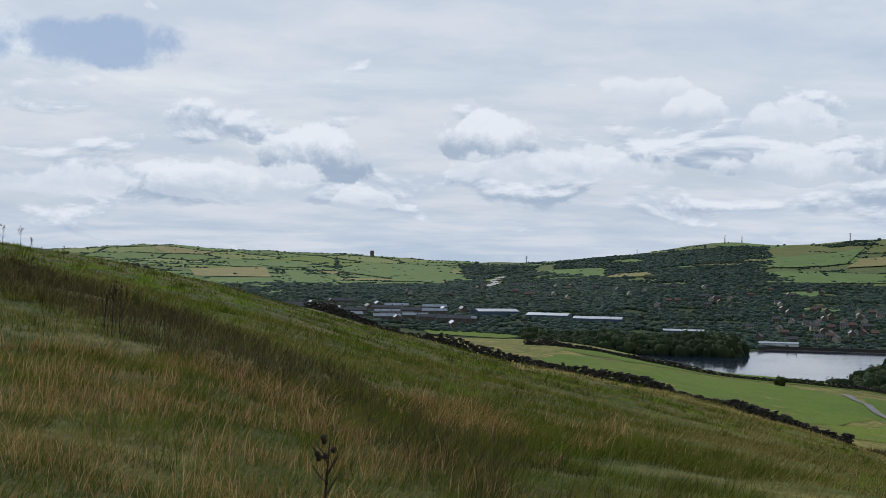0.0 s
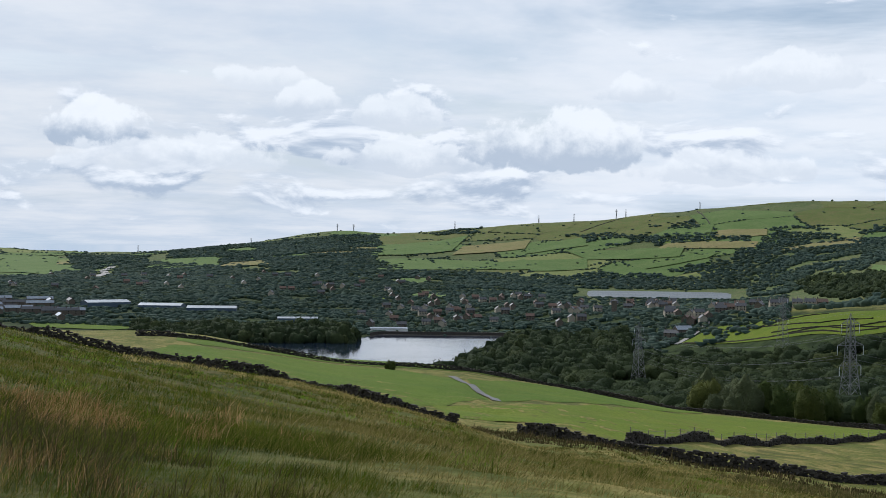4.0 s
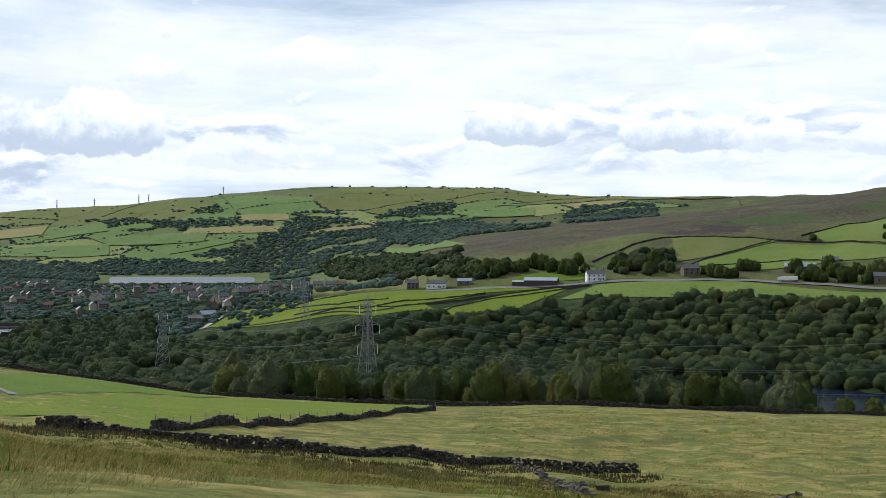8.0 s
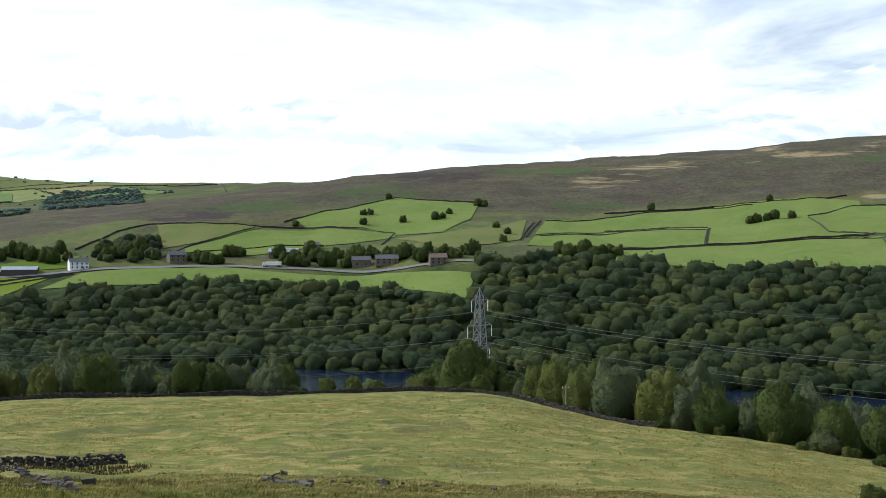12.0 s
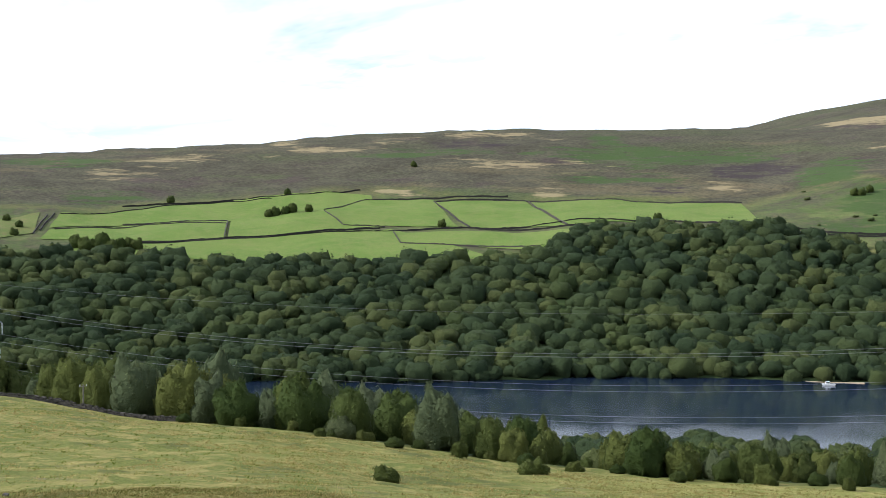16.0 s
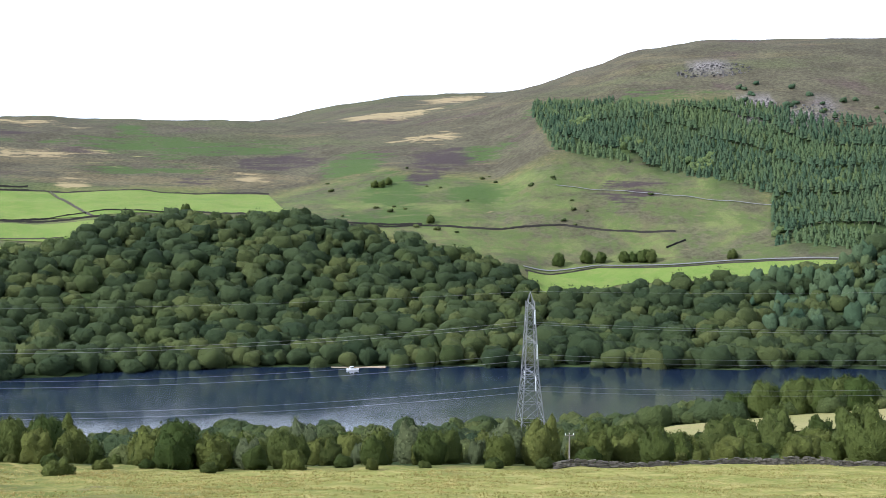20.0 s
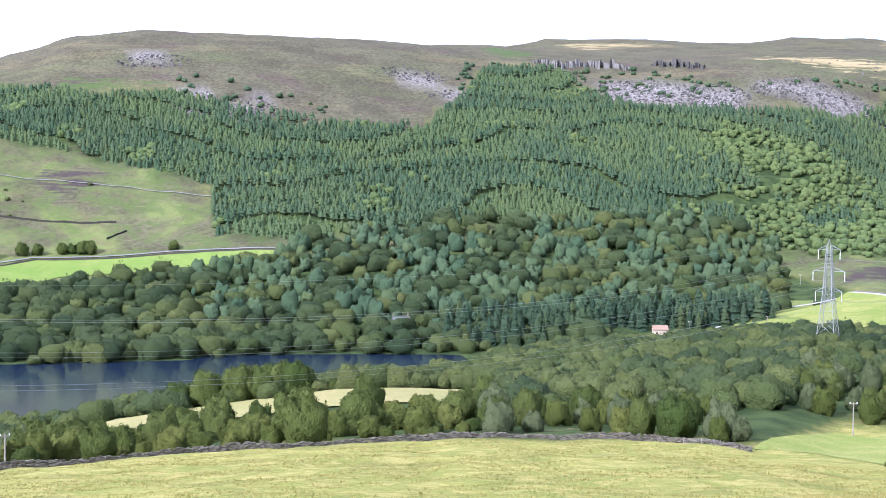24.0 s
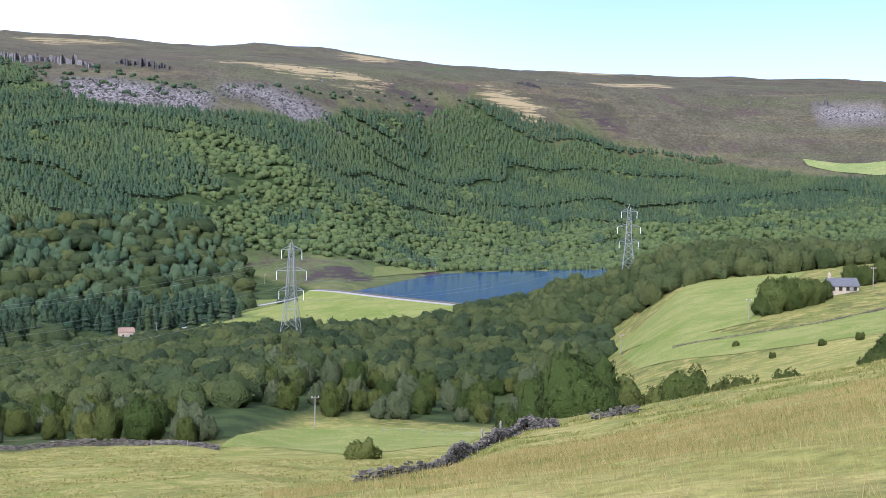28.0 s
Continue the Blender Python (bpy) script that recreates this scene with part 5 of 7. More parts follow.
wood("hillside_copses", fill(COPSES, 10.0, 10), 6.2, 6.6, TINY, HAZED, "dark copses on the far green hills", seed=10)
wood("spur_trees", fill(SPINNEYS, 10.5, 17), 5.4, 8.5, SMALL, OAK, "dark trees on the spur above the village", seed=18)
row_rng = np.random.default_rng(71)
hx, hy = [], []
for p, q in FAR_HEDGES:
    n = int((p - q).length / 6.5)
    if n > 1 and row_rng.uniform() < 0.86:
        t = (np.arange(n) + row_rng.uniform(-0.4, 0.4, n)) / n
        x, y = p.x + t * (q.x - p.x) + row_rng.normal(0, 2.5, n), p.y + t * (q.y - p.y) + row_rng.normal(0, 2.5, n)
        on = waves(x, y, 75.0) > -0.3
        for ring_ in FIELD_RINGS:
            on &= ~inside(ring_, x, y)
        hx.append(x[on])
        hy.append(y[on])
for pts in HEDGES:
    x, y = resample(pts, int(sum(math.hypot(b[1] - a[1], 3000 * radians(b[0] - a[0])) for a, b in zip(pts, pts[1:])) / 6))
    thin = waves(x, y, 55.0) > -0.25
    hx.append(x[thin] + row_rng.normal(0, 5, thin.sum()))
    hy.append(y[thin] + row_rng.normal(0, 9, thin.sum()))
wood("hedgerow_trees", (np.concatenate(hx), np.concatenate(hy)), 3.9, 4.6, TINY, HAZED, "hedgerow trees between the far fields", seed=19)
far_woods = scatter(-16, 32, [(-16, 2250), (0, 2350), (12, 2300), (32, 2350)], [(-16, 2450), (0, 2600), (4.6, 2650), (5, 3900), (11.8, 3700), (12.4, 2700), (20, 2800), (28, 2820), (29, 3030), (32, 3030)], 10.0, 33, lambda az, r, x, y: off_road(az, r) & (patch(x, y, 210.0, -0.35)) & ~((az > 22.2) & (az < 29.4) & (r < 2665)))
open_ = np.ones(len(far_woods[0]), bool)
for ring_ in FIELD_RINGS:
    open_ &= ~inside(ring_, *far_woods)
wood("far_woods", (far_woods[0][open_], far_woods[1][open_]), 6.2, 6.6, TINY, HAZED, "dark woods on the lower slopes of the far hills", seed=34)
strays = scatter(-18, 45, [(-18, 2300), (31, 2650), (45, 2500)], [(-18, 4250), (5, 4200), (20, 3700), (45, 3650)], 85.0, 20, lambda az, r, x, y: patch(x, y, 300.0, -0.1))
wood("far_trees", strays, 4.6, 6.0, TINY, HAZED, "single trees in the far fields", seed=20)
# slope below the near pasture, down to the water
SHORE_WOOD = [(28, 600), (40, 600), (47, 640), (60, 552), (80, 500), (100, 497), (108, 522), (116, 590), (123, 668), (128, 755), (133, 745), (136.5, 720), (139, 690), (143, 650), (146, 730), (148, 770), (150, 780), (151.5, 640), (152.6, 560)]
SHORE_LOW = line_pts(EDGE, 75, -40, 140) + [(140.5, 400), (146, 420), (150, 430), (152.6, 470)]
slope = scatter(28, 152.6, SHORE_LOW, SHORE_WOOD, 7.9, 11, lambda az, r, x, y: ((az < 47) | (az > 55)) & ~((az > 104) & (az < 125.5) & (r < 437)))
pick = waves(slope[0], slope[1], 60.0) + np.random.default_rng(4).uniform(-0.6, 0.6, len(slope[0]))
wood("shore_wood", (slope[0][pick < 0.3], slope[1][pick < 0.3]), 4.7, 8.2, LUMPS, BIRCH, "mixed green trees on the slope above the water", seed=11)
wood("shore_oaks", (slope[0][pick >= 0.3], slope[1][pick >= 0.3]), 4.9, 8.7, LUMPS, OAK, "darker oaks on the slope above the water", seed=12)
ridge = scatter(149.5, 170, [(149.5, 640), (151.5, 600), (154, 580), (160, 572), (170, 575)], [(149.5, 780), (154, 740), (170, 700)], 7.0, 12)
wood("ridge_wood", ridge, 4.8, 10.5, LUMPS, BIRCH, "yellow-green wood along the crest above the fields", seed=13)
tall = scatter(123, 136.8, line_pts(FAR_SHORE, 8), line_pts(FAR_SHORE, 85), 7.0, 14, lambda az, r, x, y: (r > 770) & ~((az > 129.5) & (r < 830)))
wood("pine_stand", tall, 4.3, 17.0, TALLFIRS, DARKPINE, "tall dark pines at the head of the reservoir", 3.0, seed=14)
village = scatter(26.5, 35, [(26.5, 1290), (30, 1230), (33, 1160), (35, 1130)], [(26.5, 1560), (35, 1480)], 15.0, 15, lambda az, r, x, y: patch(x, y, 120.0, -0.35))
wood("village_trees", village, 5.6, 8.0, TINY, HAZED, "dark trees among the village houses", seed=15)
lakefoot = scatter(20, 31, [(20, 1760), (31, 1700)], [(20, 2230), (31, 2240)], 17.0, 16)
wood("lakeside_scrub", lakefoot, 5.0, 3.6, TINY, HAZED, "low trees below the far reservoir", seed=16)

# ---- single trees ----


def tube(bm, pts, radii, sides=6):
    """A tapered tube through points."""
    rings = []
    for i, (p, r) in enumerate(zip(pts, radii)):
        d = Vector(pts[min(i + 1, len(pts) - 1)]) - Vector(pts[max(i - 1, 0)])
        q = d.to_track_quat("Z", "Y")
        rings.append([bm.verts.new(Vector(p) + q @ Vector((r * math.cos(6.2832 * s / sides), r * math.sin(6.2832 * s / sides), 0))) for s in range(sides)])
    for a, b in zip(rings, rings[1:]):
        for s in range(sides):
            bm.faces.new((a[s], a[(s + 1) % sides], b[(s + 1) % sides], b[s]))
    bm.faces.new(rings[0][::-1])
    bm.faces.new(rings[-1])


def tree(name, seed, wide, high, bole, mat, label, flat=0.9, n=760, category="tree"):
    """A tree of that crown radius and height, with its crown starting at bole metres."""
    rng = np.random.default_rng(seed)
    root = new(name)
    bm = bmesh.new()
    lean = rng.uniform(-0.03, 0.03, 2) * high
    r0 = 0.022 * high + 0.05
    top = (lean[0], lean[1], bole + 0.45 * (high - bole))
    tube(bm, [(0, 0, -0.5), (lean[0] * 0.4, lean[1] * 0.4, max(bole, 0.6) * 0.7), top], [r0 * 1.3, r0, r0 * 0.35])
    for k in range(5):
        a, z = 6.2832 * (k + rng.uniform(-0.3, 0.3)) / 5, max(bole, 0.5) * rng.uniform(0.7, 1.05)
        e = (wide * 0.6 * math.cos(a) + lean[0], wide * 0.6 * math.sin(a) + lean[1], z + (high - bole) * rng.uniform(0.25, 0.5))
        tube(bm, [(lean[0] * 0.4, lean[1] * 0.4, z * 0.8), (e[0] * 0.5, e[1] * 0.5, (z + e[2]) / 2), e], [r0 * 0.5, r0 * 0.3, r0 * 0.12], 5)
    part("trunk", bm, BARK, root)
    v, f, solid = leafy(seed, n, 0.065, flat, 32, 0.6, 16, 8, 0.06)
    v = v * (wide, wide, (high - bole) / 1.6) + (lean[0], lean[1], bole)
    crown = mesh_object("crown", v, f, mat, root, smooth=False, slots=(np.arange(len(f)) >= solid))
    isl = np.concatenate([np.zeros(len(v) - 3 * n), np.repeat(rng.uniform(-0.12, 0.12, n), 3)]) + 0.5
    crown.data.attributes.new("tone", "FLOAT", "POINT").data.foreach_set("value", isl[: len(v)].astype(np.float32))
    return tagged(root, label, category)


OAKS = [tree("oak", 40 + k, 4.3, 8.2, -1.0, NEAROAK, "dark green oak at the foot of the pasture") for k in range(3)]
ALDERS = [tree("birch", 50 + k, 3.5, 8.4, -1.0, NEARBIRCH, "mid-green birch at the foot of the pasture", 1.25) for k in range(3)]
WILLOWS = [tree("willow", 60 + k, 3.9, 8.8, -1.0, WILLOW, "pale grey-green willow in the tree belt", 1.2) for k in range(2)]
THORNS = [tree("hawthorn", 70 + k, 2.6, 4.0, -0.9, NEARBIRCH, "rounded green hawthorn bush on the grass", 0.95, 760, "bush") for k in range(3)]
LOWBIRCH = [tree("birch", 80 + k, 3.6, 6.0, -0.8, NEARBIRCH, "low bushy birch below the pasture", 1.0) for k in range(2)]
LOWOAK = [tree("oak", 84, 4.2, 5.8, -0.8, NEAROAK, "low dark oak below the pasture", 0.9)]
used = set()


def set_tree(kind, az, r, size=1.0, tall=1.0, group="", label=""):
    x, y = polar(az, r)
    rng = np.random.default_rng(int(az * 1000 + r * 7) % 100000)
    proto = kind[int(rng.integers(0, len(kind)))]
    m = Matrix.LocRotScale((x, y, float(land(np.array(x), np.array(y)))), Euler((0, 0, rng.uniform(0, 6.28))), (size, size, size * tall))
    if proto.name in used:
        ob = copy_thing(proto, m)
    else:
        used.add(proto.name)
        ob = proto
        ob.matrix_basis = m
    return tagged(ob, label, group=group)


def belt(az0, az1, lo, hi, gap, seed, mixrow, group, big=1.0):
    rng = np.random.default_rng(seed)
    x, y = scatter(az0, az1, lo, hi, gap, seed)
    for px, py in zip(x, y):
        kind = mixrow[int(rng.integers(0, len(mixrow)))]
        set_tree(kind, math.degrees(math.atan2(px, py)), math.hypot(px, py), big * rng.uniform(0.75, 1.15), rng.uniform(0.85, 1.15), group)


belt(27.5, 38, line_pts(EDGE, 16), line_pts(EDGE, 74), 12.5, 21, (OAKS, WILLOWS, ALDERS, OAKS), "trees below the green field", 1.2)
belt(38, 52, line_pts(EDGE, 14), line_pts(EDGE, 74), 11.5, 31, (WILLOWS, ALDERS, WILLOWS, OAKS), "trees below the green field", 1.12)
belt(52, 61, line_pts(EDGE, 14), line_pts(EDGE, 40), 9.0, 28, (THORNS, LOWBIRCH, LOWOAK), "low bushes behind the pasture wall", 0.8)
belt(57.5, 62, line_pts(EDGE, 45), line_pts(EDGE, 120), 10.5, 32, (OAKS, ALDERS), "trees below the rough pasture", 1.35)
belt(62, 75, line_pts(EDGE, 14), line_pts(EDGE, 84), 11.0, 22, (ALDERS, OAKS, ALDERS, WILLOWS), "trees below the rough pasture", 1.42)
belt(75, 81, line_pts(EDGE, 14), line_pts(EDGE, 80), 10.5, 33, (ALDERS, OAKS, ALDERS, WILLOWS), "trees below the rough pasture", 1.15)
belt(68, 104, line_pts(EDGE, -3), line_pts(EDGE, 14), 10.5, 29, (THORNS, LOWBIRCH, THORNS, LOWOAK), "bushes along the foot of the pasture", 0.8)
belt(81, 90, line_pts(EDGE, 12), line_pts(EDGE, 76), 10.5, 27, (ALDERS, OAKS, ALDERS, THORNS), "trees below the rough pasture", 0.96)
belt(90, 106, line_pts(EDGE, 12), line_pts(EDGE, 78), 10.5, 23, (ALDERS, WILLOWS, OAKS, ALDERS), "trees below the rough pasture", 0.86)
belt(104.5, 125, line_pts(EDGE, 10), [(104, 345), (125, 372)], 9.4, 26, (THORNS, LOWBIRCH, OAKS, LOWBIRCH, LOWOAK), "low trees below the pale field", 1.1)
for az, r, s in ((110.9, 444, 1.0), (111.5, 442, 1.25), (112.2, 444, 1.1), (112.8, 441, 1.35), (113.4, 443, 1.45), (114.0, 441, 1.4), (114.6, 443, 1.5), (115.2, 441, 1.5), (115.8, 442, 1.35), (116.4, 441, 1.3), (116.9, 443, 1.0), (118.2, 440, 0.5)):
    set_tree(OAKS, az, r, s, 0.95, "oaks behind the pale field")
belt(125, 136, line_pts(EDGE, 10), line_pts(EDGE, 66), 10.4, 24, (OAKS, ALDERS, WILLOWS, OAKS), "trees below the rough pasture", 0.86)
belt(137, 152, [(137, 330), (140, 330), (146, 325), (152, 330)], [(137, 400), (146, 420), (152, 455)], 10.8, 25, (OAKS, ALDERS, OAKS, ALDERS, WILLOWS), "trees round the small green field", 0.84)
for az, r, s in ((142.1, 223, 1.45), (76.6, 171, 0.85), (82.9, 216, 1.2), (54.7, 333, 0.9), (14.3, 326, 1.0)):
    set_tree(THORNS, az, r, s, 1.0, "lone bushes on the pasture")
# small trees in the side valley and round the farm
for az, r, s in ((151.6, 180, 1.6), (150.3, 184, 1.3), (148.8, 192, 1.1), (152.8, 183, 1.45), (153.5, 190, 1.1), (154.3, 184, 0.95), (155.2, 180, 1.1), (156.0, 178, 1.25), (156.4, 182, 0.9), (158.0, 180, 0.95), (158.5, 182, 0.9), (160.2, 180, 0.9), (163.6, 186, 0.62), (164.3, 190, 0.66)):
    set_tree(OAKS if az < 152 or az > 163 else ALDERS, az, r, s, 1.0, "trees in the side valley")
for az, r, s in ((159.1, 430, 1.0), (159.6, 432, 1.25), (160.1, 434, 1.2), (160.6, 436, 1.25), (161.1, 438, 1.1), (161.5, 446, 0.7), (163.2, 470, 0.9), (163.9, 475, 0.9), (162.6, 480, 0.8), (164.4, 470, 0.9)):
    set_tree(OAKS, az, r, s, 0.9, "trees round the bungalow")
for az, r, s in ((158.0, 372, 0.35), (159.5, 330, 0.4), (161.5, 335, 0.45), (163.0, 330, 0.5)):
    set_tree(THORNS, az, r, s * 1.6, 1.0, "bushes on the hill pasture")
# lone trees on the terraces and along the road
for az, r in ((71.6, 1176), (71.9, 1178), (72.3, 1177), (72.6, 1179), (73.3, 1178), (88.2, 1101), (79.0, 1103), (77.8, 1435), (96.2, 1190), (96.5, 1188), (96.8, 1197), (98.6, 1064), (67.5, 1267), (72.4, 1278), (104.1, 990), (105.3, 995), (105.9, 995), (106.9, 995), (107.3, 995), (107.7, 993), (108.0, 992), (111.4, 985)):
    set_tree(OAKS, az, r, 1.0 if az < 100 else 1.1, 0.9, "lone trees on the terrace fields")
for az, r in ((55.5, 1242), (55.2, 1236), (56.9, 1201), (58.3, 1200), (58.6, 1205), (58.9, 1233), (55.2, 1196), (52.3, 1205), (56.3, 1342), (60.4, 1294), (60.1, 1296), (60.9, 1150), (61.4, 1120), (61.2, 1085)):
    set_tree(OAKS, az, r, 0.95, 0.85, "lone trees on the terrace fields")
rng_row = np.random.default_rng(77)
for az in np.concatenate([np.arange(44.2, 46.6, 0.22), np.arange(47.9, 50.2, 0.3), np.arange(51.6, 60.2, 0.22), np.arange(62.6, 66.2, 0.35), np.arange(37.5, 43.0, 0.3)]):
    r = np.interp(az, [37, 43, 47, 55, 60, 66], [1150, 1125, 1105, 1072, 1015, 1010]) + rng_row.uniform(-14, 22)
    set_tree(OAKS, float(az), float(r), rng_row.uniform(0.9, 1.5), 0.95, "trees round the hillside farms")

# ---- dry stone walls ----


def stone_shape(seed):
    rng = np.random.default_rng(seed)
    v = np.array([(x, y, z) for z in (-0.5, 0.5) for x, y in ((-0.5, -0.5), (0.5, -0.5), (0.5, 0.5), (-0.5, 0.5))])
    return v * rng.uniform(0.75, 1.1, (8, 1)) + rng.uniform(-0.17, 0.17, v.shape)


STONES = [stone_shape(s) for s in range(14)]
STONE_FACES = np.array([(3, 2, 1, 0), (4, 5, 6, 7), (0, 1, 5, 4), (1, 2, 6, 5), (2, 3, 7, 6), (3, 0, 4, 7)])


def along(pts, gap):
    x, y = polar(np.array([p[0] for p in pts]), np.array([p[1] for p in pts]))
    s = np.concatenate([[0], np.cumsum(np.hypot(np.diff(x), np.diff(y)))])
    t = np.arange(0, s[-1], gap)
    px, py = np.interp(t, s, x), np.interp(t, s, y)
    dx, dy = np.gradient(px), np.gradient(py)
    n = np.hypot(dx, dy) + 1e-9
    return px, py, dx / n, dy / n


def stones_at(x, y, z, dx, dy, size, seed):
    """Stone corners for many stones: places, directions and sizes (n, 3)."""
    rng = np.random.default_rng(seed)
    base = np.array(STONES)[rng.integers(0, len(STONES), len(x))] * size[:, None, :]
    tip = rng.normal(0, 0.16, (len(x), 1))
    bx, by, bz = base[..., 0], base[..., 1], base[..., 2] + base[..., 0] * tip
    return np.stack([x[:, None] + bx * dx[:, None] - by * dy[:, None], y[:, None] + bx * dy[:, None] + by * dx[:, None], z[:, None] + bz], -1)


WALL_WORDS = {"near": "dark dry stone wall across the rough pasture", "loose": "crumbling dry stone wall of loose gritstone", "tumbled": "tumbled remains of a stone wall in the grass", "far": "dark dry stone wall between hill fields", "hill": "field wall on the distant hill", "edge": "dry stone wall along the foot of the pasture"}


def stone_wall(kind, high, pts, mat=None, seed=5):
    rng = np.random.default_rng(seed + int(pts[0][1]))
    mat = mat or (PALESTONE if kind in ("loose", "tumbled") else DRYSTONE)
    if kind in ("far", "hill"):
        px, py, dx, dy = along(pts, 3.0 if kind == "far" else 9.0)
        z, n = land(px, py), len(px)
        k = 0.45 if kind == "far" else 1.2
        top = high * rng.uniform(0.75, 1.15, n)
        V = []
        for side, h in ((-k, 0), (-k * 0.6, 1), (k * 0.6, 1), (k, 0)):
            w2 = side * rng.uniform(0.85, 1.15, n)
            V.append(np.stack([px - dy * w2, py + dx * w2, z + (top if h else -0.5)], -1))
        ob = mesh_object("field_wall", np.stack(V, 1).reshape(-1, 3), grid_faces(n, 4), mat, smooth=False)
        return tagged(ob, WALL_WORDS[kind], "wall")
    step, grain = {"edge": (0.7, 1.0), "loose": (0.21, 0.47), "tumbled": (0.26, 0.6)}.get(kind, (0.4, 1.0))
    lay = 0.2 * grain
    px, py, dx, dy = along(pts, step)
    ground = land(px, py)
    n = len(px)
    out = []
    courses = max(2, int(round(high / lay)))
    swell = 0.8 + 0.25 * np.sin(np.arange(n) * 0.11 + 1) + rng.uniform(-0.1, 0.1, n)
    for c in range(courses + 1):
        ok = rng.uniform(0, 1, n) < (1.0 if c < courses * 0.6 else 0.85 if kind in ("near", "edge") else 0.5)
        ok &= c * lay <= high * swell
        if kind == "tumbled":
            ok &= rng.uniform(0, 1, n) < 0.55
        m = int(ok.sum())
        off = rng.uniform(-0.09, 0.09, m) + (rng.uniform(-0.5, 0.5, m) if kind in ("loose", "tumbled") and c < 2 else 0)
        size = np.stack([rng.uniform(0.40, 0.72, m) * max(step, 0.4) / 0.5, rng.uniform(0.36, 0.56, m), rng.uniform(0.18, 0.28, m)], -1) * grain
        sh = rng.uniform(-0.2, 0.2, m)
        out.append(stones_at(px[ok] - dy[ok] * off + dx[ok] * sh, py[ok] + dx[ok] * off + dy[ok] * sh, ground[ok] + c * lay + lay / 2, dx[ok], dy[ok], size, seed + c))
    V = np.concatenate(out)
    root = tagged(new("drystone_wall"), WALL_WORDS[kind], "wall")
    if kind == "loose":
        pickable = rng.permutation(len(V))[:280]
        for i in pickable:
            mid = V[i].mean(0)
            st = mesh_object("stone", V[i] - mid, STONE_FACES, mat, root, smooth=False)
            st.location = mid
        V = np.delete(V, pickable, 0)
    if len(V):
        F = (STONE_FACES[None] + (np.arange(len(V)) * 8)[:, None, None]).reshape(-1, 4)
        tagged(mesh_object("stones", V.reshape(-1, 3), F, mat, root, smooth=False), kind="stuff")
    return root


stone_wall("near", 2.0, [(-5.8, 196), (-2, 190), (2, 184), (6, 180), (12, 166), (15, 157), (17.2, 151)])
stone_wall("near", 1.4, [(-13.4, 120), (-12.5, 121)])
stone_wall("edge", 1.3, [(3.6, 325), (5.2, 332), (10.7, 352), (16.9, 352), (19.8, 392), (23.5, 386), (27.6, 363), (36, 343)])
stone_wall("edge", 1.2, [(a, float(line_at(EDGE, np.array([a]))[0][0]) + 5) for a in range(36, 69, 2)])
stone_wall("edge", 1.2, [(a, float(line_at(EDGE, np.array([a]))[0][0]) + 5) for a in range(104, 137, 2)], PALESTONE)
stone_wall("near", 1.2, [(19.89, 147), (24.02, 139), (29.21, 133), (36.23, 144), (39.63, 154), (45.18, 158)])
stone_wall("near", 1.1, [(24.49, 151), (28.02, 181), (31.37, 225), (34.27, 271), (36.46, 306)])
stone_wall("loose", 0.95, [(141.91, 60), (144.58, 63), (146.04, 71), (147.61, 80), (149.19, 96), (150.52, 90)])
stone_wall("loose", 0.55, [(152.08, 90), (152.8, 90), (154, 89)])
stone_wall("tumbled", 0.8, [(155.37, 398), (157.24, 393), (159.78, 390), (161.59, 389), (163.97, 399)])
stone_wall("tumbled", 0.6, [(39.21, 166), (40.36, 146), (41.52, 121), (42.93, 72)])
stone_wall("tumbled", 0.5, [(51.1, 107), (53.05, 97)])
stone_wall("far", 1.5, [(65.52, 1258), (68.86, 1261), (72.78, 1275), (75.61, 1295)])
stone_wall("far", 1.5, [(65.52, 1164), (69.88, 1160), (69.72, 1078)])
stone_wall("far", 1.5, [(65.51, 1048), (69.77, 1072), (73.01, 1086), (76.44, 1110)])
stone_wall("far", 1.5, [(70.11, 1074), (76.56, 1095), (80.17, 1092), (86.24, 1060)])
stone_wall("far", 1.5, [(73.95, 1172), (74.78, 1116), (76.56, 1114)])
stone_wall("far", 1.5, [(73.95, 1180), (75.61, 1249), (78.61, 1254), (81.87, 1270)])
stone_wall("far", 1.5, [(78.73, 1235), (81.87, 1253), (91.78, 1249)])
stone_wall("far", 1.5, [(78.65, 1235), (80.22, 1092)])
stone_wall("far", 1.5, [(82.72, 1251), (84.42, 1072)])
stone_wall("far", 1.5, [(76.92, 1090), (77.23, 1035), (80.9, 1015), (83.33, 997)])
stone_wall("far", 1.5, [(80.42, 1091), (88.18, 1105), (92.74, 1060), (95.33, 1056), (98.33, 1058)])
stone_wall("far", 1.5, [(46.51, 1102), (47.95, 1146), (50.61, 1201)])
stone_wall("far", 1.5, [(43.18, 1154), (44.84, 1204), (46.27, 1231), (48.92, 1210), (50.61, 1205), (52.8, 1195)])
stone_wall("far", 1.5, [(51.83, 1218), (54.5, 1275), (56.56, 1348), (60.18, 1314)])
stone_wall("far", 1.5, [(52.68, 1195), (55.23, 1182), (56.56, 1163), (55.96, 1122)])
stone_wall("far", 1.5, [(46.99, 1116), (49.89, 1132), (51.34, 1137), (53.53, 1127)])
stone_wall("far", 1.5, [(62.21, 1108), (62.8, 1195)])
stone_wall("far", 1.5, [(61.93, 1094), (62.52, 1185)])
stone_wall("far", 1.5, [(63.04, 1192), (67.57, 1250), (71.78, 1258)])
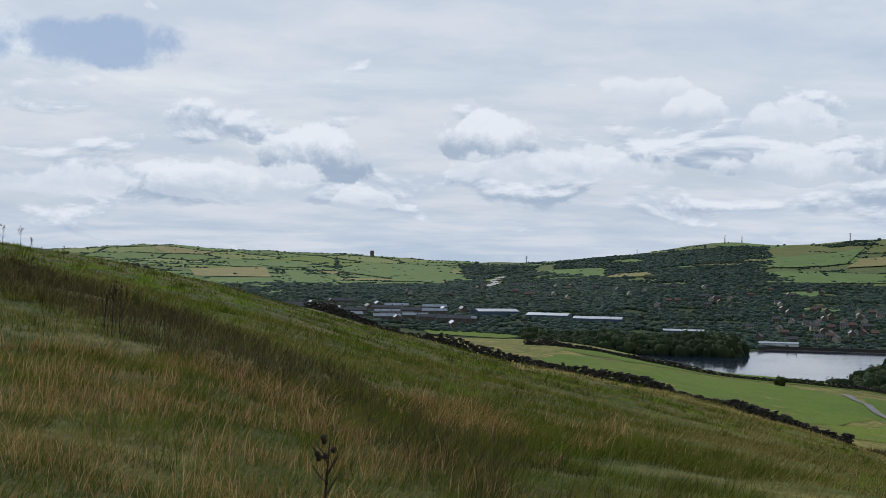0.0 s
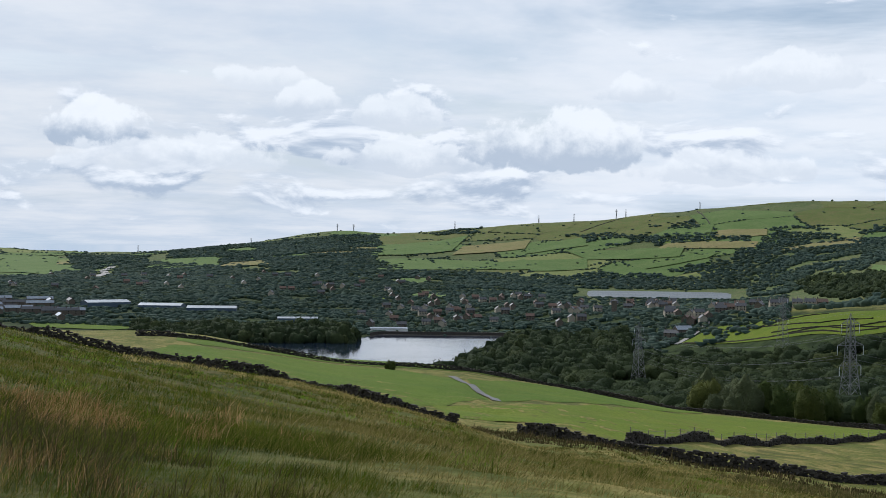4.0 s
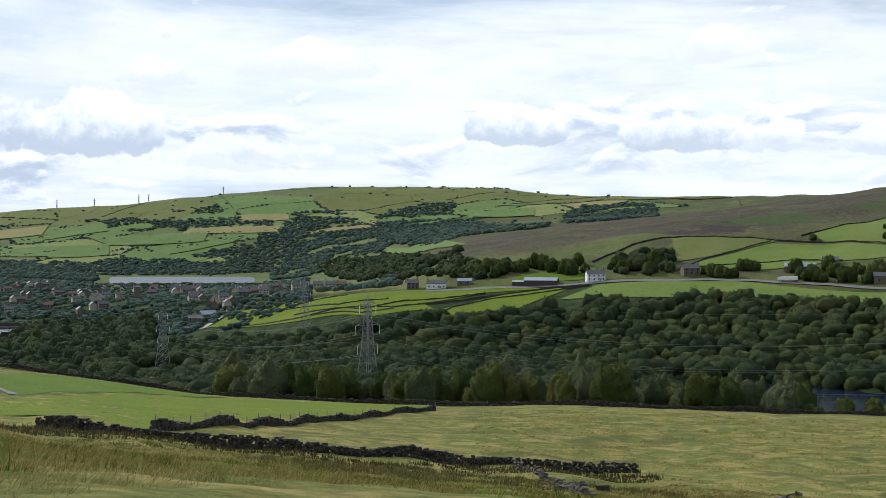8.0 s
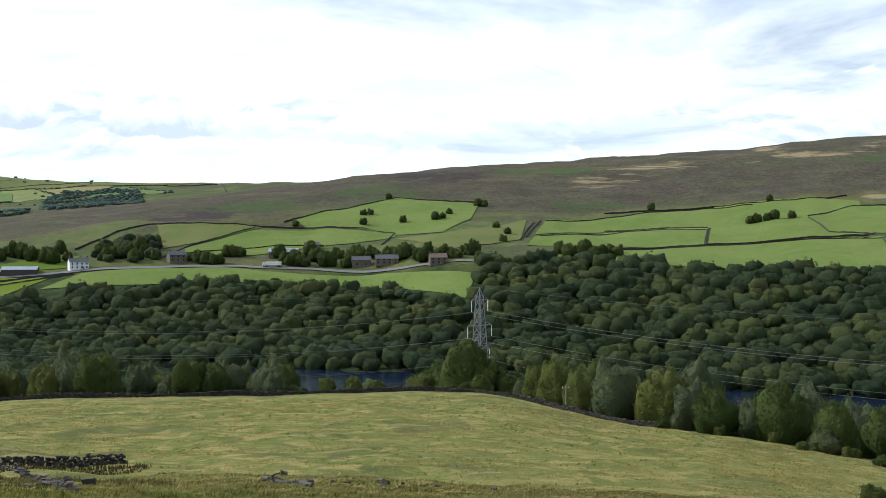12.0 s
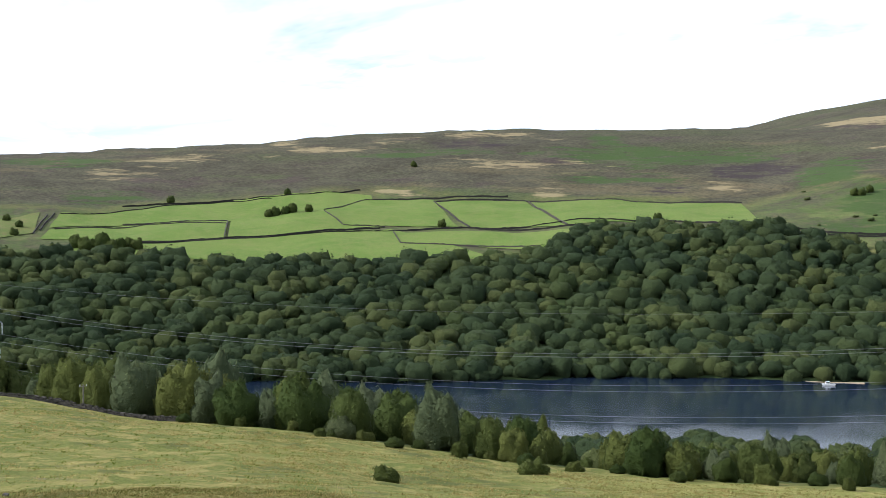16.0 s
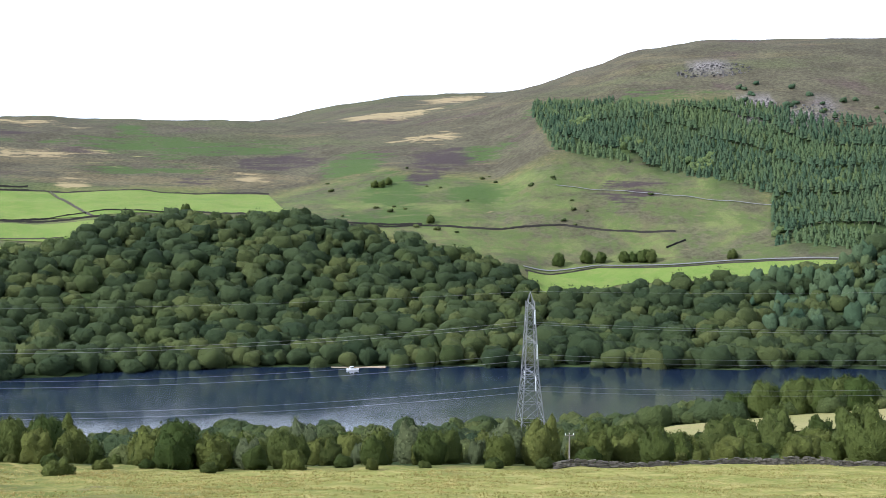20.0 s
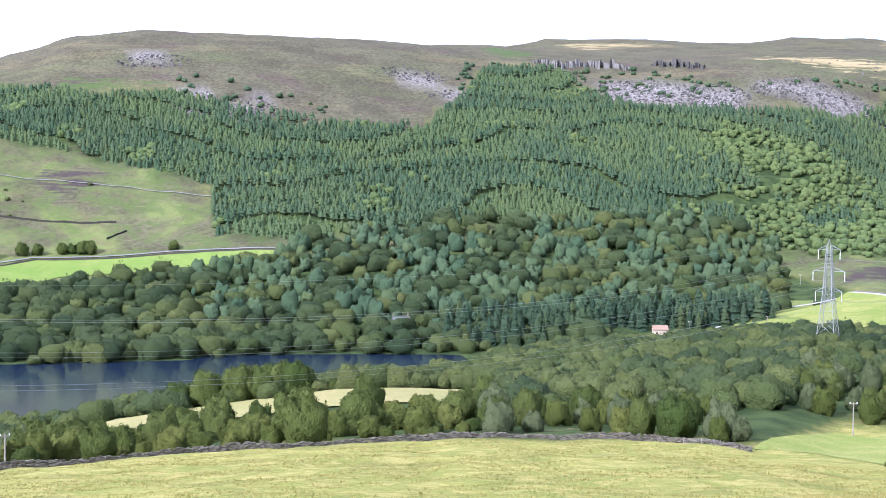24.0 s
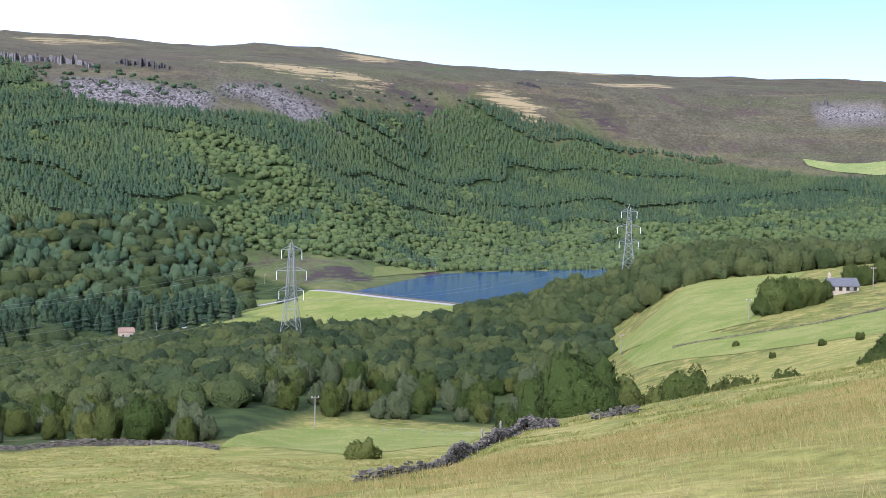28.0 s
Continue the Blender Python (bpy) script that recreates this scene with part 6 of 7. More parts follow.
stone_wall("far", 1.5, [(62.8, 1112), (66.43, 1156), (69.83, 1146), (69.73, 1073)])
stone_wall("far", 1.5, [(62.21, 1032), (66.2, 1056), (69.61, 1067), (71.78, 1077)])
stone_wall("far", 1.5, [(62.57, 1003), (64.1, 1015), (66.2, 1026)])
stone_wall("far", 1.5, [(26.82, 1210), (30.39, 1107), (33.29, 1044), (34.74, 1041)])
stone_wall("far", 1.5, [(28.24, 1221), (32.32, 1089), (34.5, 1074)])
stone_wall("far", 1.5, [(30.39, 1121), (33.29, 1055), (38.63, 1072)])
stone_wall("far", 1.5, [(30.87, 1096), (34.74, 1044), (41.05, 1075), (42.98, 1077)])
stone_wall("far", 1.5, [(36.33, 1012), (37.17, 1038), (38.87, 1055), (43.22, 1075)])
stone_wall("far", 1.5, [(36.45, 1009), (39.12, 1000)])
stone_wall("far", 1.5, [(29.43, 1174), (32.8, 1119)])
stone_wall("far", 1.5, [(95.16, 1046), (98.56, 1055), (101.47, 1051), (104.38, 1059), (109.15, 1041)])
stone_wall("far", 1.5, [(108.68, 1015), (109.51, 1027)])
stone_wall("far", 1.5, [(102.69, 966), (105.83, 984), (111.5, 976), (116.27, 963)])
stone_wall("hill", 2.2, [(36.91, 3328), (39.1, 3464)])
stone_wall("hill", 2.2, [(39.59, 3243), (43.92, 3468)])
stone_wall("hill", 2.2, [(39.1, 3211), (44.16, 3287), (49.11, 3265)])
stone_wall("hill", 2.2, [(49.16, 3380), (49.39, 3017)])
stone_wall("hill", 2.2, [(27.28, 3562), (27.99, 3265)])
stone_wall("hill", 2.2, [(22.4, 3425), (24.24, 3614)])

# ---- roads, dams and crags ----


def strip(name, pts, width, mat, label, category="road", lift=0.35, kind="structure", gap=6.0):
    """A road or path draped over the ground."""
    px, py, dx, dy = along(pts, gap)
    k = np.linspace(-width / 2, width / 2, 4)
    x, y = px[:, None] - dy[:, None] * k, py[:, None] + dx[:, None] * k
    z = land(x, y) + lift * np.clip(np.hypot(x, y) / 500, 0.4, 5)
    ob = mesh_object(name, np.stack([x, y, z], -1).reshape(-1, 3), grid_faces(len(px), 4), mat)
    return tagged(ob, label, category, kind=kind)


strip("track", [(16.9, 312), (17.6, 285), (18.2, 262), (18.9, 240)], 1.8, TARMAC, "grey stony track between the green fields", "track", gap=2.0)
strip("road_town", [(1.9, 2560), (2.3, 2700), (2.2, 2860), (2.6, 3060)], 16.0, TRACK, "pale main road climbing the far hill")
strip("road_village", [(26.5, 1215), (27.2, 1240), (27.7, 1270), (27.7, 1300), (27.3, 1360)], 7.0, TRACK, "lane curving past the farm to the village")
strip("road_farms", [(36, 1098), (43, 1082), (48, 1080), (53, 1060), (57, 1025), (60.5, 1000)], 6.0, TARMAC, "main road past the hillside farms")
strip("road_moor", [(102.6, 974), (105.8, 989), (111.5, 981), (116.5, 966)], 1.8, TARMAC, "main road along the foot of the moor")
strip("path_moor", [(104.0, 1130), (107, 1120), (110, 1098), (113, 1085)], 1.0, TARMAC, "faint pale path across the rough hillside", "path")
strip("road_works", [(131.9, 792), (134, 820), (137.2, 880), (139.4, 915), (140.9, 903)], 4.0, TRACK, "pale works road to the dam")
strip("shore", [(94.3, 719), (95.2, 718), (96.4, 719), (96.9, 720)], 6.5, SAND, "strip of sandy shore below the wood", "shore", lift=0.9)


def make_east_dam():
    root = tagged(new("dam_embankment"), "grassed dam with a pale crest path holding the blue reservoir", "dam")
    crest = [(139.9, 905), (140.83, 893), (143.3, 830), (146.3, 775), (147.6, 770)]
    px, py, dx, dy = along(crest, 4.0)
    n, level = len(px), -53.9
    toe = np.linspace(0, 1, n)
    fall = np.interp(toe, [0, 0.15, 0.5, 0.85, 1], [20, 95, 125, 80, 30])
    side = 1.0 if (px[0] * dy[0] - py[0] * dx[0]) > 0 else -1.0
    ox, oy = -dy * side, dx * side
    if (px[n // 2] * ox[n // 2] + py[n // 2] * oy[n // 2]) > 0:
        ox, oy = -ox, -oy
    t = np.linspace(0, 1, 14)[None]
    fx, fy = px[:, None] + ox[:, None] * (3 + fall[:, None] * t), py[:, None] + oy[:, None] * (3 + fall[:, None] * t)
    ground = land(fx, fy)
    fz = np.maximum(level * (1 - t) + (ground[:, -1:] + 0.4) * t, ground + 0.3)
    mesh_object("grass_face", np.stack([fx, fy, fz], -1).reshape(-1, 3), grid_faces(n, 14), PASTURE["hay"], root)
    k = np.array([-4.0, -3.9, 3.0, 3.1])
    cx, cy = px[:, None] + ox[:, None] * k, py[:, None] + oy[:, None] * k
    cz = np.tile(np.array([level - 6, level + 0.1, level + 0.1, level - 1.0]), (n, 1))
    mesh_object("crest_path", np.stack([cx, cy, cz], -1).reshape(-1, 3), grid_faces(n, 4), TRACK, root, smooth=False)
    k = np.array([-4.6, -4.6, -4.2, -4.2])
    cx, cy = px[:, None] + ox[:, None] * k, py[:, None] + oy[:, None] * k
    cz = np.tile(np.array([level - 6, level + 1.0, level + 1.0, level]), (n, 1))
    mesh_object("parapet", np.stack([cx, cy, cz], -1).reshape(-1, 3), grid_faces(n, 4), PALESTONE, root, smooth=False)


def make_west_dam():
    root = tagged(new("dam_wall"), "long dark stone dam along the pale reservoir", "dam")
    pts = [(a, float(line_at(FAR_SHORE, np.array([a]))[0][0]) + 4) for a in np.arange(13.4, 22.6, 0.4)]
    px, py, dx, dy = along(pts, 8.0)
    n = len(px)
    for name, off, lo, hi, mat in (("pitched_face", 0.0, -3.0, 3.6, DRYSTONE), ("stone_apron", -6.0, -3.0, 0.6, PALESTONE)):
        r = np.hypot(px, py)
        k = np.array([-2.0 + off, -0.5 + off, 1.5 + off, 4.0 + off])
        x, y = px[:, None] * (1 + k / r[:, None]), py[:, None] * (1 + k / r[:, None])
        z = np.tile(WEST_WATER + np.array([lo, hi, hi, lo]), (n, 1))
        mesh_object(name, np.stack([x, y, z], -1).reshape(-1, 3), grid_faces(n, 4), mat, root, smooth=False)


make_east_dam()
make_west_dam()


def crag(az0, az1, r, high, seed, base_lift=0.0):
    """A broken rock face of upright joints, at the head of the scree."""
    rng = np.random.default_rng(seed)
    n = int((az1 - az0) * 22)
    a = np.linspace(az0, az1, n)
    rr = r + 10 * np.sin(a * 2.2) + np.repeat(rng.uniform(-12, 12, n // 3 + 1), 3)[:n] + rng.uniform(-2, 2, n)
    fade = np.clip(np.minimum(a - az0, az1 - a) / 0.6, 0.12, 1)
    rise = land(*polar(a, rr + 44)) - land(*polar(a, rr)) + 1.0
    top = np.clip(rise, 2.0, high) * (0.35 + 0.65 * fade) * np.repeat(rng.uniform(0.45, 1.05, n // 4 + 1), 4)[:n]
    t = np.array([0, 0.02, 0.35, 0.38, 0.7, 0.73, 1.0])
    step = np.array([0, 0, 0.8, 1.8, 2.4, 3.6, 4.4])
    R = rr[:, None] + step * rng.uniform(0.7, 1.3, (n, 1))
    R = np.concatenate([R, (rr + 44)[:, None]], 1)
    x, y = polar(a[:, None], R)
    z0 = land(*polar(a, rr))[:, None] - 4 + base_lift
    z = z0 + np.concatenate([np.tile(t, (n, 1)) * (top[:, None] + 4), (top + 3.5)[:, None]], 1)
    z[:, -1] = np.minimum(z[:, -2], land(x[:, -1], y[:, -1]) - 0.3)
    ob = mesh_object("crag", np.stack([x, y, z], -1).reshape(-1, 3), grid_faces(n, 8)[:, ::-1], CRAGSTONE, smooth=False)
    return tagged(ob, "grey gritstone crag with upright joints above scree", "cliff")


CRAGSTONE = varied("crag_gritstone", (0.034, 0.032, 0.031), (0.165, 0.155, 0.148), 0.35)
crag(126.6, 130.9, 1622, 24, 3)
crag(131.6, 133.9, 1640, 12, 4)
crag(148.6, 149.6, 1985, 14, 5)
crag(160.8, 162.0, 2190, 8, 6)

# ---- power line ----


def pylon(name, az, r, face, high=41.5):
    """A steel lattice tower with three pairs of arms across the bearing face (a direction in the plan)."""
    root = new(name)
    half = lambda t: 3.8 * (1 - t / 0.5) + 1.75 * (t / 0.5) if t < 0.5 else 1.75 - 0.9 * (t - 0.5) / 0.42
    levels = [0.0, 0.13, 0.25, 0.35, 0.43, 0.5, 0.57, 0.64, 0.71, 0.78, 0.85, 0.92]
    corner = lambda t, k: Vector(((1, 1, -1, -1)[k] * half(t), (1, -1, -1, 1)[k] * half(t), t * high))
    for k in range(4):
        bm = bmesh.new()
        tube(bm, [corner(a, k) for a in levels] + [Vector((0, 0, high))], [0.14] * len(levels) + [0.07], 4)
        part("leg", bm, STEEL, root)
    bm = bmesh.new()
    for a, b in zip(levels, levels[1:]):
        for k in range(4):
            j = (k + 1) % 4
            beam(bm, corner(a, k), corner(b, j), 0.1)
            beam(bm, corner(a, j), corner(b, k), 0.1)
            beam(bm, corner(b, k), corner(b, j), 0.1)
    part("lattice", bm, STEEL, root)
    tips = []
    for t, reach in ((0.525, 5.0), (0.71, 6.0), (0.905, 4.1)):
        t = 1 - (1 - t) * 41.5 / high
        for s in (-1, 1):
            bm = bmesh.new()
            tip = Vector((s * reach, 0, t * high))
            h = half(t)
            z = t * high
            roots = [Vector((s * h, q * h, z + lift)) for lift in (0.0, 1.6) for q in (-1, 1)]
            loop = [roots[0], tip, roots[1], roots[3], tip, roots[2], roots[0]]
            tube(bm, loop, [0.09] * len(loop), 4)
            part("crossarm", bm, STEEL, root)
            bm = bmesh.new()
            tube(bm, [tip + Vector((0, 0, -0.2 - 0.2 * q)) for q in range(18)], [0.15 if q % 2 else 0.09 for q in range(18)], 6)
            part("insulator", bm, PORCELAIN, root)
            tips.append(tip + Vector((0, 0, -3.7)))
    x, y = polar(az, r)
    m = Matrix.Translation((x, y, float(land(np.array(x), np.array(y))) - 0.3)) @ Matrix.Rotation(face, 4, "Z")
    root.matrix_basis = m
    tagged(root, "grey steel lattice pylon carrying six conductors", "pylon", "pylons of the valley line")
    return [m @ p for p in tips + [Vector((0, 0, high))]]


def span(a, b, sag):
    root = tagged(new("power_line"), "thin pale conductors hanging between two pylons", "cable", "spans of the valley line")
    for k, (p, q) in enumerate(zip(a, b)):
        bm = bmesh.new()
        t = np.linspace(0, 1, 20)
        s = sag if k < 6 else sag * 0.6
        tube(bm, [p.lerp(q, u) - Vector((0, 0, 4 * s * u * (1 - u))) for u in t], [0.036 if k < 6 else 0.02] * 20, 3)
        part("conductor" if k < 6 else "earth_wire", bm, CABLE, root)


LINE = [(24.9, 898), (33.55, 520), (60.2, 421), (102.9, 320), (139.03, 520), (153.45, 710)]
TALL = [41.5, 41.5, 41.5, 41.5, 41.5, 41.5]
ARMS = [70, 84, 99, 87, 66, 68]
ends = [pylon("pylon", az, r, radians(90 - arm), high) for (az, r), arm, high in zip(LINE, ARMS, TALL)]
for a, b in zip(ends, ends[1:]):
    span(a, b, 7.5)
pylon("pylon", 30.85, 1060, radians(10))


def mast(az, r, high, label="thin lattice mast on the skyline"):
    root = new("mast")
    bm = bmesh.new()
    for s in ((1, 1), (1, -1), (-1, -1), (-1, 1)):
        beam(bm, (s[0] * high * 0.05, s[1] * high * 0.05, 0), (0, 0, high), high * 0.022)
    part("leg", bm, STEEL, root)
    for t in (0.62, 0.76, 0.9):
        bm = bmesh.new()
        beam(bm, (-high * 0.14, 0, high * t), (high * 0.14, 0, high * t), high * 0.022)
        part("crossarm", bm, STEEL, root)
    x, y = polar(az, r)
    root.matrix_basis = Matrix.Translation((x, y, float(land(np.array(x), np.array(y))) - 1)) @ Matrix.Rotation(radians(20 - az), 4, "Z")
    return tagged(root, label, "mast", "masts along the far ridge")


for az, high in ((8.3, 20), (11.95, 24), (12.65, 24), (17.0, 24), (20.6, 24), (22.1, 24), (23.9, 28), (24.3, 24), (27.4, 22), (3.6, 24)):
    mast(az, float(line_at(SKYLINE, np.array([az]))[0][0]) - 15, high)


def pole(az, r, high, arm=True, label="weathered timber telegraph pole standing in the grass"):
    root = new("telegraph_pole")
    bm = bmesh.new()
    tube(bm, [(0, 0, -0.5), (0, 0, high * 0.5), (0, 0, high)], [0.17, 0.15, 0.12], 8)
    part("shaft", bm, TIMBER, root)
    if arm:
        bm = bmesh.new()
        box(bm, (1.9, 0.14, 0.16), Matrix.Translation((0, 0, high - 0.45)))
        part("crossarm", bm, TIMBER, root)
        for xx in (-0.8, 0, 0.8):
            bm = bmesh.new()
            tube(bm, [(xx, 0, high - 0.3), (xx, 0, high - 0.1), (xx, 0, high + 0.05)], [0.06, 0.09, 0.05], 6)
            part("insulator", bm, PORCELAIN, root)
    x, y = polar(az, r)
    root.matrix_basis = Matrix.Translation((x, y, float(land(np.array(x), np.array(y))))) @ Matrix.Rotation(radians(-az + 25), 4, "Z")
    return tagged(root, label, "pole", "telegraph poles")


for az, r, high in ((140.1, 306, 7.6), (158.5, 420, 7.0), (163.45, 452, 7.5), (153.2, 470, 7.0), (137.9, 1010, 8.0), (135.2, 850, 8.0), (133.4, 812, 8.0), (136.6, 770, 8.0), (145.2, 1180, 8.0), (63.9, 312, 5.5), (104.6, 244, 6.0)):
    pole(az, r, high)

# ---- buildings ----


def house(name, az, r, size, wall, roof, label, face=None, cols=3, rows=2, chimneys=1, pitch=0.45, group="", sink=0.4, plain_far=False):
    """A gabled building: size is length, depth and height to the eaves; face turns its long side."""
    L, D, H = size
    root = new(name)
    rise = D * 0.5 * pitch * 1.6
    bm = bmesh.new()
    prof = [(-D / 2, -1.5), (D / 2, -1.5), (D / 2, H), (0, H + rise), (-D / 2, H)]
    ends_ = [[bm.verts.new((sx * L / 2, y, z)) for y, z in prof] for sx in (-1, 1)]
    bm.faces.new(ends_[0][::-1])
    bm.faces.new(ends_[1])
    for i in range(5):
        j = (i + 1) % 5
        bm.faces.new((ends_[0][i], ends_[0][j], ends_[1][j], ends_[1][i]))
    body = part("wall", bm, wall, root)
    for s in (-1, 1):
        bm = bmesh.new()
        o = 0.35
        run = D / 2 + o
        drop = rise * run / (D / 2)
        quad = [(-L / 2 - o, 0, H + rise + 0.18), (L / 2 + o, 0, H + rise + 0.18), (L / 2 + o, s * run, H + rise + 0.18 - drop), (-L / 2 - o, s * run, H + rise + 0.18 - drop)]
        up_, lo_ = [bm.verts.new(q) for q in quad], [bm.verts.new((q[0], q[1], q[2] - 0.2)) for q in quad]
        bm.faces.new(up_)
        bm.faces.new(lo_[::-1])
        for i in range(4):
            bm.faces.new((up_[i], lo_[i], lo_[(i + 1) % 4], up_[(i + 1) % 4]))
        part("roof_slope", bm, roof, root)
    for k in range(chimneys):
        bm = bmesh.new()
        cx = -L / 2 + 0.7 + (L - 1.4) * (k / max(chimneys - 1, 1))
        box(bm, (0.9, 0.7, rise * 0.5 + 1.4), Matrix.Translation((cx, 0, H + rise * 0.6)))
        box(bm, (0.35, 0.35, 0.5), Matrix.Translation((cx, 0, H + rise * 1.1 + 1.4)), 0.8)
        part("chimney", bm, wall if wall is not WHITEWASH else HOUSESTONE, root)
    for c in range(cols):
        for q in range(rows):
            for s in (-1,) if plain_far else (-1, 1):
                bm = bmesh.new()
                wz = 0.8 + q * (H / max(rows, 1))
                box(bm, (1.1, 0.16, 1.25), Matrix.Translation((-L / 2 + L * (c + 0.5) / cols, s * (D / 2 - 0.02), wz)))
                win = part("window", bm, GLASS, root)
                if plain_far:
                    continue
                bm = bmesh.new()
                box(bm, (1.4, 0.26, 0.14), Matrix.Translation((-L / 2 + L * (c + 0.5) / cols, s * (D / 2 - 0.02), wz - 0.14)))
                part("sill", bm, PALESTONE, win)
    if cols:
        bm = bmesh.new()
        box(bm, (1.0, 0.2, 2.05), Matrix.Translation((-L / 2 + L * (0.5 + cols // 2) / cols + 1.3, -D / 2, -0.1)))
        part("door", bm, TIMBER, root)
    x, y = polar(az, r)
    turn = radians(-az if face is None else face - az)
    root.matrix_basis = Matrix.Translation((x, y, float(land(np.array(x), np.array(y))) - sink + 0.6)) @ Matrix.Rotation(turn, 4, "Z")
    return tagged(root, label, "building", group)


CREAM = plain("cream_render", (0.30, 0.265, 0.20), (0.42, 0.38, 0.30), 1.0)
house("farmhouse", 35.45, 1120, (10, 7, 5.2), HOUSESTONE, SLATE, "two-storey gritstone house beside the road", 12, 3, 2, 2)
house("farmhouse", 36.5, 1112, (16, 7, 4.2), WHITEWASH, SLATE, "long low whitewashed house with a slate roof", -5, 4, 1, 1)
house("barn", 37.7, 1116, (12, 6, 3.0), HOUSESTONE, TIN, "low barn with a pale metal roof", 0, 2, 1, 0)
house("barn", 41.0, 1094, (27, 14, 3.4), DRYSTONE, TIN, "long dark farm shed with a grey metal roof", -8, 0, 0, 0, 0.2)
house("barn", 40.2, 1096, (16, 9, 2.6), DRYSTONE, TIN, "low dark lean-to shed beside the farm", -8, 0, 0, 0, 0.15)
house("farmhouse", 43.3, 1090, (15, 8, 5.6), WHITEWASH, SLATE, "white farmhouse with a grey slate roof and bay windows", 14, 4, 2, 2)
house("farmhouse", 47.3, 1098, (14, 8, 5.4), HOUSESTONE, SLATE, "dark gritstone farmhouse among trees", 20, 3, 2, 2)
house("farmhouse", 51.8, 1100, (24, 8, 3.4), HOUSESTONE, TIN, "long farmhouse with a pale roof above the road", -4, 5, 1, 0)
house("barn", 53.0, 1120, (12, 7, 3.2), HOUSESTONE, SLATE, "small stone barn behind the farm", 10, 2, 1, 0)
house("barn", 55.1, 1062, (15, 8, 4.6), HOUSESTONE, SLATE, "gritstone barn with a slate roof", 6, 2, 1, 0)
house("farmhouse", 56.2, 1050, (18, 8, 4.6), HOUSESTONE, SLATE, "long gritstone farmhouse beside the road", 2, 4, 2, 2)
house("farmhouse", 58.4, 1012, (13, 8, 5.0), HOUSESTONE, REDTILE, "brown stone house half hidden by trees", 10, 3, 2, 1)
house("lodge", 121.05, 806, (11, 8, 5.6), HOUSESTONE, SLATE, "gabled stone lodge in the lakeside wood", 25, 3, 2, 2, 0.7)
house("pump_house", 132.15, 812, (8.8, 6.5, 3.5), SANDSTONE, BROWNTILE, "small sandstone pump house with a brown tile roof", 8, 2, 1, 0)
house("filter_house", 131.4, 786, (26, 9, 1.8), DRYSTONE, SLATE, "low dark waterworks building beside the stream", 5, 0, 0, 0, 0.15)
house("bungalow", 162.2, 457, (9.5, 6.5, 2.3), SANDSTONE, SLATE, "sandstone bungalow with a dark slate roof", 18, 4, 1, 1, 0.45)
house("barn", 26.75, 1262, (16, 9, 4.2), HOUSESTONE, TIN, "stone barn with a pale roof beside the lane", 30, 2, 1, 0)
house("farmhouse", 26.3, 1258, (14, 8, 4.4), HOUSESTONE, SLATE, "dark stone farm beside the lane", -20, 3, 2, 1)
house("church_tower", -3.04, 4285, (12, 12, 17), HOUSESTONE, SLATE, "square church tower on the far skyline", 0, 0, 0, 0, 0.1)
house("church_tower", 23.85, 1560, (6, 6, 15), HOUSESTONE, SLATE, "dark church tower among the village trees", 0, 0, 0, 0, 0.2)
house("warehouse", 2.3, 1812, (58, 30, 6), BLUETIN, TIN, "large blue warehouse with a pale metal roof", 20, 0, 0, 0, 0.12, "warehouses in the valley")
house("warehouse", 4.6, 1770, (56, 28, 5), BLUETIN, TIN, "long grey-blue warehouse with a pale roof", -14, 0, 0, 0, 0.12, "warehouses in the valley")
house("warehouse", 6.7, 1720, (62, 26, 5.5), BLUETIN, TIN, "white-roofed blue warehouse near the wood", -6, 0, 0, 0, 0.12, "warehouses in the valley")
house("warehouse", 10.3, 1560, (46, 16, 5), BLUETIN, TIN, "low pale-roofed shed behind the lakeside trees", 0, 0, 0, 0, 0.12, "warehouses in the valley")
house("warehouse", 14.2, 1440, (40, 12, 4), WHITEWASH, TIN, "low white shed behind the dam", 4, 0, 0, 0, 0.12, "warehouses in the valley")

ROW_A = house("terrace_row", -6.2, 1900, (44, 8, 5.4), HOUSESTONE, SLATE, "dark stone terrace row with a shining slate roof", 8, 5, 2, 4, 0.45, "terraces of the mill town", plain_far=True)
ROW_B = house("terrace_row", -5.2, 1860, (34, 8, 5.4), HOUSESTONE, TIN, "stone terrace row with a pale roof", 12, 4, 2, 3, 0.45, "terraces of the mill town", plain_far=True)
HOME_A = house("house", 16.4, 1560, (11, 7, 4.4), HOUSESTONE, SLATE, "stone house with a slate roof among trees", 10, 3, 2, 2, 0.5, "houses of the valley", plain_far=True)
HOME_B = house("house", 17.2, 1600, (10, 7, 4.4), CREAM, SLATE, "cream rendered house with a slate roof among trees", -15, 3, 2, 1, 0.5, "houses of the valley", plain_far=True)
HOME_C = house("house", 18.0, 1620, (10, 7, 4.2), HOUSESTONE, REDTILE, "stone house with a brown tiled roof among trees", 30, 3, 2, 1, 0.5, "houses of the valley", plain_far=True)


def again(proto, az, r, face, lift=0.0):
    x, y = polar(az, r)
    return copy_thing(proto, Matrix.Translation((x, y, float(land(np.array(x), np.array(y))) + 0.4 + lift)) @ Matrix.Rotation(radians(face - az), 4, "Z"))


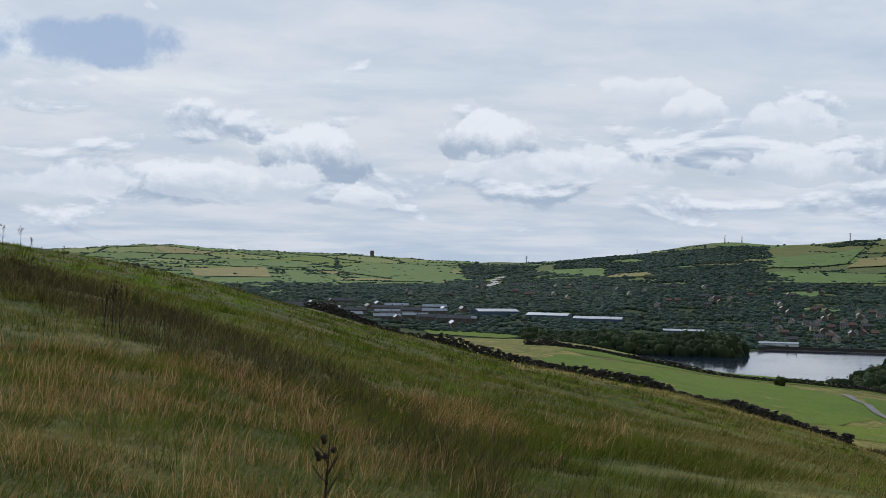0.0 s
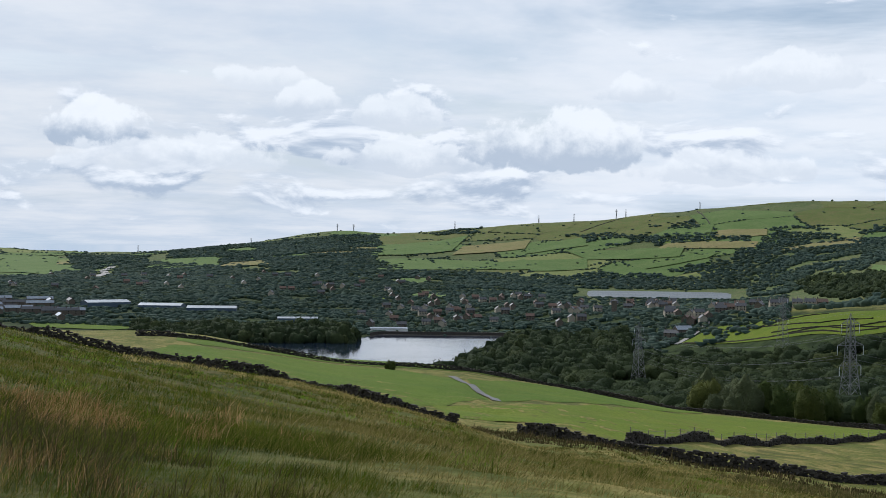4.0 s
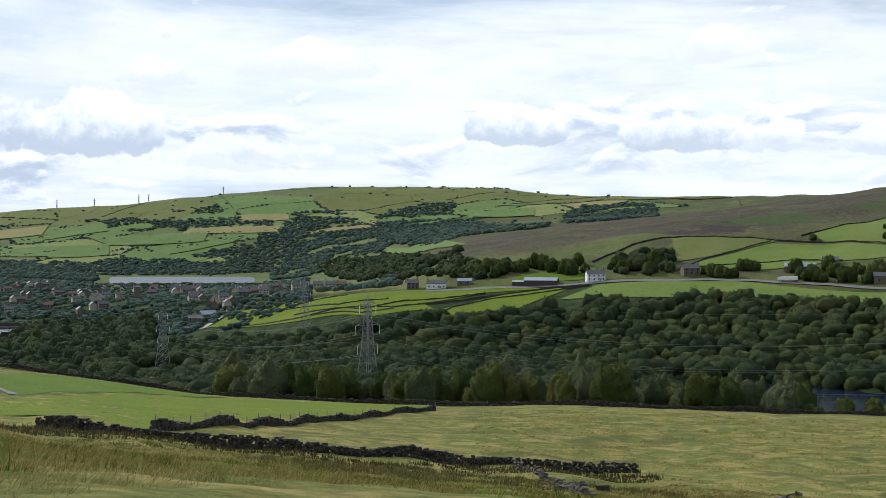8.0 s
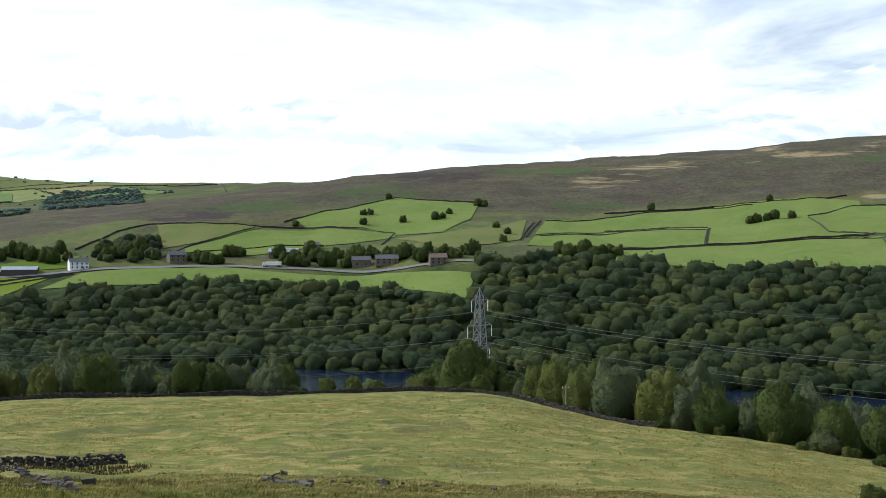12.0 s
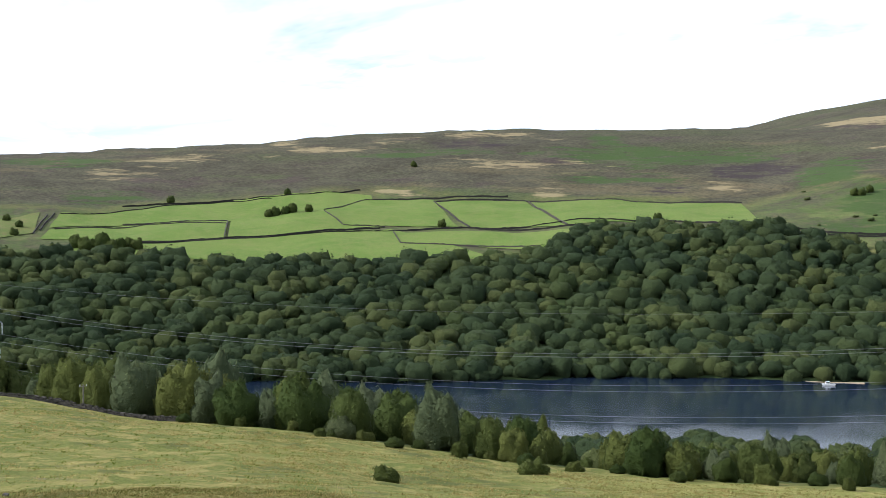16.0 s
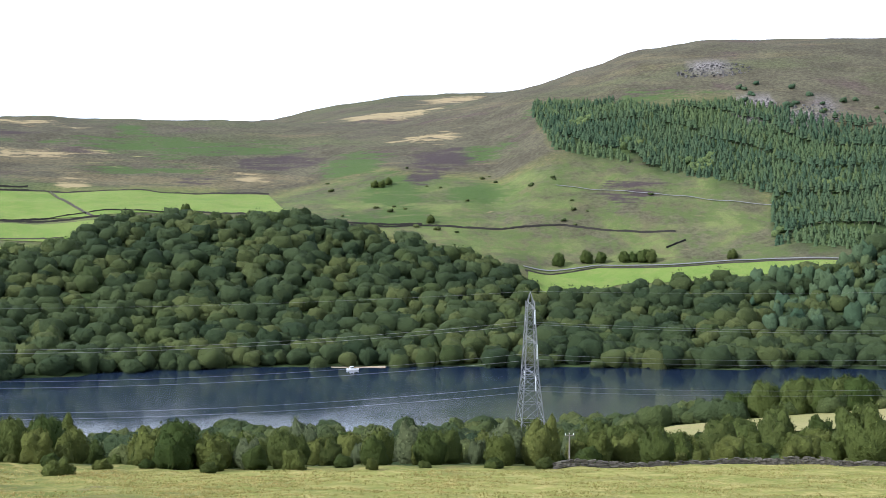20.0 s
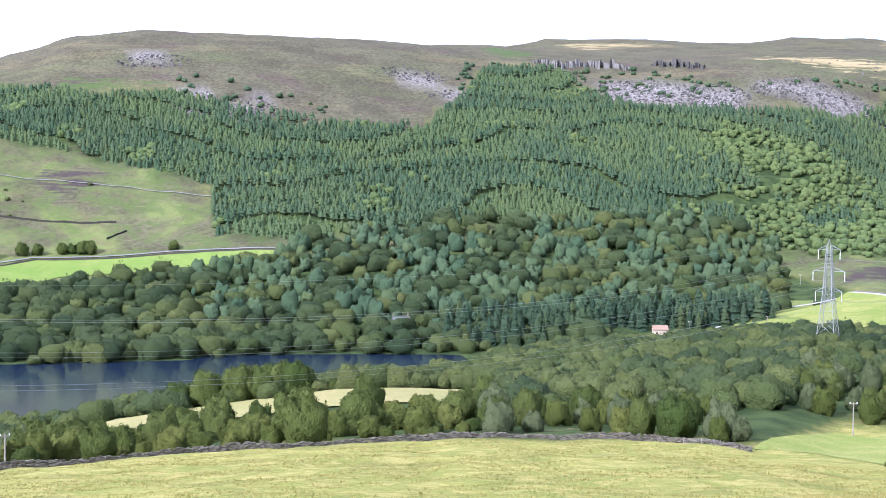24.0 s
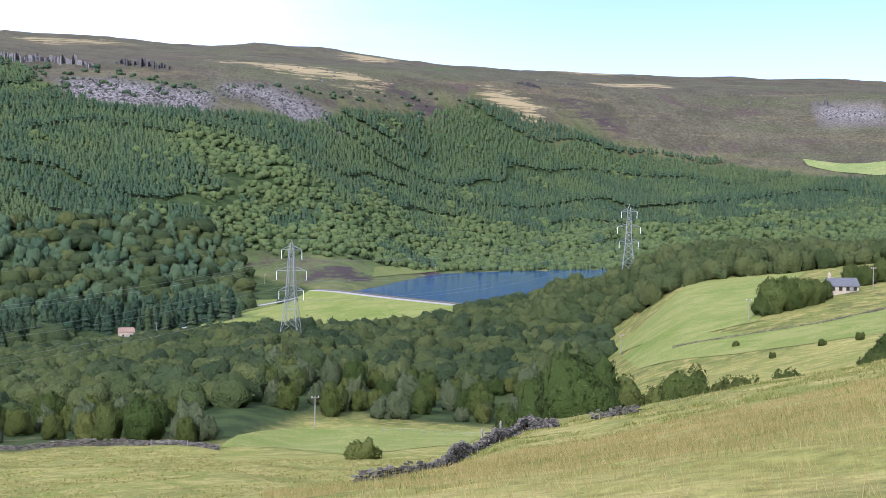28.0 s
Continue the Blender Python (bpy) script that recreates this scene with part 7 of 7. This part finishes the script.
rng_town = np.random.default_rng(12)
for k, az in enumerate(np.linspace(-5.6, 0.9, 17)):
    for r in (1640, 1720, 1800, 1885):
        if rng_town.uniform() < 0.5 - 0.04 * abs(az + 2.5):
            again(ROW_A if rng_town.uniform() < 0.6 else ROW_B, float(az), float(np.interp(az, [-6, 1], [110, -60]) + r + rng_town.uniform(-20, 20)), float(rng_town.choice([6, 10, 95])), 1.0)
for az0, az1, r0, r1, count in ((13, 22.5, 1480, 1760, 34), (14, 21, 1780, 2050, 26), (21, 26.5, 1560, 1900, 30), (26, 32.5, 1270, 1480, 28), (-2, 12, 2100, 2600, 26), (9, 16, 2000, 2500, 22)):
    for _ in range(count):
        again((HOME_A, HOME_B, HOME_C, HOME_B)[int(rng_town.integers(0, 4))], float(rng_town.uniform(az0, az1)), float(rng_town.uniform(r0, r1)), float(rng_town.choice([0, 15, 75, 100])), 1.5)

# ---- small things by the road and the water ----


def lorry(az, r):
    root = tagged(new("lorry"), "white articulated lorry on the road below the farm", "lorry")
    bm = bmesh.new()
    box(bm, (12.5, 2.5, 2.8), Matrix.Translation((1.2, 0, 1.2)))
    bmesh.ops.bevel(bm, geom=bm.edges[:], offset=0.08, segments=1, affect="EDGES")
    part("trailer", bm, WHITEWASH, root)
    bm = bmesh.new()
    box(bm, (2.1, 2.45, 2.9), Matrix.Translation((-6.6, 0, 0.6)), 0.93)
    bmesh.ops.bevel(bm, geom=bm.edges[:], offset=0.1, segments=1, affect="EDGES")
    part("cab", bm, WHITEWASH, root)
    bm = bmesh.new()
    box(bm, (0.1, 2.1, 0.9), Matrix.Translation((-7.62, 0, 2.2)))
    part("windscreen", bm, GLASS, root)
    for xx in (-6.5, -4.0, 4.6, 5.8, 7.0):
        for s in (-1.15, 1.15):
            bm = bmesh.new()
            bmesh.ops.create_cone(bm, cap_ends=True, segments=14, radius1=0.5, radius2=0.5, depth=0.35, matrix=Matrix.Translation((xx, s, 0.5)) @ Matrix.Rotation(math.pi / 2, 4, "X"))
            part("wheel", bm, RUBBER, root)
    x, y = polar(az, r)
    root.matrix_basis = Matrix.Translation((x, y, float(land(np.array(x), np.array(y))) + 0.7)) @ Matrix.Rotation(radians(-az - 6), 4, "Z")


RUBBER = plain("rubber", (0.012, 0.012, 0.012), (0.03, 0.03, 0.03), 3.0)
lorry(51.3, 1068)


def launch(az, r):
    root = tagged(new("launch"), "small white launch moored at the sandy shore", "boat")
    bm = bmesh.new()
    vs = box(bm, (6.0, 2.0, 1.0), Matrix.Translation((0, 0, 0)))
    for v in vs[4:]:
        v.co.x *= 1.15
        v.co.y *= 1.1
    bmesh.ops.bevel(bm, geom=bm.edges[:], offset=0.2, segments=2, affect="EDGES")
    part("hull", bm, WHITEWASH, root)
    bm = bmesh.new()
    box(bm, (2.4, 1.5, 1.1), Matrix.Translation((-0.4, 0, 1.0)), 0.85)
    part("cabin", bm, WHITEWASH, root)
    bm = bmesh.new()
    box(bm, (1.9, 1.56, 0.4), Matrix.Translation((-0.4, 0, 1.45)))
    part("window", bm, GLASS, root)
    x, y = polar(az, r)
    root.matrix_basis = Matrix.Translation((x, y, VALLEY_WATER - 0.1)) @ Matrix.Rotation(radians(-az + 8), 4, "Z")


launch(95.25, 708)


def fence(pts, gap, high, label):
    root = tagged(new("fence"), label, "fence")
    px, py, dx, dy = along(pts, gap)
    z = land(px, py)
    rng = np.random.default_rng(int(pts[0][1]))
    tops = []
    for x, y, g in zip(px, py, z):
        bm = bmesh.new()
        h = high * rng.uniform(0.9, 1.1)
        box(bm, (0.11, 0.11, h + 0.3), Matrix.Translation((x, y, g - 0.3)) @ Matrix.Rotation(rng.uniform(-0.05, 0.05), 4, "X"), 0.9)
        part("post", bm, TIMBER, root)
        tops.append(Vector((x, y, g + h * 0.9)))
    for k in (0.0, 0.35):
        bm = bmesh.new()
        tube(bm, [p - Vector((0, 0, k)) for p in tops], [0.012] * len(tops), 3)
        part("wire", bm, CABLE, root)


fence([(24.6, 153), (28.1, 184), (31.4, 228), (34.3, 274), (36.5, 309)], 6.0, 1.7, "timber fence posts along the field wall")
fence([(147.3, 82), (147.75, 84), (148.3, 91)], 3.2, 1.35, "leaning timber posts beside the broken wall")
fence([(143.0, 300), (145.5, 296), (148.5, 290)], 5.0, 1.2, "post and wire fence round the small field")
fence([(133.2, 258), (135.4, 252)], 4.0, 1.2, "post and wire fence at the pasture corner")
fence([(36.5, 345), (40, 338), (44, 334), (48, 331)], 7.0, 1.3, "post and wire fence below the green field")
field("tan", [(105.5, 385), (110, 385), (114, 386), (119, 387), (124.8, 387)], [(105.8, 428), (110.5, 433), (114, 436), (118.8, 436), (124.5, 430)], 0.8)

# ---- loose rock on the screes ----


def rocks(name, zones, count, size, mat, label, seed):
    rng = np.random.default_rng(seed)
    xs, ys = [], []
    for a, da, r, dr in zones:
        n = int(count * da * dr / 60)
        t, q = rng.uniform(0, 6.283, n), np.sqrt(rng.uniform(0, 1, n)) * 1.08
        x, y = polar(a + da * q * np.cos(t), r + dr * q * np.sin(t))
        xs.append(x)
        ys.append(y)
    x, y = np.concatenate(xs), np.concatenate(ys)
    n, turn = len(x), rng.uniform(0, 6.283, len(x))
    s = size * rng.uniform(0.5, 1.6, (n, 1)) ** 1.5 * rng.uniform(0.6, 1.2, (n, 3))
    V = stones_at(x, y, land(x, y) + s[:, 2] * 0.2, np.cos(turn), np.sin(turn), s, seed)
    F = (STONE_FACES[None] + (np.arange(n) * 8)[:, None, None]).reshape(-1, 4)
    return tagged(mesh_object(name, V.reshape(-1, 3), F, mat, smooth=False), label, "rocks", kind="stuff")


rocks("scree_blocks", SCREES, 420, 1.15, CRAGSTONE, "grey gritstone blocks lying on the scree", 31)
rocks("moor_boulders", [(160, 4.5, 2230, 55), (150, 3, 2060, 60), (141, 5, 1740, 60), (130, 4, 1560, 40)], 14, 1.4, CRAGSTONE, "scattered boulders along the moor edge", 32)
rocks("pasture_stones", [(56, 5, 104, 6), (52, 2, 112, 8), (42, 2.5, 90, 10)], 30, 0.34, PALESTONE, "half-buried stones in the pasture", 33)
scrub = scatter(111, 147, [(111, 1340), (117, 1290), (124, 1450), (131, 1450), (141, 1640), (147, 1850)], [(111, 1500), (117, 1400), (124, 1640), (131, 1640), (136, 1640), (141, 1720), (147, 1930)], 11.0, 41, lambda az, r, x, y: (patch(x, y, 46.0, 0.22)) & (r < np.interp(az, [111, 117, 122, 124, 131, 136, 141, 147], [1415, 1350, 1340, 1610, 1610, 1570, 1690, 1900])))
wood("crag_scrub", scrub, 3.2, 4.6, SMALL, SPRUCE, "scattered green scrub on the steep ground below the crag", seed=41)
heath = scatter(94, 113, [(94, 1070), (104, 1000), (113, 990)], [(94, 1300), (101, 1280), (104, 1210), (113, 1100)], 16.0, 42, lambda az, r, x, y: patch(x, y, 90.0, 0.6))
wood("gully_scrub", heath, 2.4, 2.6, SMALL, BIRCH, "low bushes and bracken in the gullies", seed=42)

# ---- grass, rushes and weeds ----


def make_blades(name, dark, light, tip, shade=0.6):
    m = bpy.data.materials.new(name)
    m.use_nodes = True
    n = Nodes(m.node_tree)
    isl = n.add("ShaderNodeNewGeometry").outputs["Random Per Island"]
    co = n.add("ShaderNodeTexCoord").outputs["Object"]
    c = n.mix(n.step(n.noise(co, 0.22, 3.0, 0.6), 0.35, 0.65), dark, light)
    c = n.mix(n.math("MULTIPLY", n.step(n.noise(co, 1.3, 3.0, 0.6), 0.42, 0.62), shade), c, n.mix(0.6, dark, (0.02, 0.024, 0.008)))
    c = n.mix(n.math("MULTIPLY", n.step(isl, 0.45, 1.0), 0.75), c, tip)
    a = n.add("ShaderNodeBsdfDiffuse", {"Color": c}).outputs[0]
    b = n.add("ShaderNodeBsdfTranslucent", {"Color": c}).outputs[0]
    n.add("ShaderNodeOutputMaterial", {0: n.add("ShaderNodeMixShader", {0: 0.58, 1: a, 2: b}).outputs[0]})
    return m


def tufts(name, pts, blades, high, spread, mat, label, seed, width=0.012, droop=0.5, bent=False):
    """Grass tufts: each a spray of single tapering blades."""
    rng = np.random.default_rng(seed)
    x, y = pts
    r = np.hypot(x, y)
    n = len(x)
    z = land(x, y)
    size = rng.uniform(0.55, 1.35, n)
    bx = np.repeat(x, blades) + rng.normal(0, spread * 0.45, n * blades)
    by = np.repeat(y, blades) + rng.normal(0, spread * 0.45, n * blades)
    bz = land(bx, by) - 0.02
    h = np.repeat(size, blades) * high * rng.uniform(0.5, 1.15, n * blades)
    h = h * (0.75 + 0.5 * waves(bx, by, 1.6))
    a, lean = rng.normal(-0.7, 1.1, n * blades), rng.uniform(0.1, droop, n * blades) * h
    w = width * np.maximum(np.repeat(r, blades) / 12.0, 1.0) * rng.uniform(0.7, 1.4, n * blades)
    t = rng.uniform(0, 6.283, n * blades)
    wx, wy = np.cos(t) * w, np.sin(t) * w
    lx, ly = np.cos(a) * lean, np.sin(a) * lean
    foot, tip = np.stack([bx, by, bz], -1), np.stack([bx + lx, by + ly, bz + h], -1)
    edge = np.stack([wx, wy, np.zeros_like(wx)], -1)
    if not bent:
        V = np.stack([foot - edge, foot + edge, tip], 1)
        F = np.arange(len(bx) * 3).reshape(-1, 3)
    else:
        knee = foot + np.stack([lx * 0.3, ly * 0.3, h * 0.62], -1)
        V = np.stack([foot - edge, foot + edge, knee + edge * 0.75, knee - edge * 0.75, tip], 1)
        F = (np.array([(0, 1, 2), (0, 2, 3), (3, 2, 4)])[None] + (np.arange(len(bx)) * 5)[:, None, None]).reshape(-1, 3)
    return tagged(mesh_object(name, V.reshape(-1, 3), F, mat, smooth=False), label, "grass", kind="stuff")


GREENBLADE = make_blades("green_grass_blades", (0.034, 0.060, 0.004), (0.078, 0.104, 0.010), (0.19, 0.165, 0.042), 0.8)
STRAWBLADE = make_blades("dry_grass_blades", (0.24, 0.20, 0.065), (0.35, 0.28, 0.105), (0.48, 0.38, 0.17), 0.15)
BROWNBLADE = make_blades("seeding_grass_blades", (0.20, 0.118, 0.045), (0.29, 0.185, 0.078), (0.46, 0.32, 0.16), 0.4)
RUSHBLADE = make_blades("rush_blades", (0.034, 0.034, 0.014), (0.060, 0.052, 0.022), (0.13, 0.095, 0.05))
PALEBLADE = make_blades("pale_grass_blades", (0.20, 0.19, 0.055), (0.29, 0.25, 0.085), (0.44, 0.36, 0.15), 0.5)
OLIVEBLADE = make_blades("olive_grass_blades", (0.100, 0.092, 0.024), (0.150, 0.128, 0.040), (0.27, 0.215, 0.09))
GREEN2 = make_blades("meadow_grass_blades", (0.125, 0.155, 0.026), (0.175, 0.195, 0.040), (0.32, 0.28, 0.10), 0.25)

ring = lambda a0, a1, r0, r1: ([(a0, r0), (a1, r0)], [(a0, r1), (a1, r1)])
some = lambda size, cut: (lambda az, r, x, y: waves(x, y, size) > cut)
# the dark rushy hollow that crosses the near slope
HOLLOW = [(-18, 38), (-13, 30), (-9, 24), (-5, 20), (-1, 16.5), (3, 13.5), (8, 11)]
in_hollow = lambda az, r: np.abs(r - np.interp(az, [p[0] for p in HOLLOW], [p[1] for p in HOLLOW])) / np.interp(az, [-18, 8], [7.5, 2.6])
NEAR_FROM, NEAR_TO = [(-21, 6.5), (16, 8), (30, 22)], [(-21, 19), (30, 30)]
tufts("near_grass", scatter(-21, 30, NEAR_FROM, NEAR_TO, 0.15, 51, lambda az, r, x, y: (waves(x, y, 1.4) > -0.6) & (az < 14 + 6 * waves(x, y, 5.0))), 14, 0.22, 0.17, GREENBLADE, "long green grass on the near slope", 51, 0.0032, 1.3)
tufts("bank_grass", scatter(-21, 60, [(-21, 18), (30, 28), (60, 36)], [(-21, 46), (60, 46)], 0.31, 62, lambda az, r, x, y: (in_hollow(az, r) > 0.4) & (waves(x, y, 2.6) > -0.75) & (az < 12 + 10 * waves(x, y, 7.0))), 12, 0.19, 0.3, GREENBLADE, "long green grass on the bank", 62, 0.0036, 0.9)
tufts("near_straw", scatter(-21, 30, NEAR_FROM, NEAR_TO, 0.19, 52, lambda az, r, x, y: (in_hollow(az, r) > 0.5) & (az < 6 + 5 * waves(y, x, 2.5)) & (waves(x, y, 3.7) + 0.25 * waves(y, x, 1.1) < 0.0)), 9, 0.36, 0.24, BROWNBLADE, "brown seeding grass on the near slope", 52, 0.0022, 1.2, True)
tufts("bank_straw", scatter(-21, 30, [(-21, 18), (30, 28)], [(-21, 46), (30, 46)], 0.42, 63, lambda az, r, x, y: (in_hollow(az, r) > 0.55) & (waves(x, y, 6.5) + 0.3 * waves(y, x, 2.0) < 0.0)), 11, 0.26, 0.35, OLIVEBLADE, "pale seeding grass on the bank", 63, 0.0026, 1.2)
tufts("hollow_rushes", scatter(-21, 12, *ring(-21, 12, 9, 50), 0.33, 53, lambda az, r, x, y: (in_hollow(az, r) < 1.0) & (waves(x, y, 4.0) > -0.55)), 15, 0.36, 0.26, RUSHBLADE, "dark rushes in the hollow of the near slope", 53, 0.0034, 1.3, True)
tufts("slope_grass", scatter(-21, 60, [(-21, 45), (30, 44), (44, 34)], [(-21, 112), (20, 124), (30, 118), (44, 122), (60, 96)], 0.8, 54, lambda az, r, x, y: (waves(x, y, 5.0) > -0.75) & (az < 14 + 12 * waves(y, x, 9.0)) & (r + 14 * waves(x, y, 17.0) < np.interp(az, [20, 60], [118, 92]))), 12, 0.16, 0.5, GREENBLADE, "rough green grass on the brow", 54, 0.0048, 1.4)
tufts("slope_straw", scatter(-21, 60, [(-21, 45), (30, 44), (44, 34)], [(-21, 115), (26, 118), (44, 110), (60, 90)], 1.2, 55, lambda az, r, x, y: (waves(x, y, 22.0) + 0.5 * waves(y, x, 6.0) > 0.12) & (r + 20 * waves(x, y, 13.0) < 104)), 10, 0.20, 0.6, OLIVEBLADE, "pale seeding grass on the brow", 55, 0.0036, 1.3)
tufts("wall_rushes", scatter(14, 46, [(14, 143), (17, 133), (20, 126), (25, 122), (32, 119), (40, 134), (46, 140)], [(14, 158), (17, 148), (20, 144), (25, 137), (32, 131), (40, 150), (46, 156)], 1.05, 56, some(14.0, -0.5)), 10, 0.55, 0.6, RUSHBLADE, "brown rushes along the field wall", 56, 0.006, 0.5)
tufts("pasture_tufts", scatter(24, 74, *ring(24, 74, 60, 300), 2.7, 57, lambda az, r, x, y: (r < line_at(EDGE, az)[0] - 2) & (waves(x, y, 26.0) > -0.3) & ((az > 38) | (r < 150))), 8, 0.24, 1.1, GREEN2, "tussocks of rough pasture grass", 57, 0.007, 0.9)
tufts("bleached_grass", scatter(70, 166, *ring(70, 166, 58, 262), 1.75, 59, lambda az, r, x, y: (r < line_at(EDGE, az)[0] - 2) & (waves(x, y, 30.0) > -0.4) & ((az < 136) | (r < 215))), 10, 0.22, 1.3, PALEBLADE, "bleached pale grass on the pasture", 59, 0.007, 0.9)
tufts("east_slope_grass", scatter(138, 168, *ring(138, 168, 10, 60), 0.42, 60, lambda az, r, x, y: waves(x, y, 11.0) > -0.6), 14, 0.24, 0.3, STRAWBLADE, "long pale seeding grass on the slope", 60, 0.0028, 0.9)
tufts("east_slope_green", scatter(138, 168, *ring(138, 168, 10, 100), 0.8, 61, lambda az, r, x, y: waves(x, y, 13.0) > 0.05), 12, 0.20, 0.45, GREEN2, "green grass among the pale on the slope", 61, 0.004, 0.9)

BENTBLADE = make_blades("bent_grass_blades", (0.105, 0.104, 0.022), (0.180, 0.156, 0.048), (0.34, 0.27, 0.12), 0.5)
tufts("slope_bents", scatter(4, 78, [(4, 14), (18, 14), (30, 24), (78, 38)], [(4, 100), (20, 120), (30, 120), (44, 122), (78, 112)], 0.78, 71, lambda az, r, x, y: az > 10 + 8 * waves(x, y, 7.0)), 20, 0.18, 0.66, BENTBLADE, "olive and straw-coloured grass on the open slope", 71, 0.0056, 1.7)
tufts("slope_near_bents", scatter(6, 60, [(6, 12), (18, 12), (30, 20), (60, 32)], [(6, 36), (30, 44), (60, 46)], 0.40, 72, lambda az, r, x, y: az > 10 + 8 * waves(x, y, 7.0)), 22, 0.15, 0.38, BENTBLADE, "short olive grass on the near bank", 72, 0.0046, 1.8)
TUSSOCK = make_blades("tussock_blades", (0.030, 0.050, 0.006), (0.060, 0.082, 0.010), (0.15, 0.14, 0.04), 0.7)
LUSH = make_blades("lush_grass_blades", (0.085, 0.160, 0.010), (0.130, 0.215, 0.016), (0.19, 0.25, 0.035), 0.3)
tufts("near_tussocks", scatter(-21, 55, [(-21, 9), (16, 11), (55, 28)], [(-21, 70), (55, 70)], 1.9, 64, some(7.0, 0.02)), 46, 0.30, 0.55, TUSSOCK, "dark tussocks of coarse grass on the near slope", 64, 0.0036, 1.1)
tufts("lush_patches", scatter(-21, 60, [(-21, 9), (16, 11), (60, 30)], [(-21, 80), (60, 80)], 1.2, 65, lambda az, r, x, y: (waves(y, x, 6.0) + 0.3 * (az < -8) > 0.3) & (in_hollow(az, r) > 1.0)), 34, 0.20, 0.6, LUSH, "brighter patches of lush grass on the near slope", 65, 0.0034, 1.0)
tufts("brow_tussocks", scatter(-10, 60, [(-10, 60), (60, 40)], [(-10, 100), (20, 118), (60, 110)], 3.2, 66, some(12.0, -0.05)), 40, 0.30, 0.8, TUSSOCK, "dark tussocks along the brow", 66, 0.0045, 1.1)
tufts("brow_straw", scatter(3, 30, [(3, 78), (12, 82), (20, 84), (30, 90)], [(3, 96), (12, 102), (20, 110), (30, 116)], 0.8, 67, some(9.0, -0.45)), 11, 0.24, 0.5, STRAWBLADE, "bleached seeding grass along the brow", 67, 0.0036, 1.0)
OLIVERUSH = make_blades("olive_rush_blades", (0.060, 0.064, 0.020), (0.100, 0.096, 0.034), (0.20, 0.155, 0.07), 0.5)
tufts("wallside_rushes", scatter(28, 47, [(28, 96), (47, 100)], [(28, 112), (36, 128), (42, 128), (47, 112)], 0.85, 68, some(8.0, -0.3)), 16, 0.5, 0.5, OLIVERUSH, "olive-brown rushes beside the low field wall", 68, 0.0055, 0.7)
tufts("pasture_straw", scatter(36, 100, *ring(36, 100, 80, 300), 1.9, 70, lambda az, r, x, y: (r < line_at(EDGE, az)[0] - 3) & (waves(x, y, 31.0) + 0.4 * waves(y, x, 11.0) > 0.25) & ((az > 40) | (r < 150))), 12, 0.26, 0.9, STRAWBLADE, "bleached grass in the rough pasture", 70, 0.006, 0.9)


def weed(az, r, high, seed, label):
    """A dead dock or thistle: a stiff branching stem with dark seed heads."""
    rng = np.random.default_rng(seed)
    root = tagged(new("thistle"), label, "plant", "dead weeds on the near slope")
    bm = bmesh.new()
    tube(bm, [(0, 0, -0.05), (0.01, 0, high * 0.5), (0.03, 0.01, high)], [0.012, 0.009, 0.005], 5)
    for k in range(7):
        z, a = high * rng.uniform(0.35, 0.9), rng.uniform(0, 6.28)
        e = Vector((0.16 * high * math.cos(a), 0.16 * high * math.sin(a), z + high * 0.2))
        tube(bm, [(0.02, 0, z), e * 0.6 + Vector((0, 0, z * 0.4)), e], [0.006, 0.005, 0.003], 4)
    part("stem", bm, DEADSTEM, root)
    for k in range(6):
        z, a = high * rng.uniform(0.75, 1.05), rng.uniform(0, 6.28)
        v, f = ico(1)
        v = v * (0.021 * (1 + v[:, 2:] * 0.3)) * (1, 1, 1.3) + (0.09 * high * math.cos(a), 0.09 * high * math.sin(a), z)
        mesh_object("seed_head", v, f, DEADSTEM, root)
    x, y = polar(az, r)
    root.matrix_basis = Matrix.Translation((x, y, float(land(np.array(x), np.array(y)))))


DEADSTEM = plain("dead_stem", (0.022, 0.016, 0.010), (0.06, 0.042, 0.026), 20.0)
weed(-4.9, 9.0, 0.62, 1, "dead thistle with dark seed heads in the grass")
for k, (az, r, high) in enumerate(((-13.9, 24, 0.95), (-13.6, 24.5, 0.8), (-14.2, 25, 0.6), (-18.3, 60, 0.9), (-17.6, 62, 1.0), (-17.2, 58, 0.7), (-15.9, 60, 0.6), (-17.5, 33, 0.6), (-17.2, 34, 0.7), (-13.0, 64, 0.6), (-11.5, 60, 0.5), (-8.7, 52, 0.8), (-5.9, 70, 0.7))):
    weed(az, r, high, 10 + k, "dead dock standing above the grass")
